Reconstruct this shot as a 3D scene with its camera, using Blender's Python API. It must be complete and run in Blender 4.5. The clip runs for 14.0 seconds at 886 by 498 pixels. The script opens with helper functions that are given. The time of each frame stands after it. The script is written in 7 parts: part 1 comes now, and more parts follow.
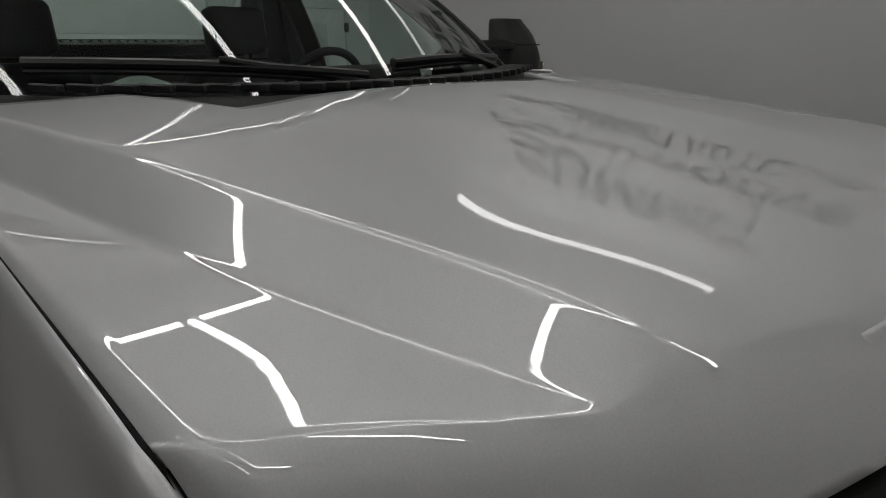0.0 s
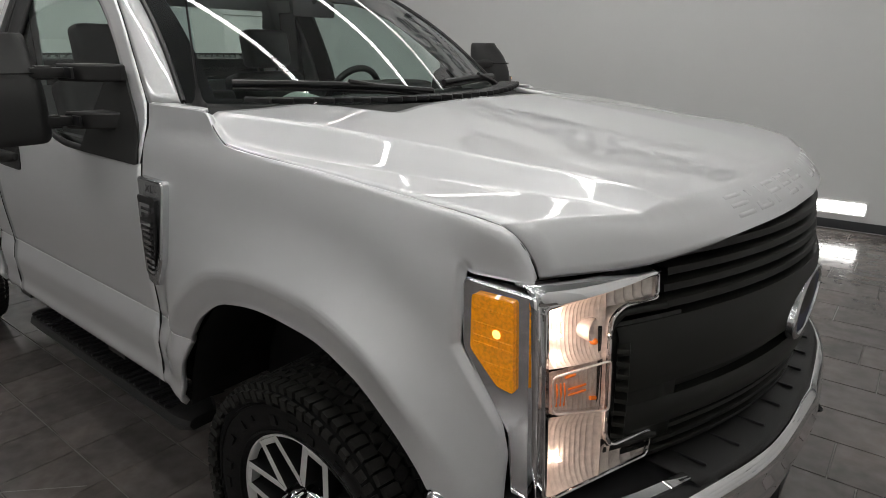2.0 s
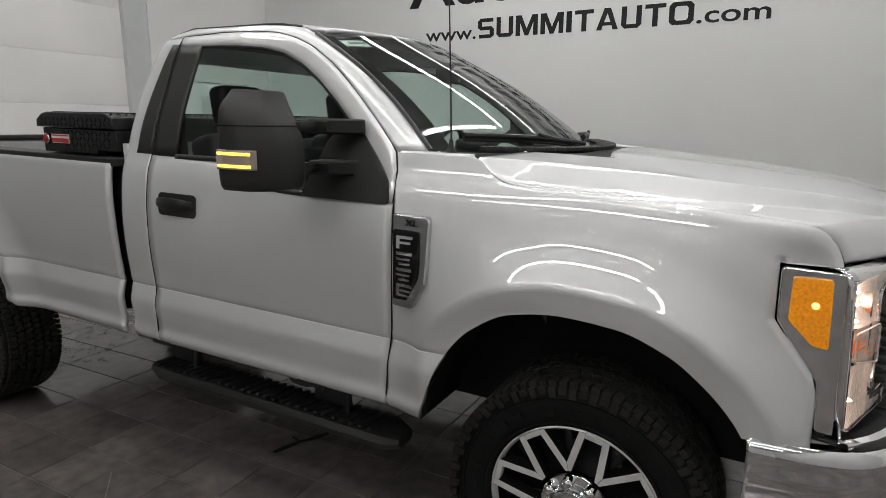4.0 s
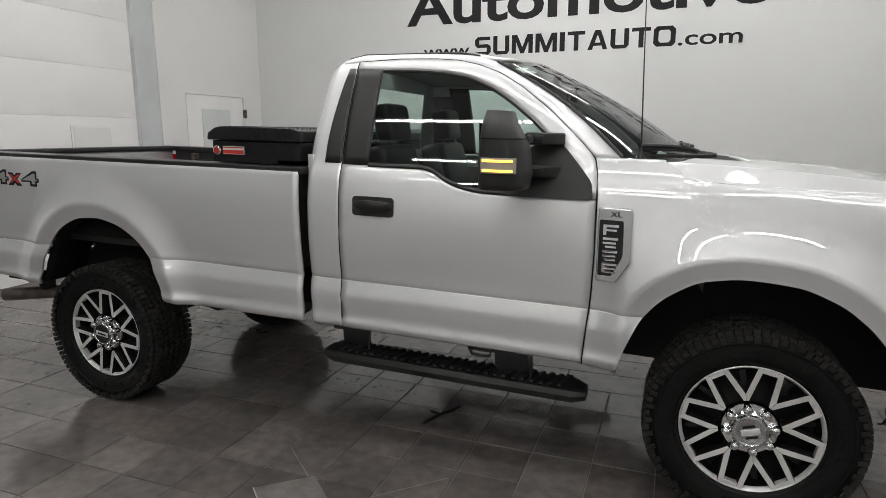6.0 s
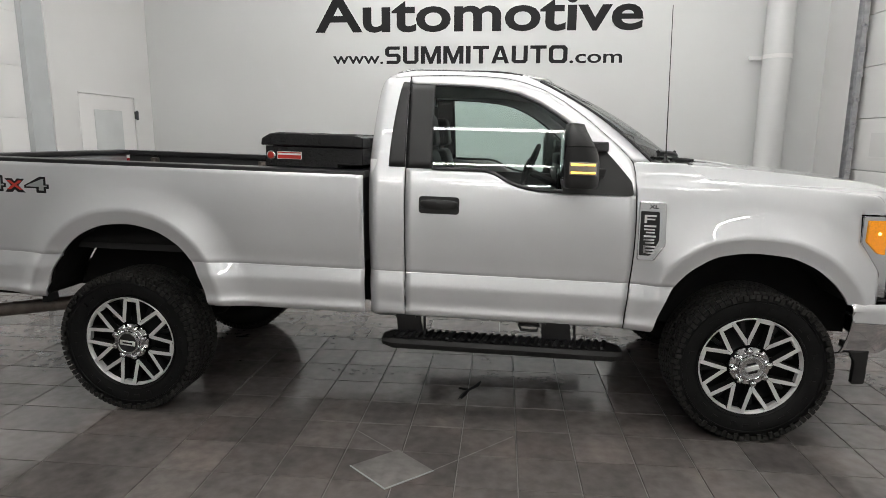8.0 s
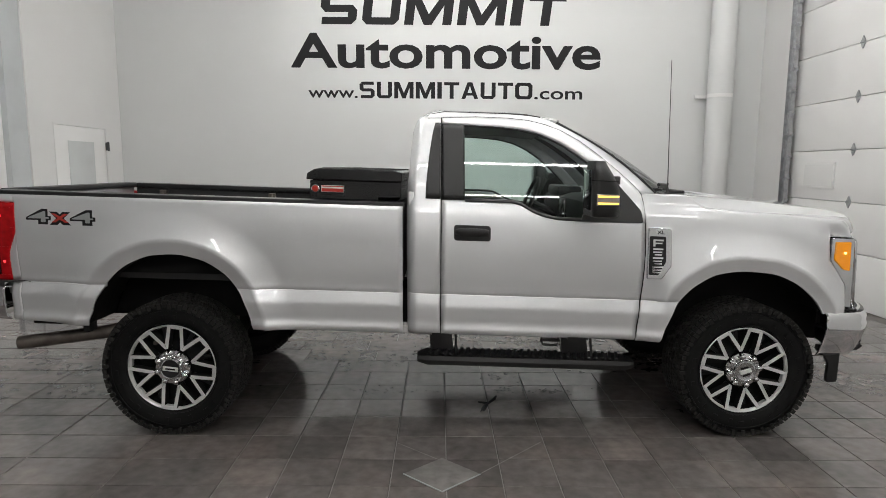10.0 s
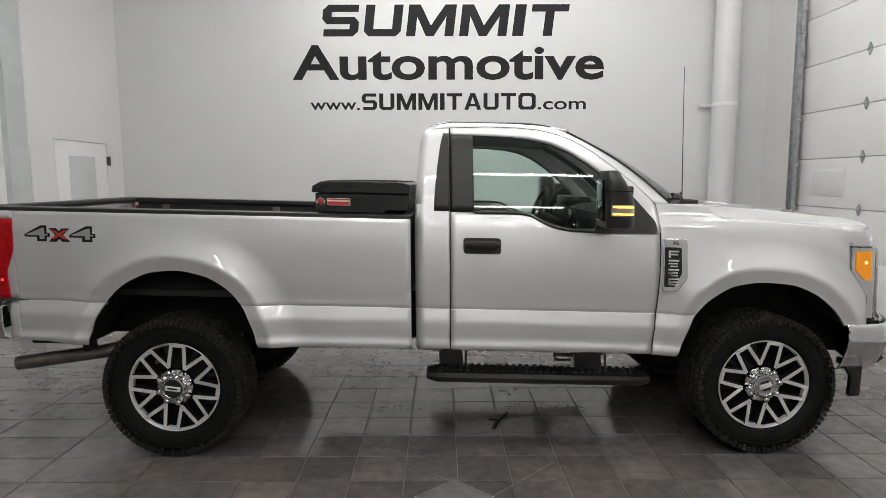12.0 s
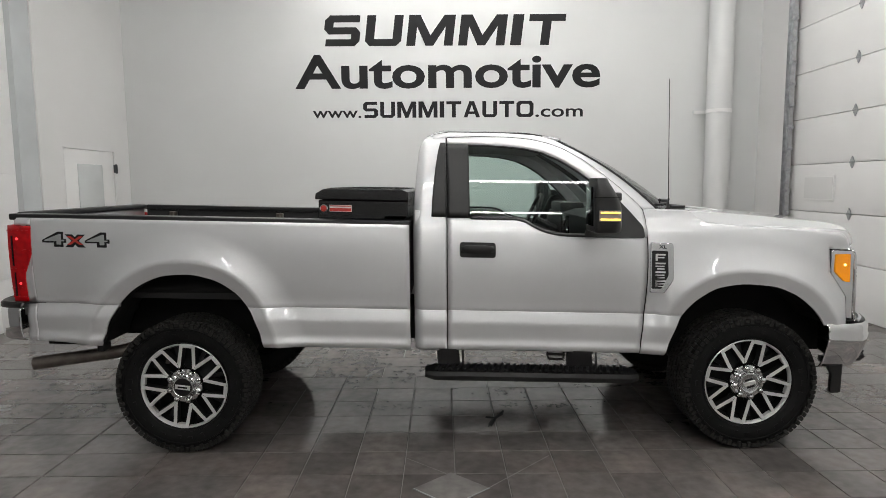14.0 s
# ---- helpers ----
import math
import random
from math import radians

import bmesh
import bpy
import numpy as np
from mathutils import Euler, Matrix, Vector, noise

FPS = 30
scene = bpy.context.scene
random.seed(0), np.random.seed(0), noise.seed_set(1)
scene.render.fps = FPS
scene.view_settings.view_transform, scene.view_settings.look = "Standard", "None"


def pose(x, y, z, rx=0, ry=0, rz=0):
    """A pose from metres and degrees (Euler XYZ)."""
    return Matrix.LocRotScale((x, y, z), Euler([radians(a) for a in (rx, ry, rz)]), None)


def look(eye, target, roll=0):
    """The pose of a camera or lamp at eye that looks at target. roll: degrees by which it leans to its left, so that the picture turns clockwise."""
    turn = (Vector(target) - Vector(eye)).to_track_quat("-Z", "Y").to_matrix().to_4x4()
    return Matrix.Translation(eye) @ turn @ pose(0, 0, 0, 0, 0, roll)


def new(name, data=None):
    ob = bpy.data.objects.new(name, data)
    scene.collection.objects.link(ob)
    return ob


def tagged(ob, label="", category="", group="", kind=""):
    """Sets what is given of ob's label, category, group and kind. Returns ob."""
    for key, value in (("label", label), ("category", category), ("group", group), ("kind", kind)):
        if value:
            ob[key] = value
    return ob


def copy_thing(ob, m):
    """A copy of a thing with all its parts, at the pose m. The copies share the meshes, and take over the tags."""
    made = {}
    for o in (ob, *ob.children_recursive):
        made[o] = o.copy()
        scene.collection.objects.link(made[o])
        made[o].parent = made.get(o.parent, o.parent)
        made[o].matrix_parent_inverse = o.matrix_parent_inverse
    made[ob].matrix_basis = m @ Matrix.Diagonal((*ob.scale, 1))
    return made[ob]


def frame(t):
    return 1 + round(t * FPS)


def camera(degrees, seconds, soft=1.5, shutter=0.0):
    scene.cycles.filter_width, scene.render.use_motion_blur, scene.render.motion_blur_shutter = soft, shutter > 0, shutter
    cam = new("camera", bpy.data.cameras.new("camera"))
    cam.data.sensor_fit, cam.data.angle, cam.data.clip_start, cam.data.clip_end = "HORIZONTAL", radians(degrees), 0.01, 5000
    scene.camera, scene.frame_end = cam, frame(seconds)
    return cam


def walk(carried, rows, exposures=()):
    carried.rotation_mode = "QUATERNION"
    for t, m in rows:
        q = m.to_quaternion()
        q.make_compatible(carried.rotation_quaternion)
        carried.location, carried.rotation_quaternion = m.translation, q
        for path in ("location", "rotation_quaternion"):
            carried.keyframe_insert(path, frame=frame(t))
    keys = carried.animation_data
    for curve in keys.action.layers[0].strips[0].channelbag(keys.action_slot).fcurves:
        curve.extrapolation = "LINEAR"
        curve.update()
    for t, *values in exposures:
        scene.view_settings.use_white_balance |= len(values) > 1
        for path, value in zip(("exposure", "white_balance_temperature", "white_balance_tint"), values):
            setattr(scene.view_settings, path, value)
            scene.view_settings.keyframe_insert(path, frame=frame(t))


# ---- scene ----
cam = camera(72.0, 14.0, soft=0.5)
PATH = [
    (0, (2.704, -0.957, 1.591), (1.341, 0.371, 0.978), -1.0),
    (0.5, (2.721, -1.127, 1.606), (1.369, 0.211, 0.989), -1.0),
    (1, (2.765, -1.317, 1.635), (1.442, 0.047, 1.011), -0.6),
    (1.5, (2.891, -1.538, 1.639), (1.64, -0.107, 1.016), -0.5),
    (2, (2.935, -1.76, 1.662), (1.753, -0.264, 1.057), -0.2),
    (2.5, (2.835, -2.041, 1.671), (1.718, -0.472, 1.131), -0.0),
    (3, (2.648, -2.2, 1.624), (1.601, -0.562, 1.156), 0.4),
    (3.5, (2.426, -2.364, 1.643), (1.463, -0.671, 1.192), 0.4),
    (4, (2.245, -2.646, 1.623), (1.329, -0.913, 1.223), 0.1),
    (6.5, (1.199, -3.737, 1.636), (0.621, -1.859, 1.263), -0.0),
    (7, (0.933, -3.923, 1.633), (0.507, -2.005, 1.26), 0.1),
    (7.5, (0.667, -4.173, 1.668), (0.364, -2.231, 1.301), 0.4),
    (8, (0.42, -4.256, 1.652), (0.231, -2.297, 1.296), 0.4),
    (10.5, (-0.161, -4.663, 1.694), (-0.134, -2.679, 1.446), 0.2),
    (11, (-0.17, -4.627, 1.696), (-0.133, -2.641, 1.456), 0.0),
    (11.5, (-0.181, -4.576, 1.7), (-0.16, -2.59, 1.464), -0.0),
    (12, (-0.174, -4.528, 1.689), (-0.166, -2.541, 1.46), -0.2),
    (12.5, (-0.176, -4.563, 1.697), (-0.177, -2.576, 1.471), -0.3),
    (13, (-0.155, -4.644, 1.709), (-0.158, -2.656, 1.491), -0.3),
    (13.5, (-0.151, -4.705, 1.716), (-0.152, -2.717, 1.501), -0.3),
    (14, (-0.146, -4.705, 1.7), (-0.144, -2.717, 1.489), -0.4),
]
walk(cam, [(t, look(eye, target, roll)) for t, eye, target, roll in PATH],
     [(0, -1.08), (0.5, -0.97), (1.0, -0.60), (1.5, -0.25), (2.0, 0.09), (3.0, 0.24), (4.0, 0.34), (6.5, 0.70), (8.0, 0.80), (10.5, 0.70), (14.0, 0.69)])

# ---- world and lamps ----
world = bpy.data.worlds.new("world")
scene.world = world
world.use_nodes = True
world.node_tree.nodes["Background"].inputs[0].default_value = (0.5, 0.53, 0.56, 1)
world.node_tree.nodes["Background"].inputs[1].default_value = 0.05
TUBE_POWER = 19.0
CEIL = 5.2


# ---- materials ----
def mat(name, color, rough=0.5, metal=0.0, coat=0.0, coat_rough=0.03, spec=0.5, emit=0.0, emit_color=None,
        vary=0.0, vary_scale=3.0, bump=0.0, bump_scale=60.0, rough_vary=0.0, grain=0.0, grain_scale=200.0):
    """A node material with colour variation at two scales, roughness variation and fine relief."""
    m = bpy.data.materials.new(name)
    m.use_nodes = True
    nt = m.node_tree
    b = nt.nodes["Principled BSDF"]
    b.inputs["Base Color"].default_value = (*color, 1)
    b.inputs["Roughness"].default_value = rough
    b.inputs["Metallic"].default_value = metal
    b.inputs["Coat Weight"].default_value = coat
    b.inputs["Coat Roughness"].default_value = coat_rough
    b.inputs["Specular IOR Level"].default_value = spec
    if emit:
        b.inputs["Emission Color"].default_value = (*(emit_color or color), 1)
        b.inputs["Emission Strength"].default_value = emit
    tc = nt.nodes.new("ShaderNodeTexCoord")
    out = None

    def noise_node(scale, detail=4.0):
        n = nt.nodes.new("ShaderNodeTexNoise")
        n.inputs["Scale"].default_value = scale
        n.inputs["Detail"].default_value = detail
        nt.links.new(tc.outputs["Object"], n.inputs["Vector"])
        return n

    def scaled(src, amount, base):
        r = nt.nodes.new("ShaderNodeMapRange")
        r.inputs["From Min"].default_value, r.inputs["From Max"].default_value = 0.3, 0.7
        r.inputs["To Min"].default_value, r.inputs["To Max"].default_value = base - amount, base + amount
        nt.links.new(src, r.inputs["Value"])
        return r.outputs["Result"]

    if vary or grain:
        big = scaled(noise_node(vary_scale).outputs["Fac"], vary, 1.0)
        small = scaled(noise_node(grain_scale, 2.0).outputs["Fac"], grain, 1.0)
        mul = nt.nodes.new("ShaderNodeMath")
        mul.operation = "MULTIPLY"
        nt.links.new(big, mul.inputs[0])
        nt.links.new(small, mul.inputs[1])
        mix = nt.nodes.new("ShaderNodeVectorMath")
        mix.operation = "SCALE"
        mix.inputs[0].default_value = color
        nt.links.new(mul.outputs[0], mix.inputs["Scale"])
        nt.links.new(mix.outputs[0], b.inputs["Base Color"])
    if rough_vary:
        nt.links.new(scaled(noise_node(vary_scale * 2.3).outputs["Fac"], rough_vary, rough), b.inputs["Roughness"])
    if bump:
        bn = nt.nodes.new("ShaderNodeBump")
        bn.inputs["Strength"].default_value = bump
        bn.inputs["Distance"].default_value = 0.002
        nt.links.new(noise_node(bump_scale).outputs["Fac"], bn.inputs["Height"])
        nt.links.new(bn.outputs[0], b.inputs["Normal"])
    return m


def pane_mat(name, tint, gloss=1.0, ior=1.5, rough=0.0):
    """Thin tinted pane: lets light through, mirrors by Fresnel."""
    m = bpy.data.materials.new(name)
    m.use_nodes = True
    nt = m.node_tree
    nt.nodes.clear()
    o = nt.nodes.new("ShaderNodeOutputMaterial")
    mix = nt.nodes.new("ShaderNodeMixShader")
    tr = nt.nodes.new("ShaderNodeBsdfTransparent")
    gl = nt.nodes.new("ShaderNodeBsdfGlossy")
    fr = nt.nodes.new("ShaderNodeFresnel")
    mu = nt.nodes.new("ShaderNodeMath")
    mu.operation = "MULTIPLY"
    mu.inputs[1].default_value = gloss
    tr.inputs["Color"].default_value = (*tint, 1)
    gl.inputs["Roughness"].default_value = rough
    fr.inputs["IOR"].default_value = ior
    nt.links.new(fr.outputs[0], mu.inputs[0])
    nt.links.new(mu.outputs[0], mix.inputs["Fac"])
    nt.links.new(tr.outputs[0], mix.inputs[1])
    nt.links.new(gl.outputs[0], mix.inputs[2])
    nt.links.new(mix.outputs[0], o.inputs["Surface"])
    return m


def tile_mat(name, base, tint):
    """Slate-look porcelain: each piece shifts in tone, with cloudy stains and fine grain."""
    m = mat(name, base, rough=0.18, spec=0.8, bump=0.05, bump_scale=16.0)
    nt = m.node_tree
    b = nt.nodes["Principled BSDF"]
    tc = nt.nodes.new("ShaderNodeTexCoord")
    geo = nt.nodes.new("ShaderNodeNewGeometry")
    info = nt.nodes.new("ShaderNodeObjectInfo")
    big = nt.nodes.new("ShaderNodeTexNoise")
    big.inputs["Scale"].default_value, big.inputs["Detail"].default_value = 2.2, 5.0
    fine = nt.nodes.new("ShaderNodeTexNoise")
    fine.inputs["Scale"].default_value, fine.inputs["Detail"].default_value = 13.0, 9.0
    nt.links.new(geo.outputs["Position"], big.inputs["Vector"])
    nt.links.new(geo.outputs["Position"], fine.inputs["Vector"])
    ramp = nt.nodes.new("ShaderNodeValToRGB")
    e = ramp.color_ramp.elements
    e[0].position, e[0].color = 0.30, (base[0] * 0.78, base[1] * 0.78, base[2] * 0.80, 1)
    e[1].position, e[1].color = 0.72, (*tint, 1)
    mid = e.new(0.5)
    mid.color = (*base, 1)
    nt.links.new(big.outputs["Fac"], ramp.inputs["Fac"])
    tone = nt.nodes.new("ShaderNodeMath")
    tone.operation = "ADD"
    nt.links.new(info.outputs["Random"], tone.inputs[0])
    nt.links.new(geo.outputs["Random Per Island"], tone.inputs[1])
    wrap = nt.nodes.new("ShaderNodeMath")
    wrap.operation = "FRACT"
    nt.links.new(tone.outputs[0], wrap.inputs[0])
    lo = nt.nodes.new("ShaderNodeMapRange")
    lo.inputs["To Min"].default_value, lo.inputs["To Max"].default_value = 0.82, 1.16
    nt.links.new(wrap.outputs[0], lo.inputs["Value"])
    fl = nt.nodes.new("ShaderNodeMapRange")
    fl.inputs["From Min"].default_value, fl.inputs["From Max"].default_value = 0.3, 0.7
    fl.inputs["To Min"].default_value, fl.inputs["To Max"].default_value = 0.80, 1.20
    nt.links.new(fine.outputs["Fac"], fl.inputs["Value"])
    mul = nt.nodes.new("ShaderNodeMath")
    mul.operation = "MULTIPLY"
    nt.links.new(lo.outputs[0], mul.inputs[0])
    nt.links.new(fl.outputs[0], mul.inputs[1])
    sc = nt.nodes.new("ShaderNodeVectorMath")
    sc.operation = "SCALE"
    nt.links.new(ramp.outputs[0], sc.inputs[0])
    nt.links.new(mul.outputs[0], sc.inputs["Scale"])
    nt.links.new(sc.outputs[0], b.inputs["Base Color"])
    rr = nt.nodes.new("ShaderNodeMapRange")
    rr.inputs["From Min"].default_value, rr.inputs["From Max"].default_value = 0.3, 0.7
    rr.inputs["To Min"].default_value, rr.inputs["To Max"].default_value = 0.09, 0.20
    nt.links.new(fine.outputs["Fac"], rr.inputs["Value"])
    nt.links.new(rr.outputs[0], b.inputs["Roughness"])
    return m


M_WALL = mat("painted_wall", (0.60, 0.606, 0.603), 0.55, vary=0.025, vary_scale=0.6, bump=0.12, bump_scale=90, grain=0.01)
M_WALLSIDE = mat("painted_side_wall", (0.70, 0.697, 0.69), 0.5, vary=0.03, vary_scale=0.8, bump=0.12, bump_scale=90)
# grey for an unseen wall, set by how bright the nose should be
M_UNSEENGREY = mat("unseen_wall_grey", (0.60, 0.60, 0.595), 0.6, vary=0.05, vary_scale=0.8)
# dark tone for an unseen wall, chosen to dim the truck's side
M_UNSEENDARK = mat("unseen_wall_dark", (0.22, 0.22, 0.22), 0.6, vary=0.05, vary_scale=0.8)
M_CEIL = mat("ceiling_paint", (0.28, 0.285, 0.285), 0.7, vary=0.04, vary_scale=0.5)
M_DOORPANEL = mat("door_panel", (0.78, 0.775, 0.768), 0.42, vary=0.03, vary_scale=1.1, bump=0.2, bump_scale=240)
M_JAMB = mat("jamb_paint", (0.5, 0.52, 0.53), 0.5, vary=0.05)
M_GALV = mat("galvanised", (0.42, 0.43, 0.44), 0.42, metal=0.9, vary=0.18, vary_scale=14)
M_BASE = mat("baseboard", (0.03, 0.032, 0.035), 0.5, vary=0.1)
M_TUBE = mat("tube_glow", (1, 1, 1), 0.4, emit=TUBE_POWER, emit_color=(1.0, 0.985, 0.955))
M_TUBESOFT = mat("soft_tube_glow", (1, 1, 1), 0.4, emit=4.5, emit_color=(1.0, 0.985, 0.955))
M_LETTER = mat("letter_vinyl", (0.012, 0.012, 0.013), 0.6, spec=0.2, vary=0.08)
M_TILE = tile_mat("slate_tile", (0.134, 0.120, 0.114), (0.182, 0.152, 0.141))
M_TILELIGHT = tile_mat("pale_tile", (0.24, 0.225, 0.215), (0.28, 0.26, 0.25))
M_GROUT = mat("grout", (0.150, 0.135, 0.127), 0.5, vary=0.15, vary_scale=5)

M_PAINT = mat("silver_paint", (0.70, 0.707, 0.72), 0.5, metal=0.55, coat=1.0, coat_rough=0.0, grain=0.05, grain_scale=700, vary=0.01)
M_PAINT.node_tree.nodes["Principled BSDF"].inputs["Coat IOR"].default_value = 2.1
M_BLACKPL = mat("black_plastic", (0.0105, 0.0105, 0.0105), 0.48, bump=0.35, bump_scale=420, vary=0.1)
M_COWL = mat("cowl_plastic", (0.008, 0.008, 0.008), 0.6, spec=0.2, bump=0.3, bump_scale=300, vary=0.1)
M_SATINBLK = mat("satin_black", (0.011, 0.011, 0.012), 0.38, vary=0.08)
M_GRILLE = mat("grille_black", (0.011, 0.0115, 0.0095), 0.46, spec=0.3, vary=0.1)
M_GLOSSBLK = mat("gloss_black", (0.008, 0.008, 0.009), 0.12)
M_DARK = mat("underbody_dark", (0.006, 0.006, 0.006), 0.85, spec=0.3, vary=0.3, vary_scale=8)
M_LINER = mat("bed_liner", (0.014, 0.014, 0.015), 0.6, bump=0.5, bump_scale=150)
M_CHROME = mat("chrome", (0.78, 0.78, 0.79), 0.06, metal=1.0, rough_vary=0.02)
M_SATINCH = mat("satin_chrome", (0.62, 0.63, 0.64), 0.24, metal=1.0)
M_ALU = mat("machined_face", (0.80, 0.80, 0.79), 0.42, metal=0.5, vary=0.04, vary_scale=20)
M_RIMDARK = mat("rim_pocket", (0.005, 0.005, 0.005), 0.6, spec=0.25)
M_RUBBER = mat("tyre_rubber", (0.005, 0.005, 0.005), 0.62, spec=0.25, bump=0.3, bump_scale=120, vary=0.2, vary_scale=10)
M_TREAD = mat("dusty_tread", (0.017, 0.0165, 0.015), 0.75, spec=0.3, bump=0.4, bump_scale=150, vary=0.3, vary_scale=14)
M_STEEL = mat("weathered_steel", (0.15, 0.13, 0.115), 0.5, metal=0.8, vary=0.3, vary_scale=12, rough_vary=0.12)
M_AMBER = mat("amber_lens", (0.86, 0.30, 0.002), 0.12, coat=1.0, vary=0.22, vary_scale=140, bump=0.6, bump_scale=160, emit=0.16, emit_color=(1.0, 0.36, 0.005))
M_AMBERGLOW = mat("amber_bulb", (1, 0.6, 0.1), 0.3, emit=2.5, emit_color=(1.0, 0.55, 0.12))
M_ORANGE = mat("orange_bulb_glass", (0.75, 0.2, 0.02), 0.25, coat=0.6, emit=0.25, emit_color=(1.0, 0.22, 0.02))
M_AMBERSTRIP = mat("amber_strip", (1, 0.62, 0.1), 0.3, emit=1.6, emit_color=(1.0, 0.58, 0.08))
M_RED = mat("tail_lens", (0.30, 0.002, 0.004), 0.3, coat=0.15, spec=0.2, vary=0.3, vary_scale=30, emit=0.03, emit_color=(1.0, 0.01, 0.02))
M_REDGLOW = mat("tail_glow", (1, 0.05, 0.05), 0.3, emit=1.0, emit_color=(1.0, 0.04, 0.05))
M_REFLECTOR = mat("lamp_reflector", (0.95, 0.86, 0.80), 0.2, metal=0.3, vary=0.15, vary_scale=70, bump=0.25, bump_scale=150)
M_BULB = mat("warm_bulb", (1, 0.8, 0.6), 0.3, emit=40.0, emit_color=(1.0, 0.74, 0.60))
M_LENS = pane_mat("clear_lens", (0.93, 0.93, 0.92), 1.0, 1.45)
M_GLASS = pane_mat("door_glass", (0.79, 0.90, 0.86), 1.3, 1.6)
M_SHIELD = pane_mat("windshield_glass", (0.82, 0.92, 0.88), 1.1, 1.55)
M_BACKGLASS = pane_mat("back_glass", (0.84, 0.94, 0.90), 1.0, 1.5)
M_SEAT = mat("seat_vinyl", (0.018, 0.019, 0.02), 0.55, bump=0.4, bump_scale=260, vary=0.06)
M_CABIN = mat("cabin_trim", (0.014, 0.0145, 0.015), 0.6, vary=0.08)
M_HEADLINER = mat("headliner", (0.30, 0.30, 0.295), 0.9, vary=0.04)
M_BLUE = mat("emblem_field", (0.02, 0.03, 0.07), 0.45, spec=0.25)
M_REDPAINT = mat("red_vinyl", (0.45, 0.03, 0.02), 0.4)
M_GREYVINYL = mat("grey_vinyl", (0.32, 0.33, 0.33), 0.4)
M_WHITE = mat("white_print", (0.78, 0.78, 0.78), 0.5)
M_WET = mat("water_film", (0.085, 0.08, 0.077), 0.06, spec=0.6)
M_PAPER = mat("sticker_paper", (0.62, 0.74, 0.68), 0.6)


# ---- mesh helpers ----
def pchip(xs, ys):
    """Smooth monotone curve through the points."""
    xs, ys = [float(v) for v in xs], [float(v) for v in ys]
    n = len(xs)
    h = [xs[i + 1] - xs[i] for i in range(n - 1)]
    d = [(ys[i + 1] - ys[i]) / h[i] for i in range(n - 1)]
    m = [d[0]] + [0.0 if d[i - 1] * d[i] <= 0 else 2 / (1 / d[i - 1] + 1 / d[i]) for i in range(1, n - 1)] + [d[-1]]

    def at(v):
        if v <= xs[0]:
            return ys[0]
        if v >= xs[-1]:
            return ys[-1]
        i = next(k for k in range(n - 1) if v <= xs[k + 1])
        t = (v - xs[i]) / h[i]
        return (ys[i] * (1 + 2 * t) * (1 - t) ** 2 + h[i] * m[i] * t * (1 - t) ** 2
                + ys[i + 1] * t * t * (3 - 2 * t) + h[i] * m[i + 1] * t * t * (t - 1))
    return at


def spline(xs, ys):
    """Natural cubic curve through the points, with no jumps in bend."""
    n = len(xs)
    h = np.diff(xs)
    a = np.zeros((n, n))
    r = np.zeros(n)
    a[0, 0] = a[-1, -1] = 1.0
    for i in range(1, n - 1):
        a[i, i - 1:i + 2] = h[i - 1], 2 * (h[i - 1] + h[i]), h[i]
        r[i] = 6 * ((ys[i + 1] - ys[i]) / h[i] - (ys[i] - ys[i - 1]) / h[i - 1])
    m = np.linalg.solve(a, r).tolist()
    xs, ys, h = list(xs), list(ys), h.tolist()

    def at(v):
        v = min(max(v, xs[0]), xs[-1])
        i = min(next(k for k in range(n - 1) if v <= xs[k + 1] + 1e-12), n - 2)
        p, q = xs[i + 1] - v, v - xs[i]
        return ((m[i] * p ** 3 + m[i + 1] * q ** 3) / (6 * h[i]) + (ys[i] / h[i] - m[i] * h[i] / 6) * p
                + (ys[i + 1] / h[i] - m[i + 1] * h[i] / 6) * q)
    return at


def smooth01(v):
    v = max(0.0, min(1.0, v))
    return v * v * (3 - 2 * v)


def finish(bm, name, material, smooth=35, parent=None, label="", solid=0.0, solid_off=-1.0, bevel=0.0):
    if smooth:
        for fc in bm.faces:
            fc.smooth = True
    me = bpy.data.meshes.new(name)
    bm.to_mesh(me)
    bm.free()
    if smooth:
        me.set_sharp_from_angle(angle=radians(smooth))
    for mm in (material if isinstance(material, (list, tuple)) else [material]):
        me.materials.append(mm)
    ob = new(name, me)
    ob.parent = parent
    if label:
        ob["label"] = label
    if solid:
        s = ob.modifiers.new("thickness", "SOLIDIFY")
        s.thickness, s.offset = solid, solid_off
    if bevel:
        s = ob.modifiers.new("edge", "BEVEL")
        s.width, s.segments, s.limit_method, s.angle_limit = bevel, 2, "ANGLE", radians(40)
    return ob


def part(name, bm, material, parent, label="", smooth=35, **kw):
    return finish(bm, name, material, smooth, parent, label, **kw)


def thing(name, label, category, group="", kind="", at=(0, 0, 0)):
    ob = new(name)
    ob.empty_display_size = 0.1
    ob.location = at
    return tagged(ob, label, category, group, kind)


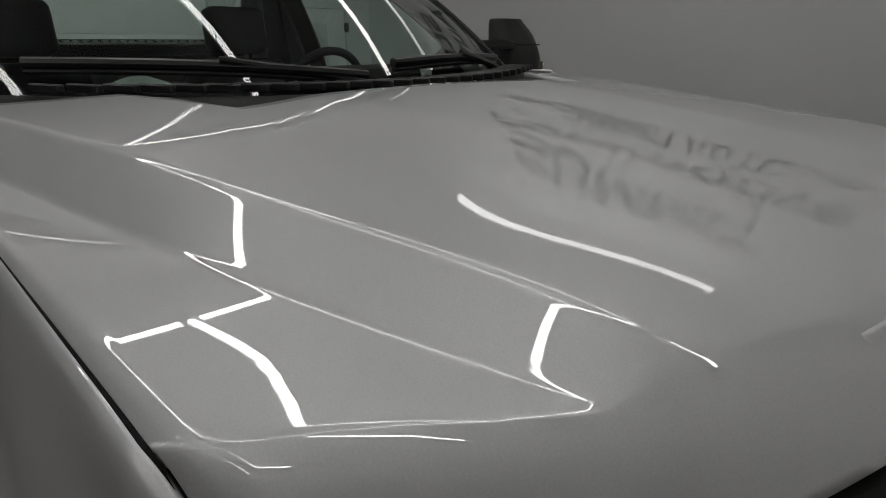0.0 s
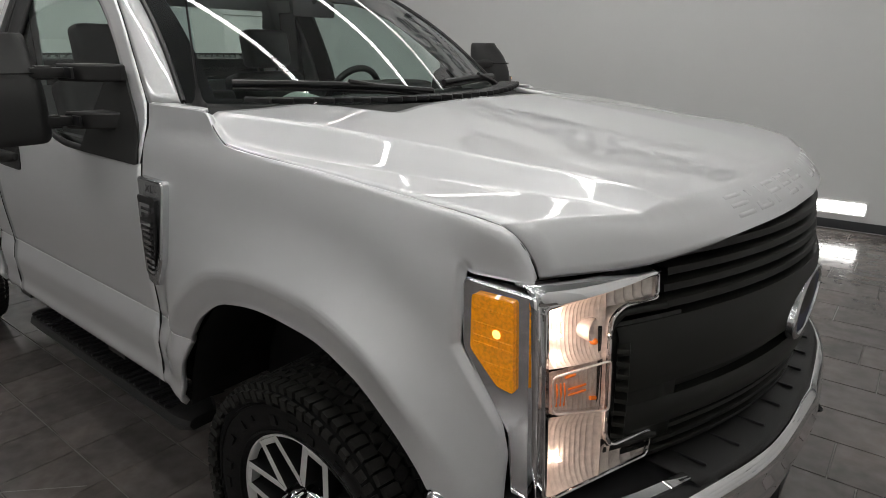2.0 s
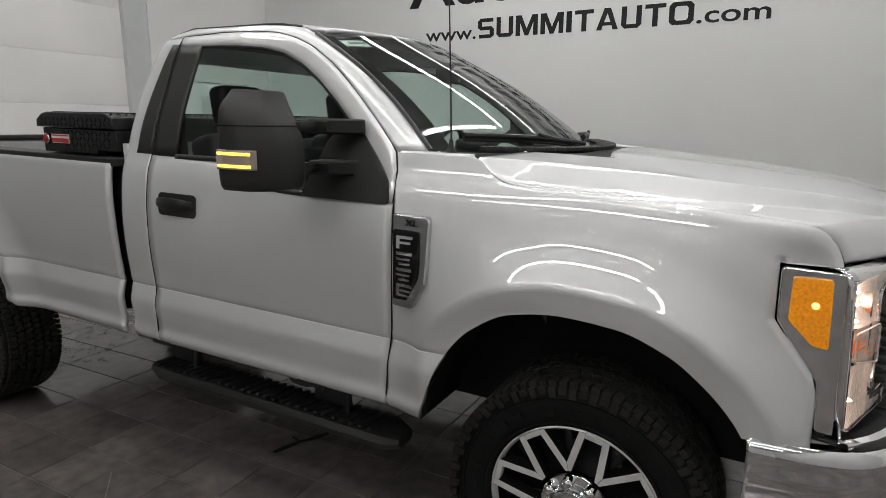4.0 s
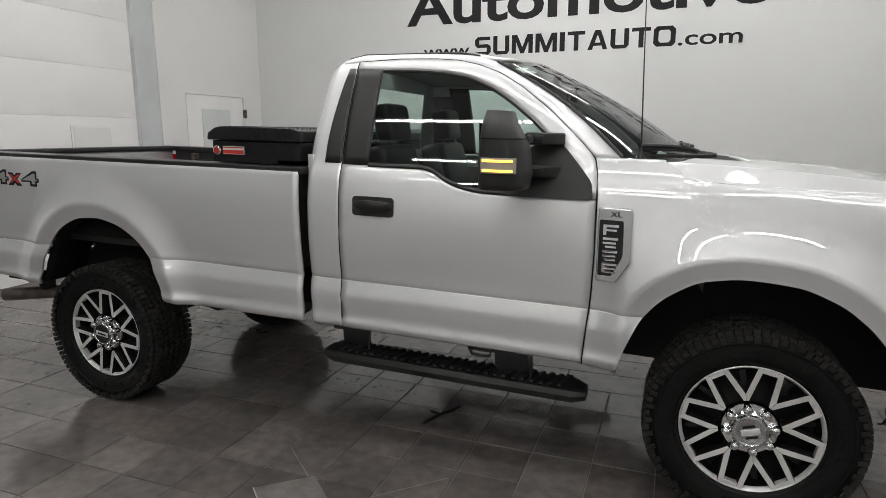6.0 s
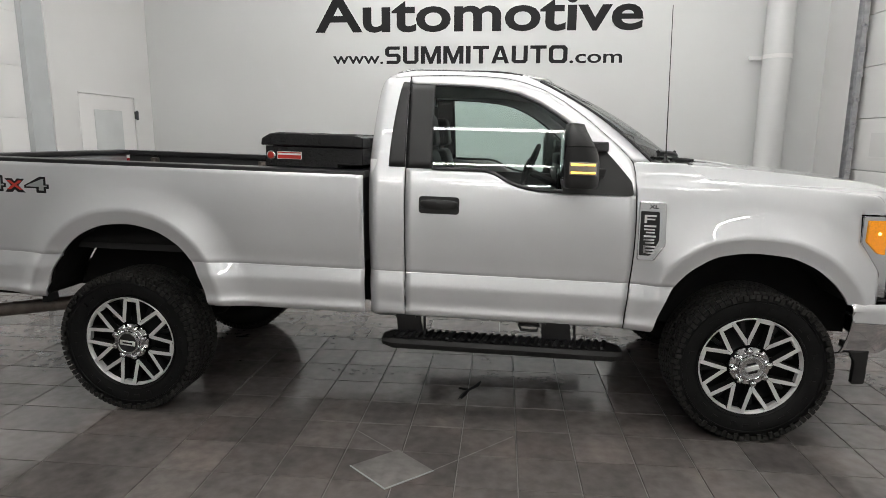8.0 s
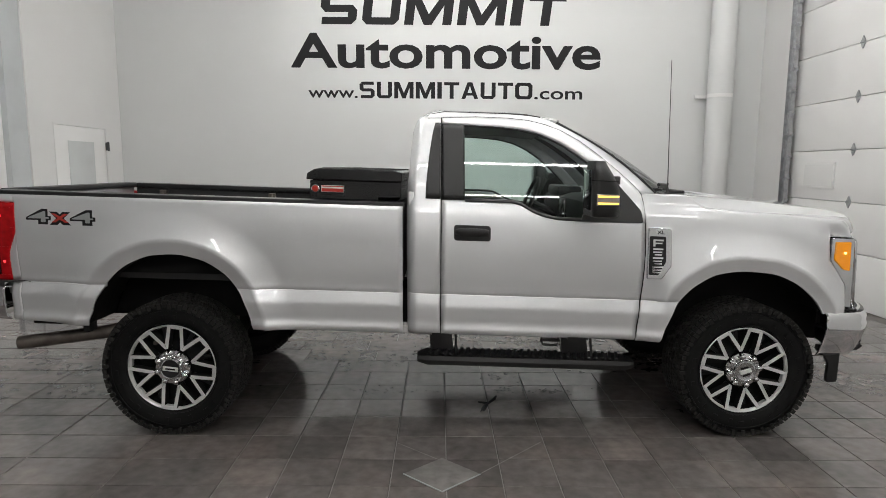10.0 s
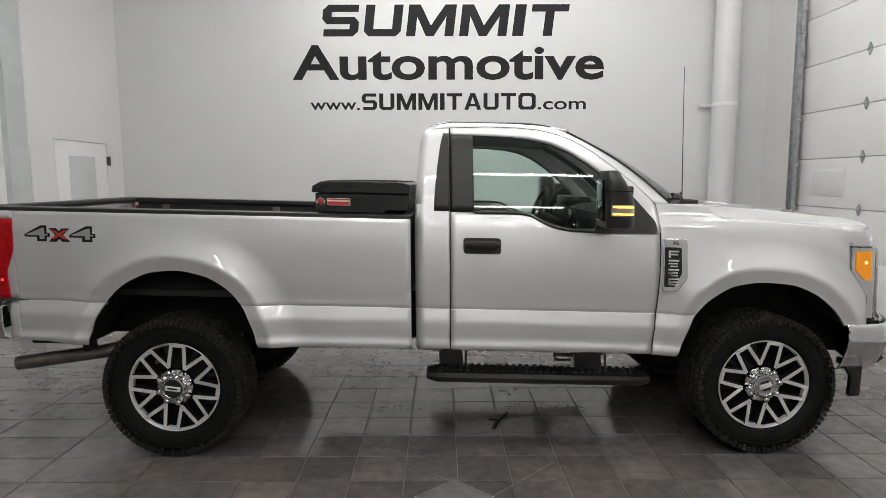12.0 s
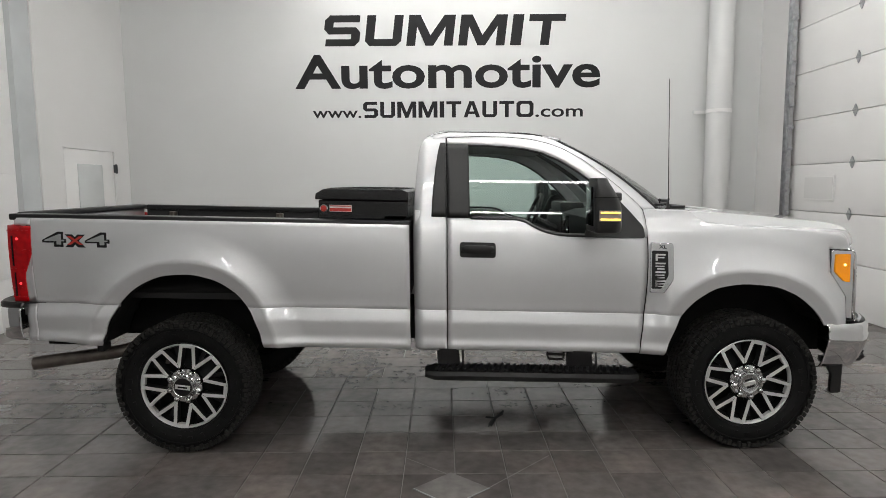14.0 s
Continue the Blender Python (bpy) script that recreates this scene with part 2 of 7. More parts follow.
def add_box(bm, lo, hi, bevel=0.0, m=None, seg=2):
    """A box from corner lo to corner hi, optionally with rounded edges and moved by m."""
    c = [(a + b) / 2 for a, b in zip(lo, hi)]
    s = [abs(b - a) for a, b in zip(lo, hi)]
    r = bmesh.ops.create_cube(bm, size=1.0, matrix=Matrix.Translation(c) @ Matrix.Diagonal((*s, 1)))
    vs = r["verts"]
    if bevel:
        es = list({e for v in vs for e in v.link_edges})
        k = bmesh.ops.bevel(bm, geom=es, offset=bevel, segments=seg, affect="EDGES", profile=0.6)
        vs = list({v for fc in k["faces"] for v in fc.verts} | {v for v in vs if v.is_valid})
    if m is not None:
        bmesh.ops.transform(bm, matrix=m, verts=vs)
    return vs


def box_bm(lo, hi, bevel=0.0, m=None, seg=2):
    bm = bmesh.new()
    add_box(bm, lo, hi, bevel, m, seg)
    return bm


def add_grid(bm, pts, close_u=False, close_v=False):
    """pts[i][j] rows of places, joined into quads."""
    vs = [[bm.verts.new(p) for p in row] for row in pts]
    n, k = len(vs), len(vs[0])
    for i in range(n if close_u else n - 1):
        for j in range(k if close_v else k - 1):
            q = [vs[i][j], vs[(i + 1) % n][j], vs[(i + 1) % n][(j + 1) % k], vs[i][(j + 1) % k]]
            try:
                bm.faces.new(q)
            except ValueError:
                pass
    return vs


def face_along(bm, way):
    """Turns an open sheet so that its faces look the given way."""
    way = Vector(way)
    bmesh.ops.recalc_face_normals(bm, faces=bm.faces[:])
    bm.normal_update()
    if sum(fc.normal.dot(way) * fc.calc_area() for fc in bm.faces) < 0:
        bmesh.ops.reverse_faces(bm, faces=bm.faces[:])


def grid_bm(pts, flip=False, **kw):
    bm = bmesh.new()
    add_grid(bm, pts, **kw)
    if flip:
        bmesh.ops.reverse_faces(bm, faces=bm.faces[:])
    return bm


def add_lathe(bm, profile, axis="Y", n=48, at=(0, 0, 0)):
    """profile: (radius, along) pairs, turned round the axis."""
    rows = []
    for r, a in profile:
        row = []
        for k in range(n):
            t = 2 * math.pi * k / n
            c, s = r * math.cos(t), r * math.sin(t)
            p = (c, a, s) if axis == "Y" else ((c, s, a) if axis == "Z" else (a, c, s))
            row.append(tuple(p[i] + at[i] for i in range(3)))
        rows.append(row)
    vs = add_grid(bm, rows, close_v=True)
    return vs


def add_tube(bm, pts, r, n=10, caps=True):
    """A round bar along the places; r may be one radius or one for each place."""
    pts = [Vector(p) for p in pts]
    rs = r if isinstance(r, (list, tuple)) else [r] * len(pts)
    rows = []
    up = Vector((0, 0, 1))
    for i, p in enumerate(pts):
        d = (pts[min(i + 1, len(pts) - 1)] - pts[max(i - 1, 0)]).normalized()
        a = d.cross(up)
        if a.length < 1e-3:
            a = d.cross(Vector((1, 0, 0)))
        a.normalize()
        b = a.cross(d).normalized()
        rows.append([tuple(p + rs[i] * (math.cos(2 * math.pi * k / n) * a + math.sin(2 * math.pi * k / n) * b)) for k in range(n)])
    vs = add_grid(bm, rows, close_v=True)
    if caps:
        bm.faces.new(vs[0][::-1])
        bm.faces.new(vs[-1])
    return vs


def add_prism(bm, outline, fn, depth):
    """Extrudes a flat outline: fn(a, b, d) gives the place at depth d."""
    front = [bm.verts.new(fn(a, b, 0.0)) for a, b in outline]
    back = [bm.verts.new(fn(a, b, depth)) for a, b in outline]
    bm.faces.new(front)
    bm.faces.new(back[::-1])
    n = len(outline)
    for i in range(n):
        bm.faces.new((front[i], back[i], back[(i + 1) % n], front[(i + 1) % n]))


def resample(pts, n):
    """n places evenly spaced along a polyline."""
    pts = [Vector(p) for p in pts]
    acc = [0.0]
    for a, b in zip(pts, pts[1:]):
        acc.append(acc[-1] + (b - a).length)
    out = []
    for k in range(n):
        t = acc[-1] * k / (n - 1)
        i = min(next((j for j in range(len(acc) - 1) if t <= acc[j + 1] + 1e-9), len(acc) - 2), len(acc) - 2)
        u = (t - acc[i]) / max(acc[i + 1] - acc[i], 1e-9)
        out.append(pts[i].lerp(pts[i + 1], u))
    return out


def round_poly(pts, r=0.02, n=4):
    """Rounds the corners of a 2D outline."""
    out = []
    k = len(pts)
    for i in range(k):
        p, a, b = Vector(pts[i]), Vector(pts[i - 1]), Vector(pts[(i + 1) % k])
        da, db = (a - p), (b - p)
        q = min(r, da.length * 0.45, db.length * 0.45)
        s, e = p + da.normalized() * q, p + db.normalized() * q
        for j in range(n + 1):
            t = j / n
            out.append(tuple((1 - t) ** 2 * s + 2 * t * (1 - t) * p + t * t * e))
    return out


# ---- the room ----
XL, XR, YB, YF = -5.2, 4.95, 5.25, -10.5
WT = 0.2


def wall(name, lo, hi, material, label):
    ob = finish(box_bm(lo, hi), name, material, 0)
    return tagged(ob, label, "wall", kind="structure")


wall("wall_back", (XL - WT, YB, 0), (XR + WT, YB + WT, CEIL), M_WALL, "smooth white painted showroom wall behind the truck")
wall("wall_behind_camera", (XL - WT, YF - WT, 0), (XR + WT, YF, CEIL), M_WALLSIDE, "plain white painted wall")
# side walls with openings for the overhead doors and the small service door
LD0, LD1, LDH = -1.9, 3.06, 4.3
SD0, SD1, SDH = 3.53, 4.80, 2.24


def wall_pieces(name, boxes, material, label):
    bm = bmesh.new()
    for lo, hi in boxes:
        add_box(bm, lo, hi)
    return tagged(finish(bm, name, material, 0), label, "wall", kind="structure")


# out of view; kept dark so the door and fender pick up less light
wall("wall_left_front", (XL - WT, YF, 0), (XL, LD0, CEIL), M_UNSEENDARK, "unseen plain side wall, made dark to dim the truck's side")
wall_pieces("wall_left", [((XL - WT, LD0, LDH), (XL, LD1, CEIL)),
                          ((XL - WT, LD1, 0), (XL, SD0, CEIL)), ((XL - WT, SD0, SDH), (XL, SD1, CEIL)),
                          ((XL - WT, SD1, 0), (XL, YB, CEIL))], M_WALLSIDE, "white painted side wall with door openings")
RD0, RD1, RDH = -0.6, 4.33, 4.6
# out of view; its grey tempers the light on nose and bumper
wall("wall_right_front", (XR, YF, 0), (XR + WT, RD0, CEIL), M_UNSEENGREY, "unseen plain side wall, greyed to set the light on the nose")
wall_pieces("wall_right", [((XR, RD0, RDH), (XR + WT, RD1, CEIL)),
                           ((XR, RD1, 0), (XR + WT, YB, CEIL))], M_WALLSIDE, "white painted side wall with a wide door opening")
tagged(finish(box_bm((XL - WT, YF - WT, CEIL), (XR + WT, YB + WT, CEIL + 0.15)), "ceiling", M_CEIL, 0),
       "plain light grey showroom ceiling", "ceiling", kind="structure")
tagged(finish(box_bm((XL, YB - 0.012, 0.012), (XR, YB, 0.1), 0.003), "baseboard", M_BASE, 0),
       "black rubber baseboard along the white wall", "baseboard", kind="structure")


def overhead_door(x, sgn, y0, y1, height, zs, label, hinge_y, plate):
    """Sectional door: panels with joints, a vent plate, hinges and the side track."""
    d = thing("overhead_door", label, "garage door", at=(x, (y0 + y1) / 2, 0))
    o = Vector((x, (y0 + y1) / 2, 0))

    def loc(p):
        return tuple(Vector(p) - o)
    edges = [0.0] + zs + [height]
    for a, b in zip(edges, edges[1:]):
        g = 0.004 if sgn > 0 else 0.001
        bm = box_bm(loc((x + sgn * 0.03, y0, a + g)), loc((x + sgn * 0.09, y1, b - g)), 0.001 + 1.2 * g)
        part("panel", bm, M_DOORPANEL, d)
    part("backing", box_bm(loc((x + sgn * 0.095, y0, 0)), loc((x + sgn * 0.12, y1, height))), M_JAMB, d)
    for z in zs:
        for y in hinge_y:
            bm = bmesh.new()
            out = round_poly([(y - 0.045, z), (y, z + 0.085), (y + 0.045, z), (y, z - 0.085)], 0.02, 2)
            add_prism(bm, [(a - o.y, b) for a, b in out], lambda a, b, dd: (sgn * (0.026 - dd), a, b), 0.012)
            add_tube(bm, [(sgn * 0.012, y - 0.03 - o.y, z), (sgn * 0.012, y + 0.03 - o.y, z)], 0.013, 8)
            bmesh.ops.recalc_face_normals(bm, faces=bm.faces[:])
            part("hinge", bm, M_GALV, d, "grey galvanised hinge plate")
    if plate:
        ya, yb, za, zb = plate
        bm = bmesh.new()
        add_box(bm, loc((x + sgn * 0.016, ya, za)), loc((x + sgn * 0.028, yb, zb)), 0.005)
        pl = part("vent_plate", bm, M_DOORPANEL, d)
        part("vent_inset", box_bm(loc((x + sgn * 0.012, ya + 0.03, za + 0.03)), loc((x + sgn * 0.02, yb - 0.03, zb - 0.03)), 0.003), M_WALLSIDE, pl)
    return d, o


rd, ro = overhead_door(XR, 1, RD0, RD1, 4.6, [0.67, 1.29, 1.94, 2.58, 3.22, 3.86], "white insulated sectional overhead door, closed",
                       [2.96, 1.0], (3.28, 3.96, 1.44, 1.79))
bm = bmesh.new()
add_box(bm, (-0.05, RD1 - 0.11 - ro.y, 0.0), (-0.035, RD1 + 0.03 - ro.y, 4.6))
add_box(bm, (-0.09, RD1 - 0.11 - ro.y, 0.0), (-0.05, RD1 - 0.1 - ro.y, 4.6))
add_box(bm, (-0.09, RD1 + 0.02 - ro.y, 0.0), (-0.05, RD1 + 0.03 - ro.y, 4.6))
trk = part("track", bm, M_GALV, rd, "galvanised vertical door track with brackets")
for k in range(15):
    z = 0.35 + 0.305 * k
    bm = box_bm((-0.1, RD1 - 0.14 - ro.y, z - 0.03), (-0.03, RD1 - 0.1 - ro.y, z + 0.03), 0.004)
    add_tube(bm, [(-0.07, RD1 - 0.17 - ro.y, z), (-0.07, RD1 - 0.02 - ro.y, z)], 0.014, 8)
    part("roller", bm, M_GALV, trk)
part("seal", box_bm((-0.034, RD1 - 0.02 - ro.y, 0), (-0.005, RD1 + 0.06 - ro.y, 4.6)), M_BASE, rd)
ld, lo_ = overhead_door(XL, -1, LD0 + 0.02, LD1 - 0.34, 4.3, [0.62, 1.24, 1.86, 2.46, 3.07, 3.68], "white sectional overhead door set back in its opening",
                        [], (1.74, 2.32, 1.42, 1.76))
ld.location.x -= 0.06
bm = box_bm((XL - WT, LD1 - 0.34, 0), (XL - 0.02, LD1, 4.3), 0.004)
tagged(finish(bm, "trim", M_JAMB, 0), "grey painted jamb beside the overhead door", "door jamb", kind="structure")

# small service door with a frosted lite
d1 = thing("door_1", "white painted service door with a frosted lite, closed", "door", kind="structure", at=(XL, (SD0 + SD1) / 2, 0))
oy = (SD0 + SD1) / 2
part("door_leaf", box_bm((-0.06, SD0 + 0.012 - oy, 0.01), (-0.012, SD1 - 0.012 - oy, SDH - 0.018), 0.003), M_DOORPANEL, d1)
bm = bmesh.new()
for a, b in (((SD0 - 0.001, 0), (SD0 + 0.008, SDH - 0.014)), ((SD1 - 0.008, 0), (SD1 + 0.001, SDH - 0.014)), ((SD0 - 0.001, SDH - 0.014), (SD1 + 0.001, SDH + 0.001))):
    add_box(bm, (-0.1, a[0] - oy, a[1]), (0.006, b[0] - oy, b[1]))
part("door_frame", bm, M_WALLSIDE, d1)
part("lite", box_bm((-0.014, 3.85 - oy, 1.05), (-0.004, 4.47 - oy, 2.02), 0.003), mat("frosted_lite", (0.6, 0.62, 0.62), 0.25, vary=0.04), d1, "frosted grey lite")
bm = box_bm((0.0, SD1 - 0.03 - oy, 1.91), (0.035, SD1 + 0.03 - oy, 2.03), 0.006)
add_tube(bm, [(0.03, SD1 - oy, 1.9), (0.03, SD1 - oy, 2.04)], 0.014, 8)
part("hinge", bm, M_BASE, d1, "dark door hinge")

# round white down pipe on the back wall, with its strap
dp = thing("down_pipe", "thick round white painted pipe with a strap on the wall", "pipe", at=(4.2, 5.02, 0))
bm = bmesh.new()
add_lathe(bm, [(0.185, 0.0), (0.185, CEIL)], "Z", 40)
part("pipe", bm, M_WALL, dp)
bm = bmesh.new()
add_lathe(bm, [(0.186, 2.78), (0.191, 2.785), (0.191, 2.835), (0.186, 2.84)], "Z", 40)
add_box(bm, (-0.33, 0.13, 2.785), (-0.12, 0.17, 2.835), 0.005)
part("strap", bm, M_WALLSIDE, dp)

# low lamp on the back wall
wl = thing("wall_light", "small bright rectangular lamp low on the wall", "wall lamp", at=(2.25, YB, 0.23))
part("housing", box_bm((-0.36, -0.03, -0.075), (0.36, 0.0, 0.075), 0.006), M_WHITE, wl)
part("diffuser", box_bm((-0.34, -0.038, -0.055), (0.34, -0.031, 0.055), 0.003), mat("lamp_panel", (1, 1, 1), 0.4, emit=9.0, emit_color=(1, 0.98, 0.95)), wl)


# ---- ceiling tube lights ----
def tube_light(x0, y0, x1, y1, z=CEIL - 0.28, material=None):
    L = math.hypot(x1 - x0, y1 - y0)
    a = math.degrees(math.atan2(y1 - y0, x1 - x0))
    t = thing("tube_light", "slim white linear tube light hung under the ceiling", "ceiling light", "ceiling tubes")
    t.matrix_basis = pose((x0 + x1) / 2, (y0 + y1) / 2, z, 0, 0, a)
    n = max(1, round(L / 1.22))
    w = L / n
    for k in range(n):
        c = -L / 2 + w * (k + 0.5)
        b = part("body", box_bm((c - w / 2 + 0.004, -0.05, 0.03), (c + w / 2 - 0.004, 0.05, 0.08), 0.006), M_WHITE, t)
        bm = bmesh.new()
        add_tube(bm, [(c - w / 2 + 0.02, 0, 0), (c + w / 2 - 0.02, 0, 0)], 0.042, 10)
        part("tube", bm, material or M_TUBE, t, "glowing frosted tube")
    for c in (-L / 2 + 0.3, L / 2 - 0.3):
        bm = bmesh.new()
        add_tube(bm, [(c, 0, 0.05), (c, 0, CEIL - z)], 0.004, 6)
        part("hanger", bm, M_GALV, t)


TX0, TX1 = -2.5, 2.0
TUBE_ROWS = (3.05, 0.5, -1.85, -4.1, -6.4, -8.65)
for y in TUBE_ROWS:
    tube_light(TX0, y, TX1, y)
for x, y in ((TX0, 0.5), (TX0, -1.85), (TX1, 0.5), (TX1, -1.85)):
    tube_light(x, y + 0.08, x, y + 2.27)
# the tube at y = -1.85 is an added one, to brighten the truck's nose
for y in (3.05, -1.85, -4.1, -6.4):
    tube_light(2.45, y, 4.45, y)
# the row beside the lettered wall is of a weaker kind
tube_light(TX0, 4.75, TX1, 4.75, material=M_TUBESOFT)

# ---- lettering on the back wall ----
sign = thing("wall_lettering", "large black vinyl lettering in three lines on the white wall", "sign", at=(0, YB, 0))


def text_part(body, x0, x1, z, height, depth=0.004, parent=None, material=None, bold=0.012, fn=None, name="letter"):
    """A word fitted between x0 and x1 with the given letter height, standing on the wall."""
    cu = bpy.data.curves.new("type", "FONT")
    cu.body, cu.size, cu.extrude, cu.offset, cu.resolution_u = body, 1.0, 0.0, bold, 4
    tmp = bpy.data.objects.new("type", cu)
    scene.collection.objects.link(tmp)
    dg = bpy.context.evaluated_depsgraph_get()
    dg.update()
    me = bpy.data.meshes.new_from_object(tmp.evaluated_get(dg))
    bpy.data.objects.remove(tmp)
    bpy.data.curves.remove(cu)
    bm = bmesh.new()
    bm.from_mesh(me)
    bpy.data.meshes.remove(me)
    xs = [v.co.x for v in bm.verts]
    sx = (x1 - x0) / (max(xs) - min(xs))
    sy = height / 0.69
    mn = min(xs)
    for v in bm.verts:
        a, b = x0 + (v.co.x - mn) * sx, z + v.co.y * sy
        v.co = fn(a, b) if fn else (a, -depth, b)
    # one part a letter: faces are gathered by the stretch of the word they cover
    spans = []
    for fc in bm.faces:
        us = [v.co.x for v in fc.verts]
        spans.append([min(us), max(us), [fc]])
    spans.sort(key=lambda q: q[0])
    groups = []
    for q in spans:
        if groups and q[0] <= groups[-1][1] + 1e-5:
            groups[-1][1] = max(groups[-1][1], q[1])
            groups[-1][2] += q[2]
        else:
            groups.append(q)
    for lo, hi, faces in groups:
        one = bmesh.new()
        made = {}
        for fc in faces:
            vs = [made.setdefault(v.index, None) or made.update({v.index: one.verts.new(v.co)}) or made[v.index] for v in fc.verts]
            one.faces.new(vs)
        part(name, one, material or M_LETTER, parent, smooth=0)
    bm.free()


text_part("Automotive", -2.475, 2.392, 3.243, 0.5, parent=sign, bold=0.022)
text_part("www.", -2.209, -1.43, 2.77, 0.17, parent=sign, bold=0.012)
text_part(".com", 1.36, 2.121, 2.77, 0.185, parent=sign, bold=0.014)


def bar_glyphs(word, x0, x1, z0, z1, slant, thick, parent):
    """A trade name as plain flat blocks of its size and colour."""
    widths = {"M": 1.28, "I": 0.3, "A": 1.12, "O": 1.15}
    ws = [widths.get(c, 1.0) for c in word]
    gap = 0.15
    k = (x1 - x0) / (sum(ws) + gap * (len(ws) - 1))
    x = x0
    h = z1 - z0
    for c, w in zip(word, ws):
        w *= k
        t = thick * h
        s = min(t * 1.3, w)
        c1 = 0.16 * h

        def bar(a, b, cc, d):
            return [(a, b), (cc, b), (cc, d), (a, d)]
        if c == "S":
            polys = [[(0.5 * c1, 0), (w - c1, 0), (w, c1), (w, h / 2 - 0.3 * c1), (w - c1, h / 2 + t / 2), (s, h / 2 + t / 2), (s, h - t), (w - 0.3 * c1, h - t), (w - 0.3 * c1, h), (c1, h), (0, h - c1),
                      (0, h / 2 + 0.3 * c1), (c1, h / 2 - t / 2), (w - s, h / 2 - t / 2), (w - s, t), (0.5 * c1, t)]]
        elif c == "U":
            polys = [[(c1, 0), (w - c1, 0), (w, c1), (w, h), (w - s, h), (w - s, t), (s, t), (s, h), (0, h), (0, c1)]]
        elif c == "M":
            m = w / 2
            polys = [[(0, 0), (s, 0), (s, h * 0.62), (m - s * 0.42, 0), (m + s * 0.42, 0), (w - s, h * 0.62), (w - s, 0), (w, 0), (w, h), (w - s * 1.25, h), (m, h * 0.34), (s * 1.25, h), (0, h)]]
        elif c == "T":
            polys = [[(w / 2 - s / 2, 0), (w / 2 + s / 2, 0), (w / 2 + s / 2, h - t), (w, h - t), (w, h), (0, h), (0, h - t), (w / 2 - s / 2, h - t)]]
        elif c == "A":
            m = w / 2
            polys = [[(0, 0), (s, 0), (m, h - t * 1.2), (w - s, 0), (w, 0), (m + s * 0.6, h), (m - s * 0.6, h)], bar(w * 0.26, h * 0.2, w * 0.74, h * 0.2 + t * 0.85)]
        elif c == "O":
            o = [(c1, 0), (w - c1, 0), (w, c1), (w, h - c1), (w - c1, h), (c1, h), (0, h - c1), (0, c1)]
            n = [(w / 2 + (p - w / 2) * (1 - 2 * s / w), h / 2 + (q - h / 2) * (1 - 2 * t / h)) for p, q in o]
            polys = [[o[i], o[(i + 1) % 8], n[(i + 1) % 8], n[i]] for i in range(8)]
        else:
            polys = [bar(0, 0, w, h)]
        bm = bmesh.new()
        for i, poly in enumerate(polys):
            f = -0.004 - (0.0004 * i if c == "A" else 0.0)
            bm.faces.new([bm.verts.new((x + p + slant * q, f, z0 + q)) for p, q in poly])
        bm.normal_update()
        bmesh.ops.triangulate(bm, faces=bm.faces[:])
        part("letter_block", bm, M_LETTER, parent, smooth=0)
        x += w + gap * k


bar_glyphs("SUMMIT", -2.02, 1.78, 3.885, 4.36, 0.12, 0.23, sign)
bar_glyphs("SUMMITAUTO", -1.4, 1.33, 2.765, 3.02, 0.0, 0.19, sign)

# ---- the pickup truck ----
RAKE = 0.026          # the body sits nose-down on its lifted suspension
truck = thing("pickup_truck", "silver lifted regular-cab pickup truck with long bed and black tow mirrors", "pickup truck")


def bpart(name, bm, material, parent=None, label="", smooth=35, **kw):
    """A body part: built level, then raked with the body."""
    for v in bm.verts:
        v.co.z -= RAKE * v.co.x
    return part(name, bm, material, parent or truck, label, smooth, **kw)


def node(name, label):
    """An empty that gathers the pieces of one assembly of the truck."""
    ob = new(name)
    ob.empty_display_size = 0.05
    ob.parent = truck
    ob["label"] = label
    return ob


# half-width of the body side by height
CREASE = 0.905
W_LOW = spline([0.62, 0.645, 0.665, 0.685, 0.705, 0.725, 0.76, 0.80, 0.822, 0.834, 0.846, 0.87, CREASE], [0.878, 0.910, 0.9255, 0.9310, 0.9265, 0.9235, 0.9262, 0.9298, 0.9310, 0.9300, 0.9275, 0.9212, 0.9115])
W_DOORHI = spline([CREASE, 0.917, 0.94, 1.00, 1.10, 1.20, 1.30, 1.38, 1.44, 1.49], [0.9100, 0.9150, 0.9175, 0.9225, 0.9285, 0.9290, 0.9225, 0.911, 0.8965, 0.874])
W_BEDHI = spline([CREASE, 0.917, 0.94, 1.00, 1.12, 1.24, 1.34, 1.41, 1.44, 1.455], [0.9100, 0.9150, 0.9175, 0.9235, 0.932, 0.9355, 0.933, 0.926, 0.916, 0.9])
W_DOOR = lambda z: W_LOW(z) if z < CREASE else W_DOORHI(z)
W_BED = lambda z: W_LOW(z) if z < CREASE else W_BEDHI(z)
W_GREEN = spline([1.47, 1.49, 1.56, 1.75, 1.90, 1.95, 1.985, 2.01], [0.882, 0.874, 0.854, 0.784, 0.716, 0.692, 0.670, 0.645])
FEND_TOP = pchip([1.10, 1.38, 1.415, 1.47, 1.535, 1.9, 2.2, 2.362, 2.3866, 2.4075, 2.4246, 2.437], [1.562, 1.560, 1.556, 1.515, 1.484, 1.466, 1.448, 1.434, 1.4235, 1.4055, 1.381, 1.350])


def arch(cx, pts):
    return pchip([p[0] for p in pts], [p[1] for p in pts])


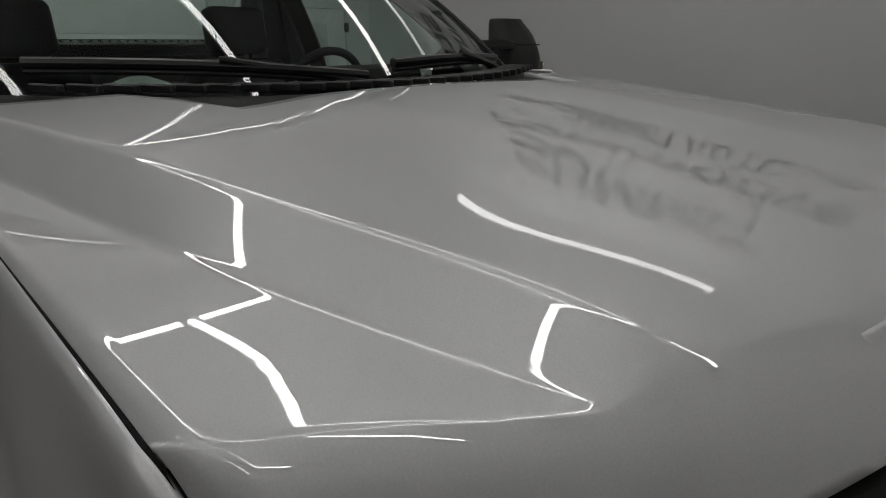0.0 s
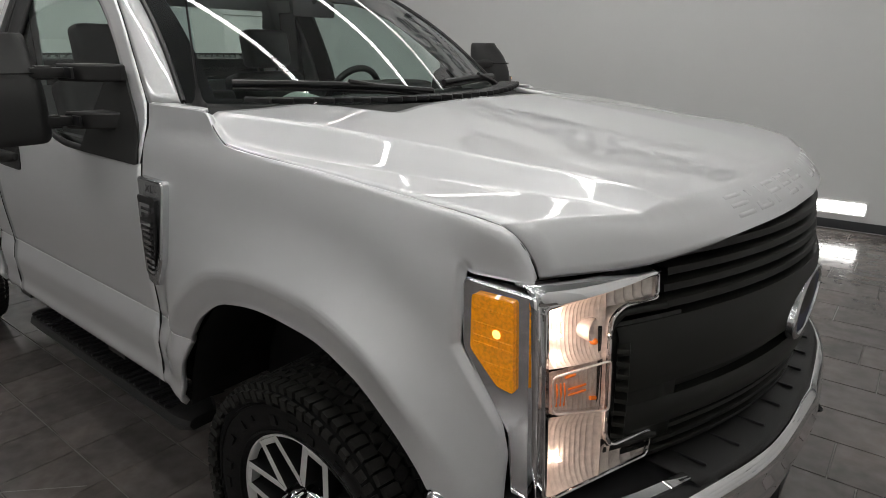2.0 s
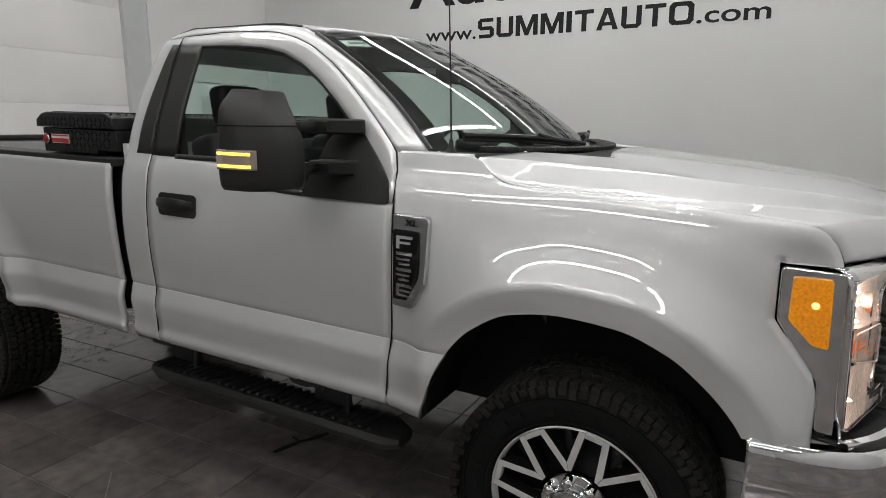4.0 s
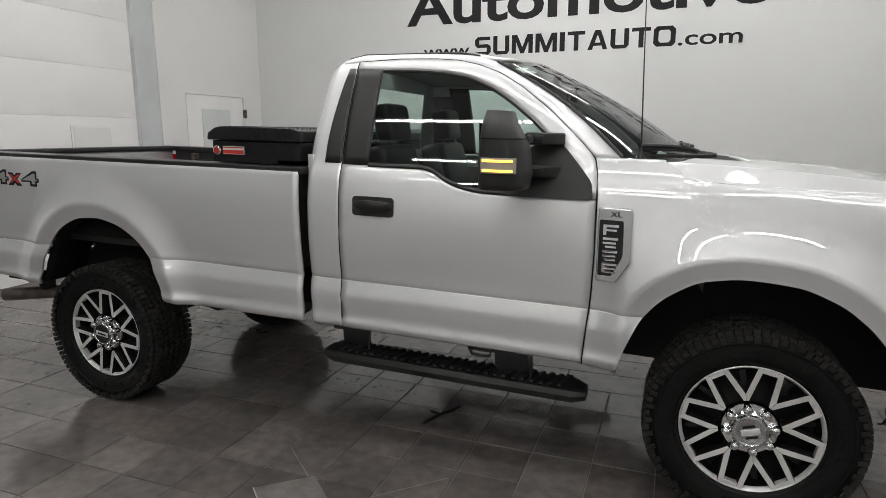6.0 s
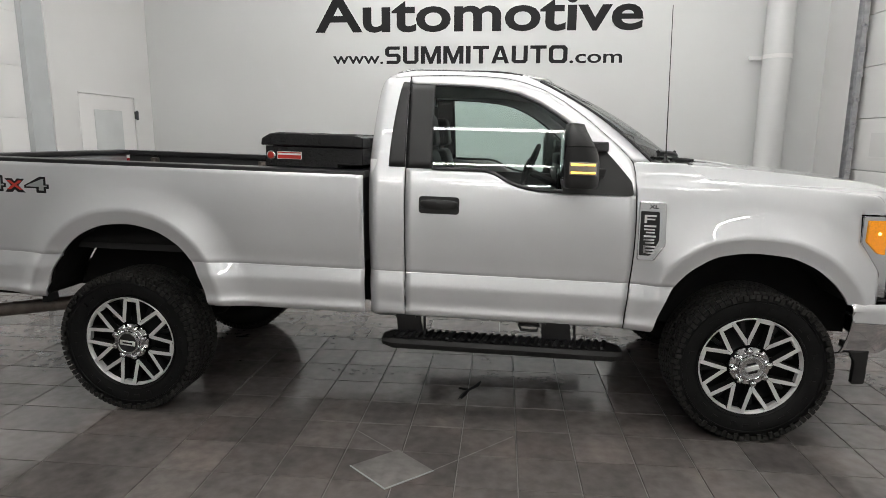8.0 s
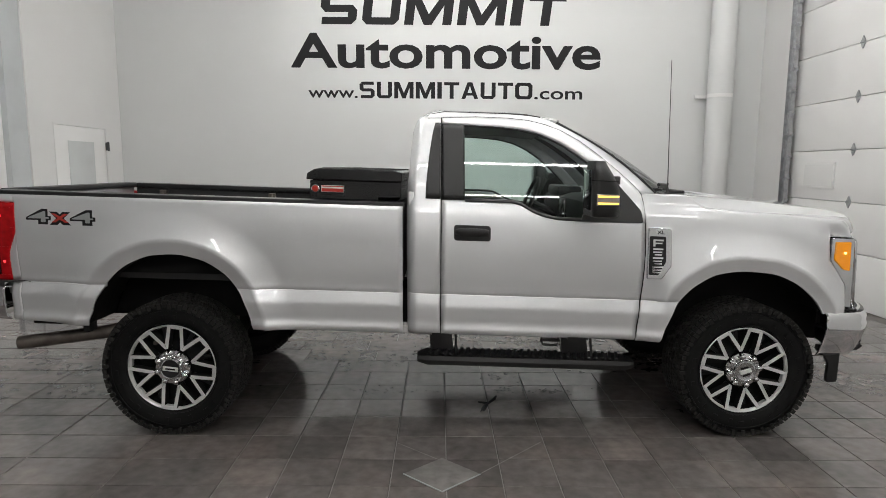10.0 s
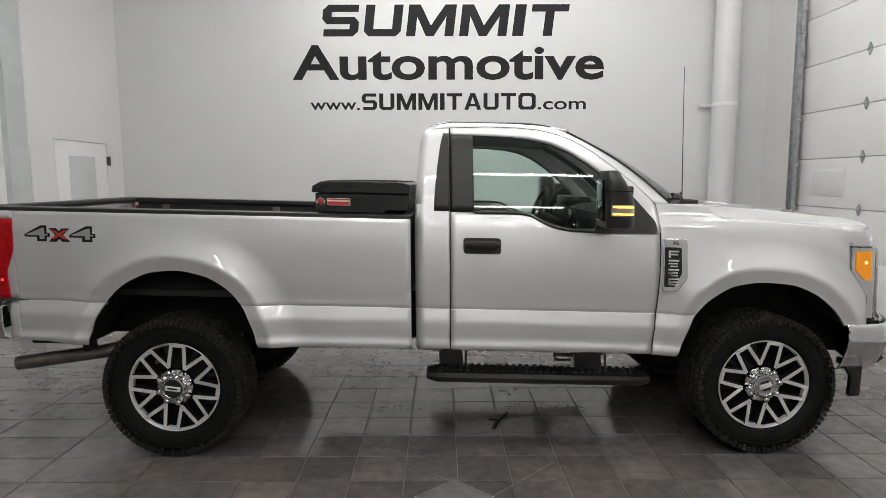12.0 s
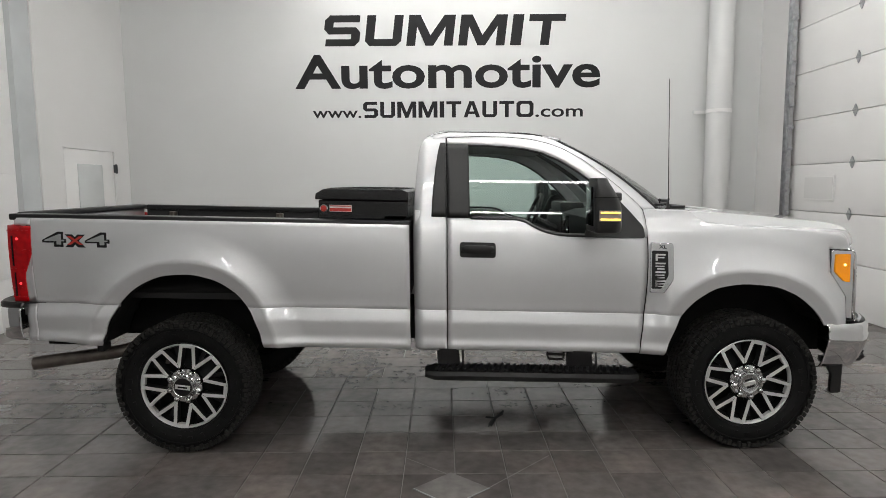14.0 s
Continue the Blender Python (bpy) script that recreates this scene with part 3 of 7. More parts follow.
F_ARCH = [(1.246, 0.62), (1.262, 0.69), (1.287, 0.765), (1.352, 0.905), (1.454, 1.017), (1.591, 1.092), (1.748, 1.114), (1.906, 1.104), (2.049, 1.056), (2.159, 0.977), (2.228, 0.900), (2.252, 0.862)]
R_ARCH = [(-2.292, 0.64), (-2.272, 0.70), (-2.231, 0.806), (-2.134, 0.95), (-2.006, 1.048), (-1.864, 1.10), (-1.735, 1.11), (-1.587, 1.084), (-1.451, 1.009), (-1.351, 0.883), (-1.297, 0.751), (-1.270, 0.64)]
f_arch, r_arch = arch(1.75, F_ARCH), arch(-1.76, R_ARCH)


def fine_arch(pts, fn):
    lo, hi = pts[0][0], pts[-1][0]
    xs = [lo + (hi - lo) * (0.5 - 0.5 * math.cos(math.pi * k / 70)) for k in range(71)]
    return [(x, fn(x)) for x in xs]


F_EDGE, R_EDGE = fine_arch(F_ARCH, f_arch), fine_arch(R_ARCH, r_arch)


def segments(pts):
    """The arch edge as starts, steps and squared lengths."""
    a = np.array(pts)
    d = a[1:] - a[:-1]
    return a[:-1], d, (d * d).sum(1)


def poly_dist(x, z, seg):
    a, d, dd = seg
    w = np.array((x, z)) - a
    t = np.clip((w * d).sum(1) / dd, 0.0, 1.0)
    e = w - t[:, None] * d
    return float(np.sqrt((e * e).sum(1).min()))


F_SEG, R_SEG = segments(F_EDGE), segments(R_EDGE)


def flare(x, z, seg, amp, lip, reach):
    """A lip that leans in below, a crisp edge, then a swell that dies away into the side."""
    d0 = poly_dist(x, z, seg)
    tot = 0.0
    for k in (-0.013, -0.005, 0.005, 0.013):
        d = abs(d0 + k)
        if d < lip:
            tot += 0.64 + 0.36 * d / lip
        else:
            t = min(1.0, (d - lip) / reach)
            tot += (1 - t) ** 2 * (1 + 0.3 * t)
    return amp * tot / 4


ROLL = pchip([0.0, 0.004, 0.009, 0.03, 0.05, 0.08, 0.11, 0.19, 0.29, 0.4, 0.6], [0.873, 0.8785, 0.8820, 0.8895, 0.8955, 0.9030, 0.9090, 0.9200, 0.9275, 0.930, 0.930])


LAMP_SEG = segments([(2.298, 1.338), (2.298, 1.19), (2.412, 1.04), (2.412, 0.85)])


def s_lamp(x, z):
    d = poly_dist(x, z, LAMP_SEG)
    return 1 - smooth01(d / 0.020)


def w_fender(x, z):
    top = FEND_TOP(x)
    below = max(0.0, top - z)
    w = min(W_DOOR(z), 0.930)
    if x < 1.6:
        base = W_DOOR(z) if z < 1.49 else W_GREEN(z)
    else:
        base = w
    # the shoulder rolls in to the bonnet seam
    k = smooth01((x - 1.42) / 0.5)
    w = base * (1 - k) + min(ROLL(below), base + 0.02) * k
    w += flare(x, z, F_SEG, 0.050, 0.085, 0.17 + 0.10 * smooth01((1.66 - x) / 0.4)) * smooth01((x - 1.14) / 0.15)
    # the sheet turns in round the lamp opening
    if x > 2.2:
        w -= 0.010 * s_lamp(x, z)
    # the nose tapers in towards the lamp
    k = smooth01(below / 0.10)
    w -= 0.030 * smooth01((x - 2.12) / 0.34) * k + 0.013 * smooth01((x - 2.35) / 0.09) * (1 - k)
    return w


def w_bed(x, z):
    return W_BED(z) + flare(x, z, R_SEG, 0.048, 0.085, 0.19)


def w_cab(x, z):
    w = W_DOOR(z) if z < 1.49 else W_GREEN(z)
    return w


def side_grid(xs, zlo, zhi, wf, rows, s):
    pts = []
    for x in xs:
        a, b = zlo(x), zhi(x)
        pts.append([(x, s * wf(x, a + (b - a) * v), a + (b - a) * v) for v in rows])
    return pts


def banded(bm, xs, zlo, zhi, wf, n_low, n_high, s):
    """Two bands that meet in the crease along the body side."""
    cut = lambda x: min(max(CREASE, zlo(x)), zhi(x))
    if any(zlo(x) < CREASE for x in xs):
        add_grid(bm, side_grid(xs, zlo, cut, wf, ease_rows(n_low, (0.985, 0.995)), s))
    add_grid(bm, side_grid(xs, cut, zhi, wf, ease_rows(n_high, (0.004, 0.01, 0.017, 0.024, 0.03)), s))


def tidy(bm, s):
    bmesh.ops.remove_doubles(bm, verts=bm.verts[:], dist=0.0004)
    bmesh.ops.dissolve_degenerate(bm, dist=0.0003, edges=bm.edges[:])
    bmesh.ops.recalc_face_normals(bm, faces=bm.faces[:])
    orient(bm, s)


def ease_rows(n, extra=()):
    return sorted(set([i / n for i in range(n + 1)] + list(extra)))


def dense(a, b, n, pts=None):
    xs = [a + (b - a) * i / n for i in range(n + 1)]
    if pts:
        lo, hi = pts[0][0], pts[-1][0]
        for k in range(26):
            t = k / 25
            xs.append(lo + (hi - lo) * (0.5 - 0.5 * math.cos(math.pi * t)))
    xs = sorted(x for x in xs if a - 1e-6 <= x <= b + 1e-6)
    out = [xs[0]]
    for x in xs[1:]:
        if x - out[-1] > 0.002:
            out.append(x)
    return out


def fender(s):
    """Three bands share their columns; the middle one stops at the lamp."""
    bm = bmesh.new()
    low = lambda x: 0.645 if x < 1.25 else (f_arch(x) if x < 2.25 else 0.862)
    lamp_edge = pchip([2.298, 2.31, 2.40, 2.412], [1.19, 1.172, 1.045, 0.99])
    fine = 2 if s < 0 else 1
    back = dense(1.140, 2.298, 120 * fine, F_ARCH)
    z1 = lambda x: 1.19 if x <= 2.2981 else lamp_edge(x)
    z2 = lambda x: min(1.336, FEND_TOP(x) - 0.012)
    banded(bm, back + dense(2.298, 2.412, 18)[1:], low, z1, w_fender, 26 * fine, 34 * fine, s)
    add_grid(bm, side_grid(back, z1, z2, w_fender, ease_rows(16 * fine), s))
    add_grid(bm, side_grid(back + dense(2.298, 2.437, 20)[1:], z2, FEND_TOP, w_fender, ease_rows(14, (0.9, 0.95, 0.97, 0.985)), s))
    tidy(bm, s)
    # the rear edge follows the slant of the door
    for v in bm.verts:
        k = 1 - (v.co.x - 1.14) / 0.10
        if k > 0:
            v.co.x += k * (DOOR_F(v.co.z) + 0.007 - 1.14)
    return bpart("front_fender", bm, M_PAINT, label="silver flared front fender", smooth=50, solid=0.018)


def orient(bm, s):
    """Normals outwards for a body side."""
    bm.normal_update()
    tot = sum(fc.normal.y * fc.calc_area() for fc in bm.faces)
    if tot * s < 0:
        bmesh.ops.reverse_faces(bm, faces=bm.faces[:])


BELT = pchip([-0.2, 0.30, 0.36, 0.45, 0.52, 0.62, 0.75, 1.2], [1.488, 1.488, 1.478, 1.432, 1.408, 1.393, 1.390, 1.390])
DOOR_F = pchip([0.62, 0.66, 1.035, 1.2, 1.39, 1.46, 1.55], [1.097, 1.099, 1.130, 1.135, 1.134, 1.128, 1.10])


def door(s):
    bm = bmesh.new()
    for z0, z1, rows in ((0.652, CREASE, ease_rows(30, (0.985, 0.995))), (CREASE, None, ease_rows(26, (0.004, 0.01, 0.017, 0.024, 0.03)))):
        pts = []
        for i in range(35):
            u = i / 34
            col = []
            for v in rows:
                z = z0 + v * ((z1 or 1.45) - z0)
                for _ in range(3):
                    x = -0.114 + u * (DOOR_F(z) + 0.114)
                    z = z0 + v * ((z1 or BELT(x)) - z0)
                col.append((x, s * w_cab(x, z), z))
            pts.append(col)
        add_grid(bm, pts)
    bmesh.ops.remove_doubles(bm, verts=bm.verts[:], dist=0.0004)
    orient(bm, s)
    return bpart("door", bm, M_PAINT, label="silver cab door, closed", smooth=50, solid=0.02)


REAR_X = pchip([0.62, 0.64, 1.47, 1.68, 1.91, 1.975, 2.02], [-0.322, -0.324, -0.330, -0.316, -0.293, -0.272, -0.235])


def quarter(s):
    """The fixed cab corner behind the door, from the sill to the roof."""
    bm = bmesh.new()
    pts = []
    for u in ease_rows(14, (0.02, 0.05)):
        col = []
        for v in ease_rows(60, [(CREASE - 0.645 + d) / 1.36 for d in (-0.006, -0.002, 0.0, 0.002, 0.006, 0.012)]):
            z = 0.645 + v * (2.005 - 0.645)
            x0 = REAR_X(z)
            x = x0 + u * (-0.119 - x0)
            w = w_cab(x, z)
            w -= 0.05 * (1 - min(1.0, (x - x0) / 0.055)) ** 2
            col.append((x, s * w, z))
        pts.append(col)
    add_grid(bm, pts)
    orient(bm, s)
    return bpart("cab_corner", bm, M_PAINT, label="silver cab corner panel", smooth=50, solid=0.02)


SEAM = [(-0.112, 2.000), (0.1, 2.012), (0.30, 2.010), (0.43, 2.000), (0.54, 1.975), (0.647, 1.936), (0.76, 1.872), (0.868, 1.792), (0.98, 1.698), (1.06, 1.624), (1.118, 1.563), (1.131, 1.50), (1.134, 1.392)]
GLASS_TOP = [(-0.112, 1.959), (0.0, 1.958), (0.1, 1.957), (0.24, 1.953), (0.38, 1.942), (0.50, 1.917), (0.62, 1.867), (0.72, 1.805), (0.82, 1.730), (0.90, 1.660), (0.965, 1.594), (1.03, 1.51), (1.075, 1.44), (1.095, 1.395)]


def on_side(x, z, s, off=0.0):
    return (x, s * (W_GREEN(z) if z > 1.49 else w_cab(x, z)) + s * off, z)


def on_glass(x, z, s):
    """The side glass: one gentle curve from belt to roof."""
    d = z - 1.75
    return (x, s * (0.772 - 0.4155 * d - 0.24 * d * d), z)


def door_frame(s):
    a = resample([(x, 0, z) for x, z in SEAM], 40)
    b = resample([(x, 0, z) for x, z in GLASS_TOP], 40)
    pts = []
    for k in range(5):
        t = k / 4
        pts.append([on_side(p.x + (q.x - p.x) * t, p.z + (q.z - p.z) * t, s, 0.004 - 0.010 * t * t) for p, q in zip(a, b)])
    bm = grid_bm(pts)
    orient(bm, s)
    return bpart("window_frame", bm, M_PAINT, label="silver upper door frame", smooth=50, solid=0.02)


def side_plate(s, outline, off, thick, material, name, label, parent=None, r=0.012, smooth=35):
    """A thin plate lying on the cab side; outline in length and height."""
    out = round_poly(outline, r, 3)
    bm = bmesh.new()
    add_prism(bm, out, lambda a, b, d: on_side(a, b, s, off - d), thick)
    bmesh.ops.triangulate(bm, faces=[fc for fc in bm.faces if len(fc.verts) > 4])
    bmesh.ops.recalc_face_normals(bm, faces=bm.faces[:])
    return bpart(name, bm, material, parent, label, smooth)


def patch(s, left, right, z0, z1, off, n=12, k=8):
    """A gridded plate on the cab side between two slanted edges (x by height)."""
    pts = []
    for i in range(k + 1):
        col = []
        for j in range(n + 1):
            z = z0 + (z1 - z0) * j / n
            a, b = left(z), right(z)
            col.append(on_side(a + (b - a) * i / k, z, s, off))
        pts.append(col)
    bm = grid_bm(pts)
    orient(bm, s)
    return bm


def greenhouse(s):
    lx = pchip([1.49, 1.6, 1.9, 1.965], [-0.214, -0.208, -0.172, -0.155])
    bpart("pillar_trim", patch(s, lx, lambda z: -0.121, 1.494, 1.966, 0.006), M_BLACKPL, label="textured black corner applique", solid=0.012)
    bpart("pillar_trim", patch(s, lambda z: -0.110, lambda z: 0.028, 1.492, 1.957, 0.002), M_BLACKPL, label="textured black door pillar applique", solid=0.012)
    # glass
    top = pchip([p[0] for p in GLASS_TOP], [p[1] for p in GLASS_TOP])
    pts = []
    for i in range(41):
        x = 0.015 + (0.99 - 0.015) * i / 40
        a, b = BELT(x) - 0.03, top(x) + 0.012
        pts.append([on_glass(x, a + (b - a) * j / 10, s) for j in range(11)])
    bm = grid_bm(pts)
    orient(bm, -1)
    g = bpart("door_glass", bm, M_GLASS, label="lightly tinted door glass", smooth=60)
    g.visible_shadow = False
    # black inner reveal round the glass and the belt strip
    a = resample([(x, 0, z) for x, z in GLASS_TOP], 40)
    rows = [[on_side(p.x - 0.003 * k, p.z - 0.006 * k, s, -0.006 - 0.004 * k) for p in a] for k in range(3)]
    bm = grid_bm(rows)
    orient(bm, s)
    bpart("weatherstrip", bm, M_SATINBLK, solid=0.012)
    xs = [0.03 + 1.06 * i / 40 for i in range(41)]
    bm = grid_bm([[on_side(x, BELT(x) + 0.014 - 0.02 * j, s, 0.004 - 0.002 * abs(j - 0.5)) for j in (0, 0.5, 1)] for x in xs])
    orient(bm, s)
    bpart("belt_strip", bm, M_SATINBLK, solid=0.012)
    # black sail behind the mirror
    side_plate(s, [(0.735, 1.385), (1.122, 1.385), (1.112, 1.46), (1.04, 1.545), (0.94, 1.655), (0.83, 1.60)], 0.007, 0.02, M_BLACKPL, "mirror_sail", "black mirror sail panel", r=0.02)


def bed_side(s):
    bm = bmesh.new()
    fine = 2 if s < 0 else 1
    top = lambda x: 1.455
    under = pchip([-2.79, -2.70, -2.30], [0.672, 0.665, 0.642])
    low = lambda x: r_arch(x) if -2.29 < x < -1.272 else (0.652 if x > -1.5 else under(x))
    xs = dense(-2.70, -1.0, 150 * fine, R_ARCH) + dense(-1.0, -0.352, 20)[1:]
    banded(bm, xs, low, top, w_bed, 26 * fine, 56 * fine, s)
    # behind: wraps the tail lamp; the panel runs above and below it
    add_grid(bm, side_grid(dense(-2.835, -2.70, 6), lambda x: 1.395, top, lambda x, z: w_bed(x, z) - 0.05 * max(0, (-2.78 - x) / 0.055) ** 2, ease_rows(4), s))
    add_grid(bm, side_grid(dense(-2.785, -2.70, 6), under, lambda x: 0.905, lambda x, z: w_bed(x, z) - 0.04 * max(0, (-2.74 - x) / 0.045) ** 2, ease_rows(8), s))
    edge = pchip([-2.755, -2.735, -2.71, -2.70], [1.08, 1.14, 1.20, 1.235])
    add_grid(bm, side_grid(dense(-2.755, -2.70, 5), lambda x: 0.905, edge, w_bed, ease_rows(6), s))
    tidy(bm, s)
    return bpart("bed_side", bm, M_PAINT, label="silver flared bed side", smooth=50, solid=0.018)


def seam_line(pts, r=0.0034):
    bm = bmesh.new()
    add_tube(bm, pts, r, 6)
    bpart("panel_gap", bm, M_DARK, label="dark panel gap")


for s in (-1, 1):
    fender(s)
    door(s)
    quarter(s)
    door_frame(s)
    greenhouse(s)
    bed_side(s)
    zs = [0.648 + 0.06 * k for k in range(23)]
    seam_line([on_side(-0.1165, z, s, -0.001) for z in zs + [1.99, 2.003]])
    seam_line([on_side(x, z, s, 0.001) for x, z in SEAM])
    seam_line([(DOOR_F(z) + 0.0035, s * (w_cab(1.13, z) - 0.001), z) for z in [0.648 + 0.055 * k for k in range(14)] + [1.39]])

# ---- bonnet ----
Y_E = pchip([1.38, 1.41, 1.46, 1.53, 1.9, 2.36, 2.44], [0.835, 0.846, 0.860, 0.871, 0.871, 0.868, 0.856])
Z_E = pchip([1.38, 1.41, 1.46, 1.535, 1.9, 2.2, 2.362], [1.565, 1.558, 1.522, 1.486, 1.468, 1.450, 1.436])
Y_A0 = pchip([1.40, 1.5, 1.6, 1.8, 2.0, 2.2, 2.4, 2.55, 2.6], [0.850, 0.860, 0.832, 0.792, 0.765, 0.735, 0.696, 0.655, 0.640])
Z_A = pchip([1.38, 1.46, 1.53, 1.6, 1.7, 1.8, 2.0, 2.2, 2.4, 2.55, 2.6], [1.562, 1.523, 1.494, 1.483, 1.474, 1.469, 1.464, 1.462, 1.456, 1.444, 1.440])
Y_B0 = pchip([1.40, 1.6, 1.8, 2.0, 2.2, 2.4, 2.55, 2.64], [0.827, 0.780, 0.737, 0.698, 0.661, 0.624, 0.594, 0.576])
Y_A = lambda x: min(Y_A0(x), Y_E(x) - 0.014)
Y_B = lambda x: min(Y_B0(x), Y_A(x) - 0.014)
X_R = pchip([0.0, 0.3, 0.49, 0.57, 0.72, 0.83, 0.875], [1.70, 1.725, 1.755, 1.50, 1.455, 1.412, 1.405])
X_BRK = pchip([0.0, 0.2, 0.45, 0.538, 0.598, 0.653, 0.684, 0.734, 0.772, 0.827, 0.871], [2.640, 2.630, 2.600, 2.577, 2.557, 2.540, 2.522, 2.483, 2.447, 2.403, 2.362])
X_N = pchip([0.0, 0.2, 0.4, 0.563, 0.641, 0.706, 0.777, 0.847, 0.86], [2.735, 2.722, 2.690, 2.640, 2.602, 2.558, 2.500, 2.444, 2.437])
Z_N = pchip([0.0, 0.4, 0.563, 0.706, 0.85], [1.398, 1.393, 1.381, 1.362, 1.351])


# a faint inner crease where the crown steepens
Y_IN = pchip([1.6, 2.1, 2.64], [0.36, 0.25, 0.15])


def dome_z(x, y):
    """The raised centre: a shallow crown that falls forwards and rolls over towards the nose."""
    y = abs(y)
    roll = max(0.0, x + 0.7 * (X_BRK(0.0) - X_BRK(y)) - 2.36)
    inner = y - Y_IN(x)
    inner = 0.0 if inner < -0.02 else ((inner + 0.02) ** 2 / 0.08 if inner < 0.02 else inner)
    return 1.5775 - 0.055 * (x - 1.6) - 0.035 * (x - 1.6) ** 2 - 0.02 * y * y - (0.035 - 0.022 * smooth01((x - 2.15) / 0.4)) * inner - 0.9 * roll ** 3


def hood_sharp(x, y):
    """Bonnet height before the creases are eased."""
    y = abs(y)
    ye, ya, yb = Y_E(x), Y_A(x), Y_B(x)
    if y <= yb:
        return dome_z(x, y)
    if y <= ya:
        t = (y - yb) / (ya - yb)
        return dome_z(x, yb) + (Z_A(x) - dome_z(x, yb)) * t
    t = (y - ya) / (ye - ya)
    return Z_A(x) + (Z_E(x) - Z_A(x)) * t


def hood_z(x, y):
    """The same with the creases rounded to a few millimetres."""
    y = abs(y)
    r = min(0.006, Y_E(x) - y) if y > Y_B(x) - 0.01 else 0.006
    if r <= 1e-4 or min(abs(y - Y_A(x)), abs(y - Y_B(x))) > 0.007:
        return hood_sharp(x, y)
    return sum(hood_sharp(x, y + r * d / 4) for d in range(-4, 5)) / 9


EASE = (0.0, 0.0025, 0.005, 0.008)


def hood_columns(x):
    """Places across half the bonnet, from the outer edge to the middle, packed at the creases."""
    ye, ya, yb = Y_E(x), Y_A(x), Y_B(x)
    g1, g2 = min(1.0, (ye - ya) / 0.03), min(1.0, (ya - yb) / 0.03)
    ys = [ye + (ya + 0.012 * g1 - ye) * k / 5 for k in range(6)]
    ys += [ya + e * g1 for e in EASE[:0:-1]] + [ya] + [ya - e * g2 for e in EASE[1:]]
    a, b = ya - 0.012 * g2, yb + 0.012 * g2
    ys += [a + (b - a) * k / 4 for k in range(5)]
    ys += [yb + e * g2 for e in EASE[:0:-1]] + [yb] + [yb - e for e in EASE[1:]]
    ys += [(yb - 0.013) * (1 - k / 30) for k in range(31)]
    return ys


N_COL = len(hood_columns(2.0))
ROWS = [i / 40 for i in range(40)] + [0.985, 0.993, 1.0]
NOSE = (0.03, 0.06, 0.1, 0.16, 0.24, 0.34, 0.45, 0.57, 0.7, 0.82, 0.92, 1.0)
for_half = []
for c in range(N_COL):
    line = []
    for u in ROWS:
        x = 1.5 + u
        for _ in range(16):
            y = hood_columns(x)[c]
            x = 0.5 * x + 0.5 * (X_R(y) + u * (X_BRK(y) - X_R(y)))
        y = hood_columns(x)[c]
        line.append((x, y, hood_z(x, y)))
    xb, yb, zb = line[-1]
    y_n = yb * (1 - 0.015 * smooth01((yb - 0.62) / 0.2))
    xn, zn = X_N(y_n), Z_N(y_n)
    k = smooth01((yb - 0.50) / 0.12)
    q, drop = 0.62 + 0.08 * k, 0.30 - 0.12 * k
    cx, cz = xb + (xn - xb) * q, zb - (zb - zn) * drop
    for t2 in NOSE:
        px = (1 - t2) ** 2 * xb + 2 * t2 * (1 - t2) * cx + t2 * t2 * xn
        pz = (1 - t2) ** 2 * zb + 2 * t2 * (1 - t2) * cz + t2 * t2 * zn
        line.append((px, yb + (y_n - yb) * t2, pz))
    line.append((xn - 0.012, y_n, zn - 0.012))
    for_half.append(line)
hood_pts = [[(x, -y, z) for x, y, z in ln] for ln in for_half] + [list(ln) for ln in for_half[-2::-1]]
bm = grid_bm(hood_pts)
bmesh.ops.recalc_face_normals(bm, faces=bm.faces[:])
bm.normal_update()
if sum(fc.normal.z for fc in bm.faces) < 0:
    bmesh.ops.reverse_faces(bm, faces=bm.faces[:])
for s in (-1, 1):
    seam_line([(x, s * (Y_E(x) + 0.0015), min(Z_E(x), FEND_TOP(x)) - 0.0025) for x in [1.41 + 0.0317 * k for k in range(31)]]
              + [(2.3866, s * 0.8685, 1.420), (2.4075, s * 0.865, 1.402), (2.4246, s * 0.861, 1.377), (2.438, s * 0.858, 1.346)], 0.0024)
hood = bpart("bonnet", bm, M_PAINT, label="silver bonnet with a raised centre and crisp creases", smooth=70, solid=0.02)

# ---- roof, pillars, windshield ----
X_TOP = lambda y: 0.73 - 0.11 * (y / 0.64) ** 2


def roof_z(x, y):
    zc = 2.078 - 0.05 * smooth01((x - 0.30) / 0.5) ** 1.3 - 0.05 * max(0.0, (-0.11 - x) / 0.145) ** 2
    a = abs(y)
    return zc - 0.026 * (a / 0.6) ** 2 - 0.008 * max(0.0, (a - 0.5) / 0.1) ** 2


pts = []
for i in range(25):
    u = i / 24
    row = []
    for j in range(33):
        y = 0.605 * math.sin(math.pi / 2 * (j - 16) / 16)
        x0 = -0.256 + 0.012 * (abs(y) / 0.6) ** 4
        x = x0 + u * (X_TOP(y) - x0)
        z = roof_z(x, y)
        row.append((x, y, z))
    pts.append(row)
bm = grid_bm(pts)
bmesh.ops.recalc_face_normals(bm, faces=bm.faces[:])
bm.normal_update()
if sum(fc.normal.z for fc in bm.faces) < 0:
    bmesh.ops.reverse_faces(bm, faces=bm.faces[:])
bpart("roof", bm, M_PAINT, label="silver cab roof", smooth=50, solid=0.015)


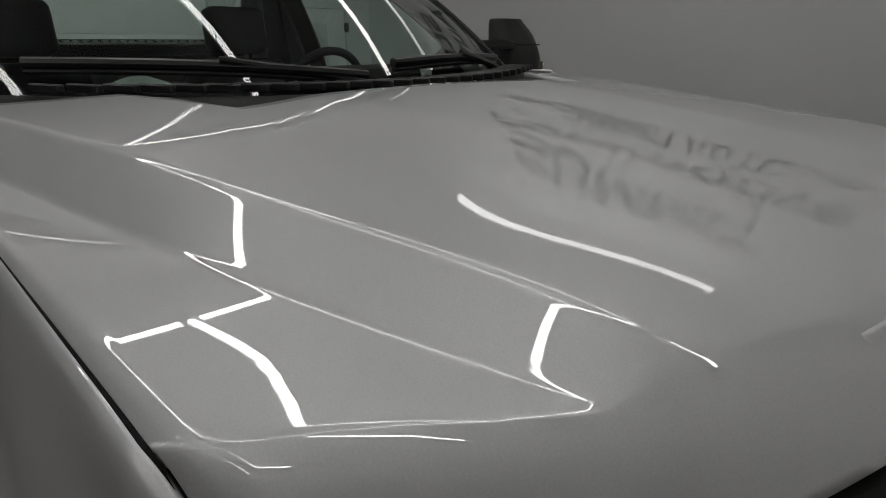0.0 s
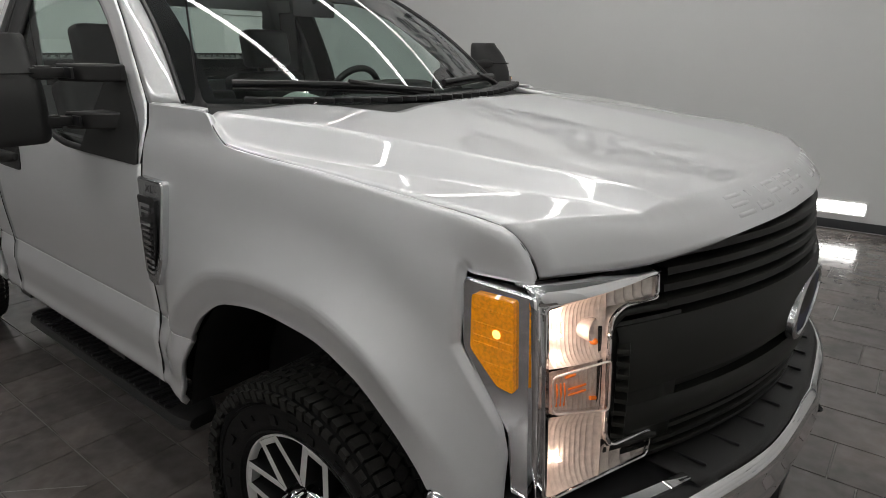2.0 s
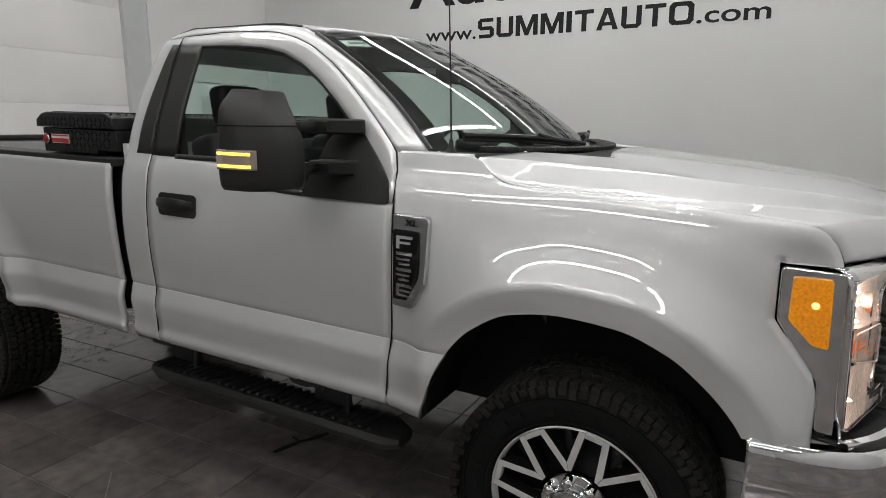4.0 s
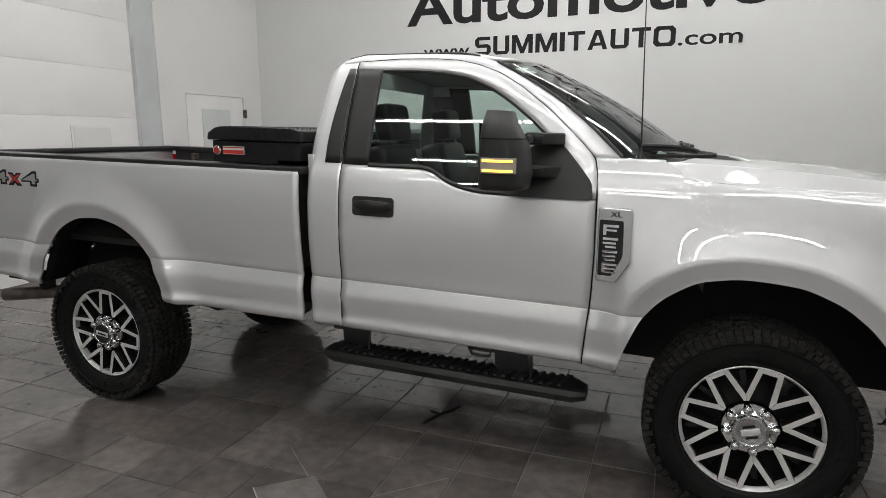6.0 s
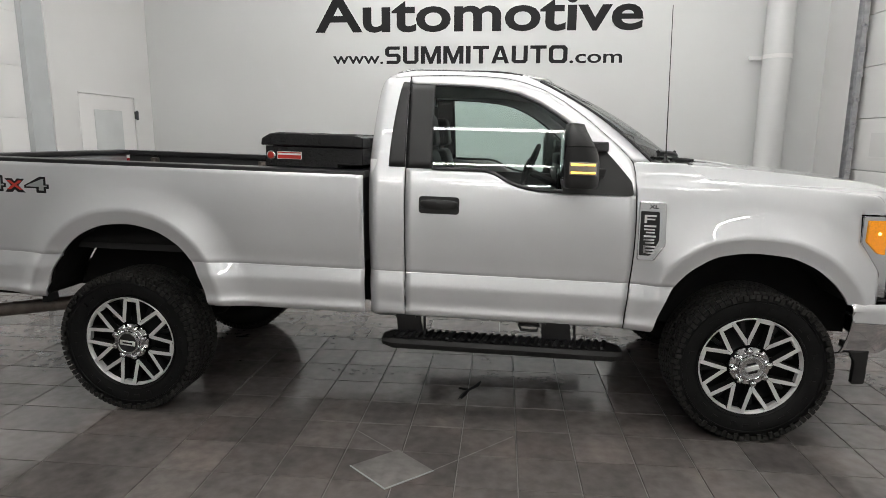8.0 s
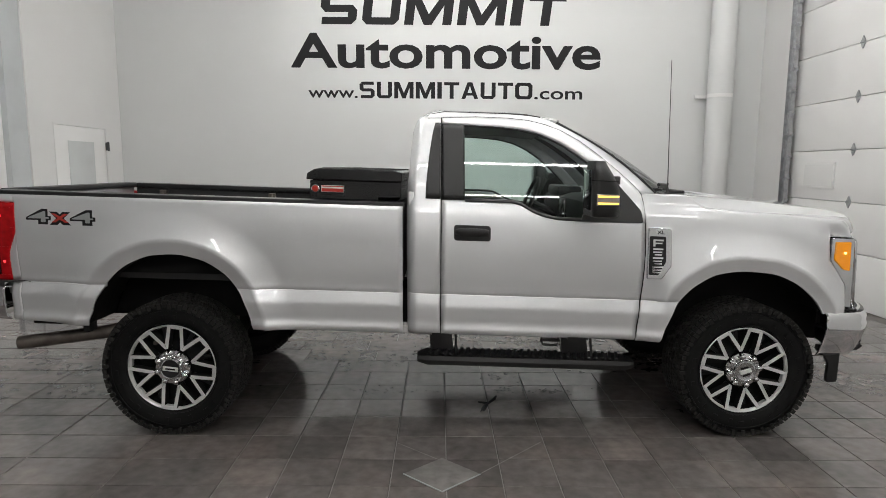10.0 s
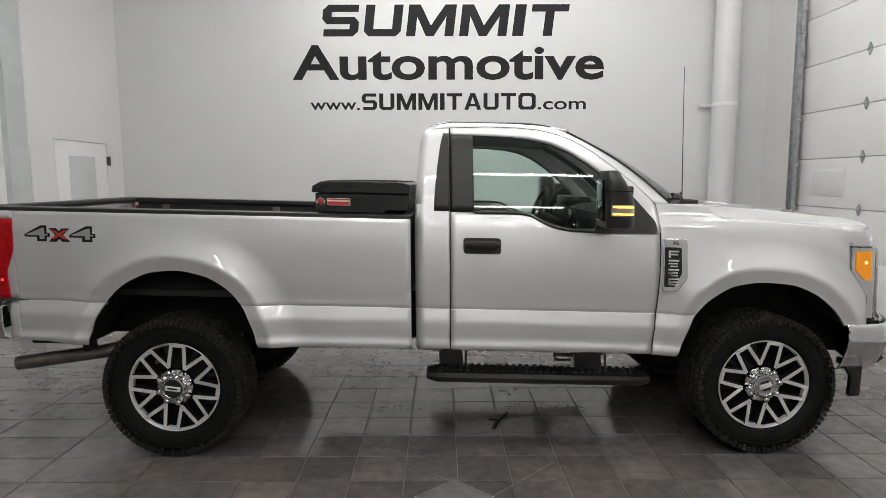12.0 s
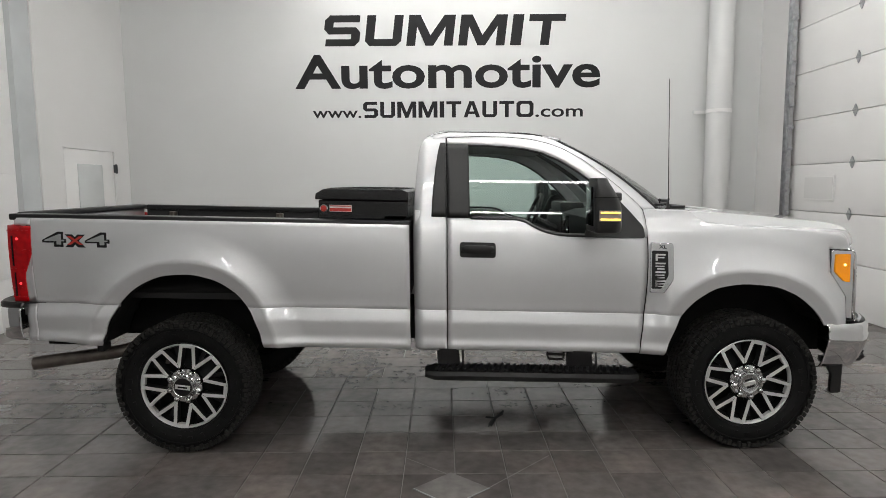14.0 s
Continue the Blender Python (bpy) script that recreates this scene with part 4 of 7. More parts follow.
def shield(u, v, off=0.0):
    xb, xt = 1.56 - 0.335 * u * u, 0.73 - 0.11 * u * u
    yb, yt = 0.801 * u, 0.640 * u
    zb, zt = 1.545 + 0.022 * u * u, 2.030 - 0.040 * u * u
    x = xb + (xt - xb) * v + 0.035 * math.sin(math.pi * v)
    z = zb + (zt - zb) * v + 0.018 * math.sin(math.pi * v)
    return (x + 0.5 * off, yb + (yt - yb) * v, z + 0.85 * off)


bm = grid_bm([[shield(-1 + 2 * i / 28, -0.03 + 1.05 * j / 16) for j in range(17)] for i in range(29)])
face_along(bm, (0.5, 0, 0.85))
ws = bpart("windshield", bm, M_SHIELD, label="clear raked windshield", smooth=60)
ws.visible_shadow = False
# black frit border of the windshield
bm = bmesh.new()
for e0, e1, horiz in ((0.0, 0.035, 1), (0.955, 1.0, 1)):
    add_grid(bm, [[shield(-1 + 2 * i / 28, e0 + (e1 - e0) * j / 2, -0.004) for j in range(3)] for i in range(29)])
for e0, e1 in ((-1.0, -0.91), (0.91, 1.0)):
    add_grid(bm, [[shield(e0 + (e1 - e0) * j / 2, k / 16, -0.004) for j in range(3)] for k in range(17)])
bpart("windshield_border", bm, M_GLOSSBLK, label="black painted glass border")

for s in (-1, 1):
    # A-pillar and roof rail between the door seam and the glass
    a = resample([on_side(x, z, s, 0.004) for x, z in [(-0.205, 1.992), (-0.112, 2.002)] + SEAM[1:-2]], 46)
    edge = [(x0, s * 0.605, roof_z(x0, 0.605) - 0.0) for x0 in (-0.20, -0.1, 0.1, 0.3, 0.45, 0.52)]
    glassy = [Vector(shield(s, 1 - k / 12)) for k in range(13)]
    b = resample([Vector(p) for p in edge] + glassy, 46)
    rows = []
    for k in range(7):
        t = k / 6
        row = []
        for i, (p, q) in enumerate(zip(a, b)):
            m = p.lerp(q, t)
            bulge = 0.007 * math.sin(math.pi * t)
            row.append((m.x + 0.4 * bulge, m.y + s * bulge, m.z + 0.6 * bulge))
        rows.append(row)
    bm = grid_bm(rows)
    orient(bm, s)
    bpart("a_pillar", bm, M_PAINT, label="silver windshield pillar and roof rail", smooth=50, solid=0.015)
    bm = bmesh.new()
    add_tube(bm, [tuple(Vector(shield(s, k / 16)) + Vector((0.0, s * 0.004, 0.003))) for k in range(17)], 0.008, 6)
    bpart("pillar_seal", bm, M_SATINBLK)

for s in (-1, 1):
    bm = bmesh.new()
    add_tube(bm, [(x, s * 0.612, roof_z(x, 0.605) - 0.002) for x in (-0.20, -0.1, 0.05, 0.2, 0.32, 0.42, 0.52)], [0.003, 0.004, 0.004, 0.005, 0.006, 0.008, 0.006], 8)
    bpart("roof_moulding", bm, M_SATINBLK, label="black roof ditch moulding")

# ---- cowl between bonnet and glass ----
bm = grid_bm([[(1.565 - 0.335 * u * u + (X_R(abs(u) * 0.84) + 0.03 - 1.565 + 0.335 * u * u) * v, u * (0.800 + 0.035 * v), (1.548 + 0.018 * u * u) * (1 - v) + (1.558 - 0.030 * u * u - 0.03 * u ** 6) * v + 0.006 * math.sin(math.pi * v)) for v in (0, .2, .4, .6, .8, 1)]
              for u in [-1 + 2 * i / 30 for i in range(31)]])
bmesh.ops.recalc_face_normals(bm, faces=bm.faces[:])
cowl = bpart("cowl", bm, M_COWL, label="black plastic cowl under the windshield", solid=0.012)
bm = bmesh.new()
for k in range(26):
    u = -0.82 + 1.64 * k / 25
    x = 1.60 - 0.30 * u * u
    add_box(bm, (-0.045, -0.007, 0.0), (0.045, 0.007, 0.016), 0.003, pose(x, u * 0.82, 1.562 + 0.012 * u * u, 0, 0, 25 + 8 * u), 1)
bpart("cowl_louvre", bm, M_SATINBLK, cowl)
for s in (-1, 1):
    xs = [1.135, 1.18, 1.225, 1.30, 1.36, 1.405]
    inner = [0.850, 0.825, 0.803, 0.815, 0.828, 0.838]
    bm = grid_bm([[(x, s * (W_GREEN(1.560) + (yi - W_GREEN(1.560)) * k), 1.560 + 0.006 * math.sin(math.pi * k / 2)) for k in (0, 0.33, 0.66, 1)] for x, yi in zip(xs, inner)])
    bmesh.ops.recalc_face_normals(bm, faces=bm.faces[:])
    bpart("cowl_side", bm, M_PAINT, label="silver panel beside the cowl", smooth=50, solid=0.01, solid_off=-1)

# ---- cab back, floor, underbody, bed ----
bm = bmesh.new()
add_box(bm, (-0.318, -0.87, 0.66), (-0.285, 0.87, 1.53), 0.004)
for s in (-1, 1):
    add_grid(bm, [[(REAR_X(z) + 0.012, s * (0.60 + (W_GREEN(z) - 0.045 - 0.60) * k), z) for k in (0, 0.5, 1)] for z in (1.53, 1.6, 1.7, 1.8, 1.9, 1.98)])
add_grid(bm, [[(REAR_X(1.905 + 0.08 * v) + 0.012, y, 1.905 + (0.075 + 0.03 * (1 - (y / 0.61) ** 2)) * v) for y in (-0.61, -0.4, -0.2, 0, 0.2, 0.4, 0.61)] for v in (0, 0.3, 0.6, 1)])
bpart("cab_back", bm, M_PAINT, label="silver cab back panel")
bm = grid_bm([[(-0.30, y, z) for z in (1.52, 1.91)] for y in (-0.61, 0.61)])
face_along(bm, (1, 0, 0))
g = bpart("rear_glass", bm, M_BACKGLASS, label="clear rear window")
g.visible_shadow = False
bpart("cab_floor", box_bm((-0.30, -0.885, 0.66), (1.12, 0.885, 0.74)), M_DARK, label="dark cab floor")
bpart("engine_block", box_bm((1.17, -0.62, 0.62), (2.42, 0.62, 1.155)), M_DARK, label="dark engine bay filling")
bpart("firewall", box_bm((1.12, -0.86, 0.66), (1.16, 0.86, 1.40)), M_DARK, label="dark bulkhead")
bpart("inner_wing", box_bm((1.165, -0.84, 1.16), (2.28, 0.84, 1.40)), M_DARK, label="dark inner wing")

bm = bmesh.new()
add_box(bm, (-2.80, -0.80, 0.93), (-0.37, 0.80, 0.96))
add_box(bm, (-0.40, -0.86, 0.93), (-0.365, 0.86, 1.43))
bpart("bed_floor", bm, M_LINER, label="black ribbed bed liner")
for s in (-1, 1):
    bm = box_bm((-2.80, s * 0.795, 0.93), (-0.37, s * 0.82, 1.43))
    for k in range(6):
        x = -2.6 + 0.4 * k
        add_box(bm, (x, s * 0.78, 1.22), (x + 0.14, s * 0.80, 1.36), 0.01)
    bpart("bed_inner_side", bm, M_LINER, label="black bed inner wall")
    bm = box_bm((-2.84, s * 0.775, 1.425), (-0.345, s * 0.915, 1.464), 0.01, seg=3)
    bpart("bed_rail_cap", bm, M_SATINBLK, label="black plastic bed rail cap")
    for x in (-2.55, -1.6, -0.75):
        bm = bmesh.new()
        add_box(bm, (x - 0.03, s * 0.74, 1.36), (x + 0.03, s * 0.785, 1.41), 0.008)
        add_tube(bm, [(x, s * 0.735, 1.33), (x, s * 0.745, 1.40)], 0.012, 8)
        bpart("tie_down", bm, M_STEEL, label="steel tie-down")
bm = bmesh.new()
add_grid(bm, [[(-2.845 - 0.012 * math.sin(math.pi * v), y, 0.80 + 0.655 * v) for v in [k / 12 for k in range(13)]] for y in (-0.78, -0.5, 0, 0.5, 0.78)])
bmesh.ops.recalc_face_normals(bm, faces=bm.faces[:])
tg = bpart("tailgate", bm, M_PAINT, label="silver tailgate, closed", solid=0.06, solid_off=0)
bpart("tailgate_cap", box_bm((-2.88, -0.78, 1.43), (-2.79, 0.78, 1.468), 0.01), M_SATINBLK, tg)

# wheel wells
for cx, pts_, w0, back in ((1.75, F_ARCH, 0.93, 0.62), (-1.77, R_ARCH, 0.93, 0.55)):
    for s in (-1, 1):
        fa = resample([(x, 0, z) for x, z in pts_], 22)
        rows = []
        for d in (0.035, 0.10, 0.2, 0.33):
            rows.append([(cx + (p.x - cx) * 1.015, s * (w0 - d + 0.02), p.z + 0.012) for p in fa])
        bm = grid_bm(rows)
        bmesh.ops.recalc_face_normals(bm, faces=bm.faces[:])
        # inner bulkhead
        c = [bm.verts.new((p.x, s * (w0 - 0.33), p.z + 0.01)) for p in fa]
        bm.faces.new(c)
        if cx < 0:
            # closing plate under the bed, above the tyre
            bm.faces.new([bm.verts.new((p.x, s * 0.83, p.z + 0.011)) for p in fa if p.z > 0.925])
        bpart("wheel_liner", bm, M_DARK, label="black wheel arch liner", solid=0.004)
bm = bmesh.new()
for s in (-1, 1):
    add_box(bm, (-2.75, s * 0.40 - 0.045, 0.60), (2.40, s * 0.40 + 0.045, 0.76))
for x in (-2.5, -0.9, 0.2, 1.2):
    add_box(bm, (x - 0.05, -0.4, 0.62), (x + 0.05, 0.4, 0.70))
add_box(bm, (-0.35, 0.15, 0.52), (1.0, 0.42, 0.66), 0.03)
add_box(bm, (-1.0, -0.36, 0.60), (-0.3, 0.1, 0.74), 0.03)
bpart("chassis", bm, M_DARK, label="black ladder frame and tank")
for x, z in ((1.80, 0.43), (-1.80, 0.46)):
    bm = bmesh.new()
    add_tube(bm, [(x, -0.75, z), (x, 0.75, z)], 0.055, 12)
    add_lathe(bm, [(0.03, -0.17), (0.14, -0.11), (0.17, 0.0), (0.14, 0.11), (0.03, 0.17)], "X", 20, (x, 0.12, z))
    part("axle", bm, M_DARK, truck, "black solid axle")
for s in (-1, 1):
    for a, b in (((1.62, s * 0.56, 0.52), (1.58, s * 0.60, 1.05)), ((-1.55, s * 0.54, 0.5), (-1.48, s * 0.52, 0.95))):
        bm = bmesh.new()
        add_tube(bm, [a, b], 0.03, 10)
        part("shock_absorber", bm, M_STEEL, truck, "grey shock absorber")
    n = 60
    bm = bmesh.new()
    add_tube(bm, [(1.80 + 0.07 * math.cos(k * 0.65), s * 0.50 + 0.07 * math.sin(k * 0.65), 0.52 + 0.5 * k / n) for k in range(n)], 0.011, 6)
    part("coil_spring", bm, M_STEEL, truck, "grey coil spring")
bm = bmesh.new()
add_tube(bm, [(-1.1, -0.50, 0.66), (-1.6, -0.55, 0.74), (-2.02, -0.62, 0.655), (-2.32, -0.73, 0.605), (-2.80, -0.84, 0.562)], 0.043, 16, caps=False)
add_tube(bm, [(-2.803, -0.8405, 0.5615), (-2.6, -0.79, 0.581)], 0.040, 16, caps=False)
part("exhaust_pipe", bm, M_STEEL, truck, "dull steel exhaust tailpipe")

# ---- wheels ----
def build_wheel(front):
    """Built with its outer face towards -y, centre at the origin."""
    w = node("wheel", "black all-terrain tyre on a machined wheel with paired spokes")
    R, RW = 0.43, 0.282
    # tyre carcass; y from outer face (-) to inner face (+)
    prof = [(0.262, -0.10), (0.285, -0.122), (0.315, -0.136), (0.35, -0.142), (0.385, -0.138), (0.408, -0.125), (0.416, -0.105), (0.419, 0.0),
            (0.416, 0.105), (0.408, 0.125), (0.385, 0.138), (0.35, 0.142), (0.30, 0.13), (0.262, 0.10)]
    bm = bmesh.new()
    add_lathe(bm, prof, "Y", 72)
    # rings and raised shapes on the side wall
    for r in (0.292, 0.372):
        add_lathe(bm, [(r - 0.004, -0.128 if r < 0.3 else -0.139), (r - 0.002, -0.133 if r < 0.3 else -0.145), (r + 0.002, -0.134 if r < 0.3 else -0.145), (r + 0.004, -0.13 if r < 0.3 else -0.139)], "Y", 72)
    bmesh.ops.recalc_face_normals(bm, faces=bm.faces[:])
    tyre = part("tyre", bm, M_RUBBER, w, "black all-terrain tyre with chunky tread", smooth=40)
    rng = random.Random(4)
    bm = bmesh.new()
    n = 80
    for k in range(n):
        a = 360 * k / n
        for col, (y, half, dy) in enumerate(((-0.112, 0.021, 0.0), (-0.068, 0.018, 0.5), (-0.022, 0.018, 0.2), (0.024, 0.018, 0.7), (0.070, 0.018, 0.35), (0.112, 0.021, 0.85))):
            aa = radians(a + dy * 360 / n)
            m = Matrix.Rotation(aa, 4, "Y") @ pose(0, y, R - 0.008, 0, 0, rng.choice((-16, 14, 22, -22)) if 0 < col < 5 else (8 if col else -8))
            L = 0.026 if col in (0, 5) else 0.027
            add_box(bm, (-L / 2, -half, -0.012), (L / 2, half, 0.0075), 0.0, m)
        # shoulder lugs run down the side wall
        for sg in (-1, 1):
            m = Matrix.Rotation(radians(a), 4, "Y")
            L = 0.0105 if k % 2 else 0.0125
            z1 = 0.392 if k % 2 else 0.403
            add_box(bm, (-L, sg * 0.131 - 0.006, z1), (L, sg * 0.131 + 0.006, 0.424), 0.0, m @ pose(0, 0, 0, sg * -3.0))
    tagged(part("tread", bm, M_TREAD, w, smooth=0), kind="stuff")
    bm = bmesh.new()
    for k in range(24):
        a = 360 * k / 24 + (4 if k % 3 else 0)
        m = Matrix.Rotation(radians(a), 4, "Y")
        add_box(bm, (-0.012 - 0.01 * (k % 2), -0.1445, 0.318 + 0.01 * (k % 2)), (0.012, -0.138, 0.345), 0.0, m)
    tagged(part("sidewall_relief", bm, M_RUBBER, w, smooth=0), kind="stuff")
    # rim barrel and lip
    bm = bmesh.new()
    add_lathe(bm, [(0.266, -0.098), (0.276, -0.116), (0.2775, -0.121), (0.2735, -0.123), (0.267, -0.116), (0.262, -0.10)], "Y", 72)
    rim = part("rim", bm, M_ALU, w, "machined aluminium rim with dark pockets", smooth=40)
    bm = bmesh.new()
    add_lathe(bm, [(0.257, -0.104), (0.250, -0.06), (0.245, 0.08), (0.25, 0.10)], "Y", 56)
    add_lathe(bm, [(0.245, 0.02), (0.02, 0.03)], "Y", 56)
    add_lathe(bm, [(0.252, -0.03), (0.225, -0.025), (0.16, -0.03), (0.118, -0.05), (0.095, -0.07)], "Y", 56)
    part("barrel", bm, M_RIMDARK, w, "dark inner rim", smooth=40)

    # eight pairs of bars, joined at the rim and meeting their neighbours in a V at the hub
    for k in range(8):
        turn = Matrix.Rotation(radians(45 * k), 4, "Y")
        bm = bmesh.new()
        for sg in (-1, 1):
            o = [(0.0263, 0.268), (0.0487, 0.268), (0.0586, 0.1425), (0.0461, 0.1118), (0.0375, 0.1160)]
            f = [bm.verts.new(turn @ Vector((sg * a, -0.108 - 0.0135 * min(1.0, (r - 0.11) / 0.10), r))) for a, r in o]
            b = [bm.verts.new(turn @ Vector((sg * (a + (0.004 if i in (1, 2) else -0.004 if i in (0, 4) else 0.0)), -0.07, r))) for i, (a, r) in enumerate(o)]
            bm.faces.new(f)
            for i in range(5):
                bm.faces.new((f[i], b[i], b[(i + 1) % 5], f[(i + 1) % 5])).material_index = 1
        add_box(bm, (-0.027, -0.1212, 0.251), (0.027, -0.09, 0.268), 0.0, turn)
        bmesh.ops.recalc_face_normals(bm, faces=bm.faces[:])
        part("spoke", bm, [M_ALU, M_RIMDARK], w, smooth=20, bevel=0.0012)
        # plain dark web between the pairs, set back in the rim
        web = Matrix.Rotation(radians(45 * k + 22.5), 4, "Y")
        part("web", box_bm((-0.012, -0.066, 0.12), (0.012, -0.045, 0.25), 0.003, web), M_SATINBLK, w)
    # hub, nuts, cap
    bm = bmesh.new()
    add_lathe(bm, [(0.114, -0.080), (0.113, -0.098), (0.107, -0.106), (0.080, -0.110), (0.077, -0.130), (0.072, -0.134)], "Y", 48)
    part("hub", bm, M_CHROME, w, "chrome hub with eight lug nuts", smooth=40)
    bm = bmesh.new()
    add_lathe(bm, [(0.073, -0.115), (0.072, -0.140), (0.068, -0.147), (0.060, -0.148), (0.057, -0.144)], "Y", 48)
    part("centre_cap", bm, M_SATINCH, w, "bright cap ring", smooth=40)
    bm = bmesh.new()
    add_lathe(bm, [(0.0575, -0.1445), (0.054, -0.1435), (0.0, -0.1435)], "Y", 40)
    if front:
        # locking hub: bright dished disc with a turning bar
        part("cap_disc", bm, M_SATINCH, w, "bright locking-hub disc", smooth=40)
        part("hub_dial", box_bm((-0.012, -0.1505, -0.036), (0.012, -0.143, 0.036), 0.004, pose(0, 0, 0, 0, 60)), M_ALU, w, "metal dial bar")
        for a in (-0.024, 0.024):
            part("dial_slot", box_bm((a - 0.005, -0.1455, -0.024), (a + 0.005, -0.143, 0.024), 0.002, pose(0, 0, 0, 0, 60)), M_RIMDARK, w)
    else:
        part("cap_disc", bm, M_SATINBLK, w, "dark cap disc", smooth=40)
        part("cap_plate", box_bm((-0.048, -0.1475, -0.015), (0.048, -0.1430, 0.015), 0.003), M_ALU, w, "plain metal name plate")
        part("name_bar", box_bm((-0.030, -0.1484, -0.005), (0.030, -0.1474, 0.005), 0.0), M_RIMDARK, w)
    for k in range(8):
        a = 2 * math.pi * (k + 0.5) / 8
        bm = bmesh.new()
        add_lathe(bm, [(0.0185, -0.104), (0.0185, -0.130), (0.017, -0.138), (0.012, -0.143), (0.0, -0.1445)], "Y", 12, (0.0925 * math.cos(a), 0, 0.0925 * math.sin(a)))
        part("lug_nut", bm, M_CHROME, w, smooth=40)
    return w


for front, x, near, far in ((True, 1.80, 12.5, 20), (False, -1.80, 7.0, 31)):
    wh = build_wheel(front)
    wh.matrix_basis = pose(x, -0.805, 0.43, 0, near)
    copy_thing(wh, pose(x, 0.805, 0.43, 0, far, 180))
    # brake parts that show between the spokes
    bm = bmesh.new()
    for r, a, lx, lz, turn in ((0.218, 31, 0.016, 0.030, 20), (0.190, 46, 0.026, 0.010, 60), (0.150, 44, 0.012, 0.010, 0)) if front else ((0.212, -32, 0.010, 0.026, -30), (0.190, -42, 0.012, 0.012, 10)):
        add_box(bm, (-lx, -0.008, -lz), (lx, 0.008, lz), 0.004, pose(x + r * math.sin(radians(a)), -0.805 - 0.052, 0.43 + r * math.cos(radians(a)), 0, turn))
    part("brake_caliper", bm, M_STEEL, truck, "pale cast brake caliper behind the spokes")

# ---- front lamps ----
X_LAMP = pchip([0.56, 0.64, 0.72, 0.80, 0.86, 0.895, 0.91], [2.606, 2.585, 2.560, 2.525, 2.488, 2.452, 2.43])
SX = pchip([0.84, 0.92, 1.13, 1.32, 1.36], [0.008, 0.006, 0.0, -0.01, -0.012])


def lamp_pt(y, z, d, s):
    return (X_LAMP(y) + SX(z) - d, s * y, z)


def headlamp(s):
    h = node("headlamp", "clear headlamp with chrome bezel and amber side marker, lit")
    lens_top = lambda y: 1.305 + 0.104 * (0.874 - y)
    lens_low = lambda y: 0.905 + 0.096 * (0.874 - y)
    C = [(0.874, 1.305), (0.634, 1.330), (0.630, 1.276), (0.722, 1.283), (0.752, 1.264), (0.757, 1.235), (0.757, 1.015), (0.742, 0.990), (0.628, 0.985), (0.634, 0.928), (0.874, 0.905)]
    # slim bright frame round the C-shaped lens
    bm = bmesh.new()
    loop = [Vector(lamp_pt(a, b, 0.003, s)) for a, b in round_poly(C, 0.014, 3)]
    add_tube(bm, loop + [loop[0]], 0.0048, 8, caps=False)
    bpart("bezel", bm, M_CHROME, h, "bright chrome bezel")
    ring = round_poly(C, 0.014, 3)
    bpart("lamp_housing", grid_bm([[lamp_pt(a, b, d, s) for a, b in ring + ring[:1]] for d in (0.002, 0.02, 0.045)]), M_REFLECTOR, h, "bright inner wall of the lamp", smooth=40)

    def bowl(y0, y1, z0, z1, depth, pitch, relief):
        """A mirror bowl with upright flutes."""
        n, k = max(12, int((y1 - y0) / pitch * 6)), 14
        rows = []
        for i in range(n + 1):
            u = i / n
            y = y0 + (y1 - y0) * u
            flute = relief * abs(math.sin(math.pi * (y - y0) / pitch))
            a, b = z0(y), z1(y)
            rows.append([lamp_pt(y, a + (b - a) * j / k, 0.012 + depth * (1 - (2 * u - 1) ** 4) * (1 - (2 * j / k - 1) ** 4) + flute, s) for j in range(k + 1)])
        bm = grid_bm(rows)
        face_along(bm, (1, 0, 0))
        return bm
    level = lambda z: (lambda y: z)
    for y0, y1, z0, z1, depth, pitch, relief in ((0.757, 0.872, level(1.180), lens_top, 0.016, 0.0075, 0.0014), (0.636, 0.757, level(1.282), lens_top, 0.006, 0.024, 0.005),
                                                 (0.757, 0.872, lens_low, level(1.080), 0.016, 0.0105, 0.0018), (0.636, 0.757, lens_low, level(0.986), 0.006, 0.030, 0.005)):
        bpart("reflector", bowl(y0, y1, z0, z1, depth, pitch, relief), M_REFLECTOR, h, "fluted mirror reflector", smooth=25)
    bm = bmesh.new()
    for y, z, r in ((0.846, 1.275, 0.0045), (0.846, 1.244, 0.005), (0.846, 1.200, 0.004), (0.842, 0.985, 0.005)):
        add_lathe(bm, [(0.0, 0.012), (r * 0.8, 0.006), (r, 0.0), (r * 0.8, -0.006), (0.0, -0.012)], "X", 16, lamp_pt(y, z, 0.020, s))
    bpart("bulb", bm, M_BULB, h, "lit warm bulb")
    # stub of the inner beam tube, with its amber bulb cap
    bm = bmesh.new()
    add_lathe(bm, [(0.020, -0.03), (0.0205, -0.012), (0.023, -0.004), (0.021, 0.003), (0.017, -0.004), (0.014, -0.015), (0.0, -0.017)], "X", 28, lamp_pt(0.781, 1.243, 0.016, s))
    bpart("projector_ring", bm, M_REFLECTOR, h, smooth=50)
    bm = bmesh.new()
    add_lathe(bm, [(0.0, 0.008), (0.005, 0.005), (0.007, 0.0), (0.006, -0.02)], "X", 14, lamp_pt(0.770, 1.215, 0.022, s))
    bpart("amber_cap", bm, M_ORANGE, h, "amber bulb cap")
    # turn signal: a clear box that stands a little proud, with ribbed back and light guides
    box_top, box_low = lambda y: 1.172 + 0.10 * (0.868 - y), lambda y: 1.096 - 0.17 * (0.868 - y)
    rows = []
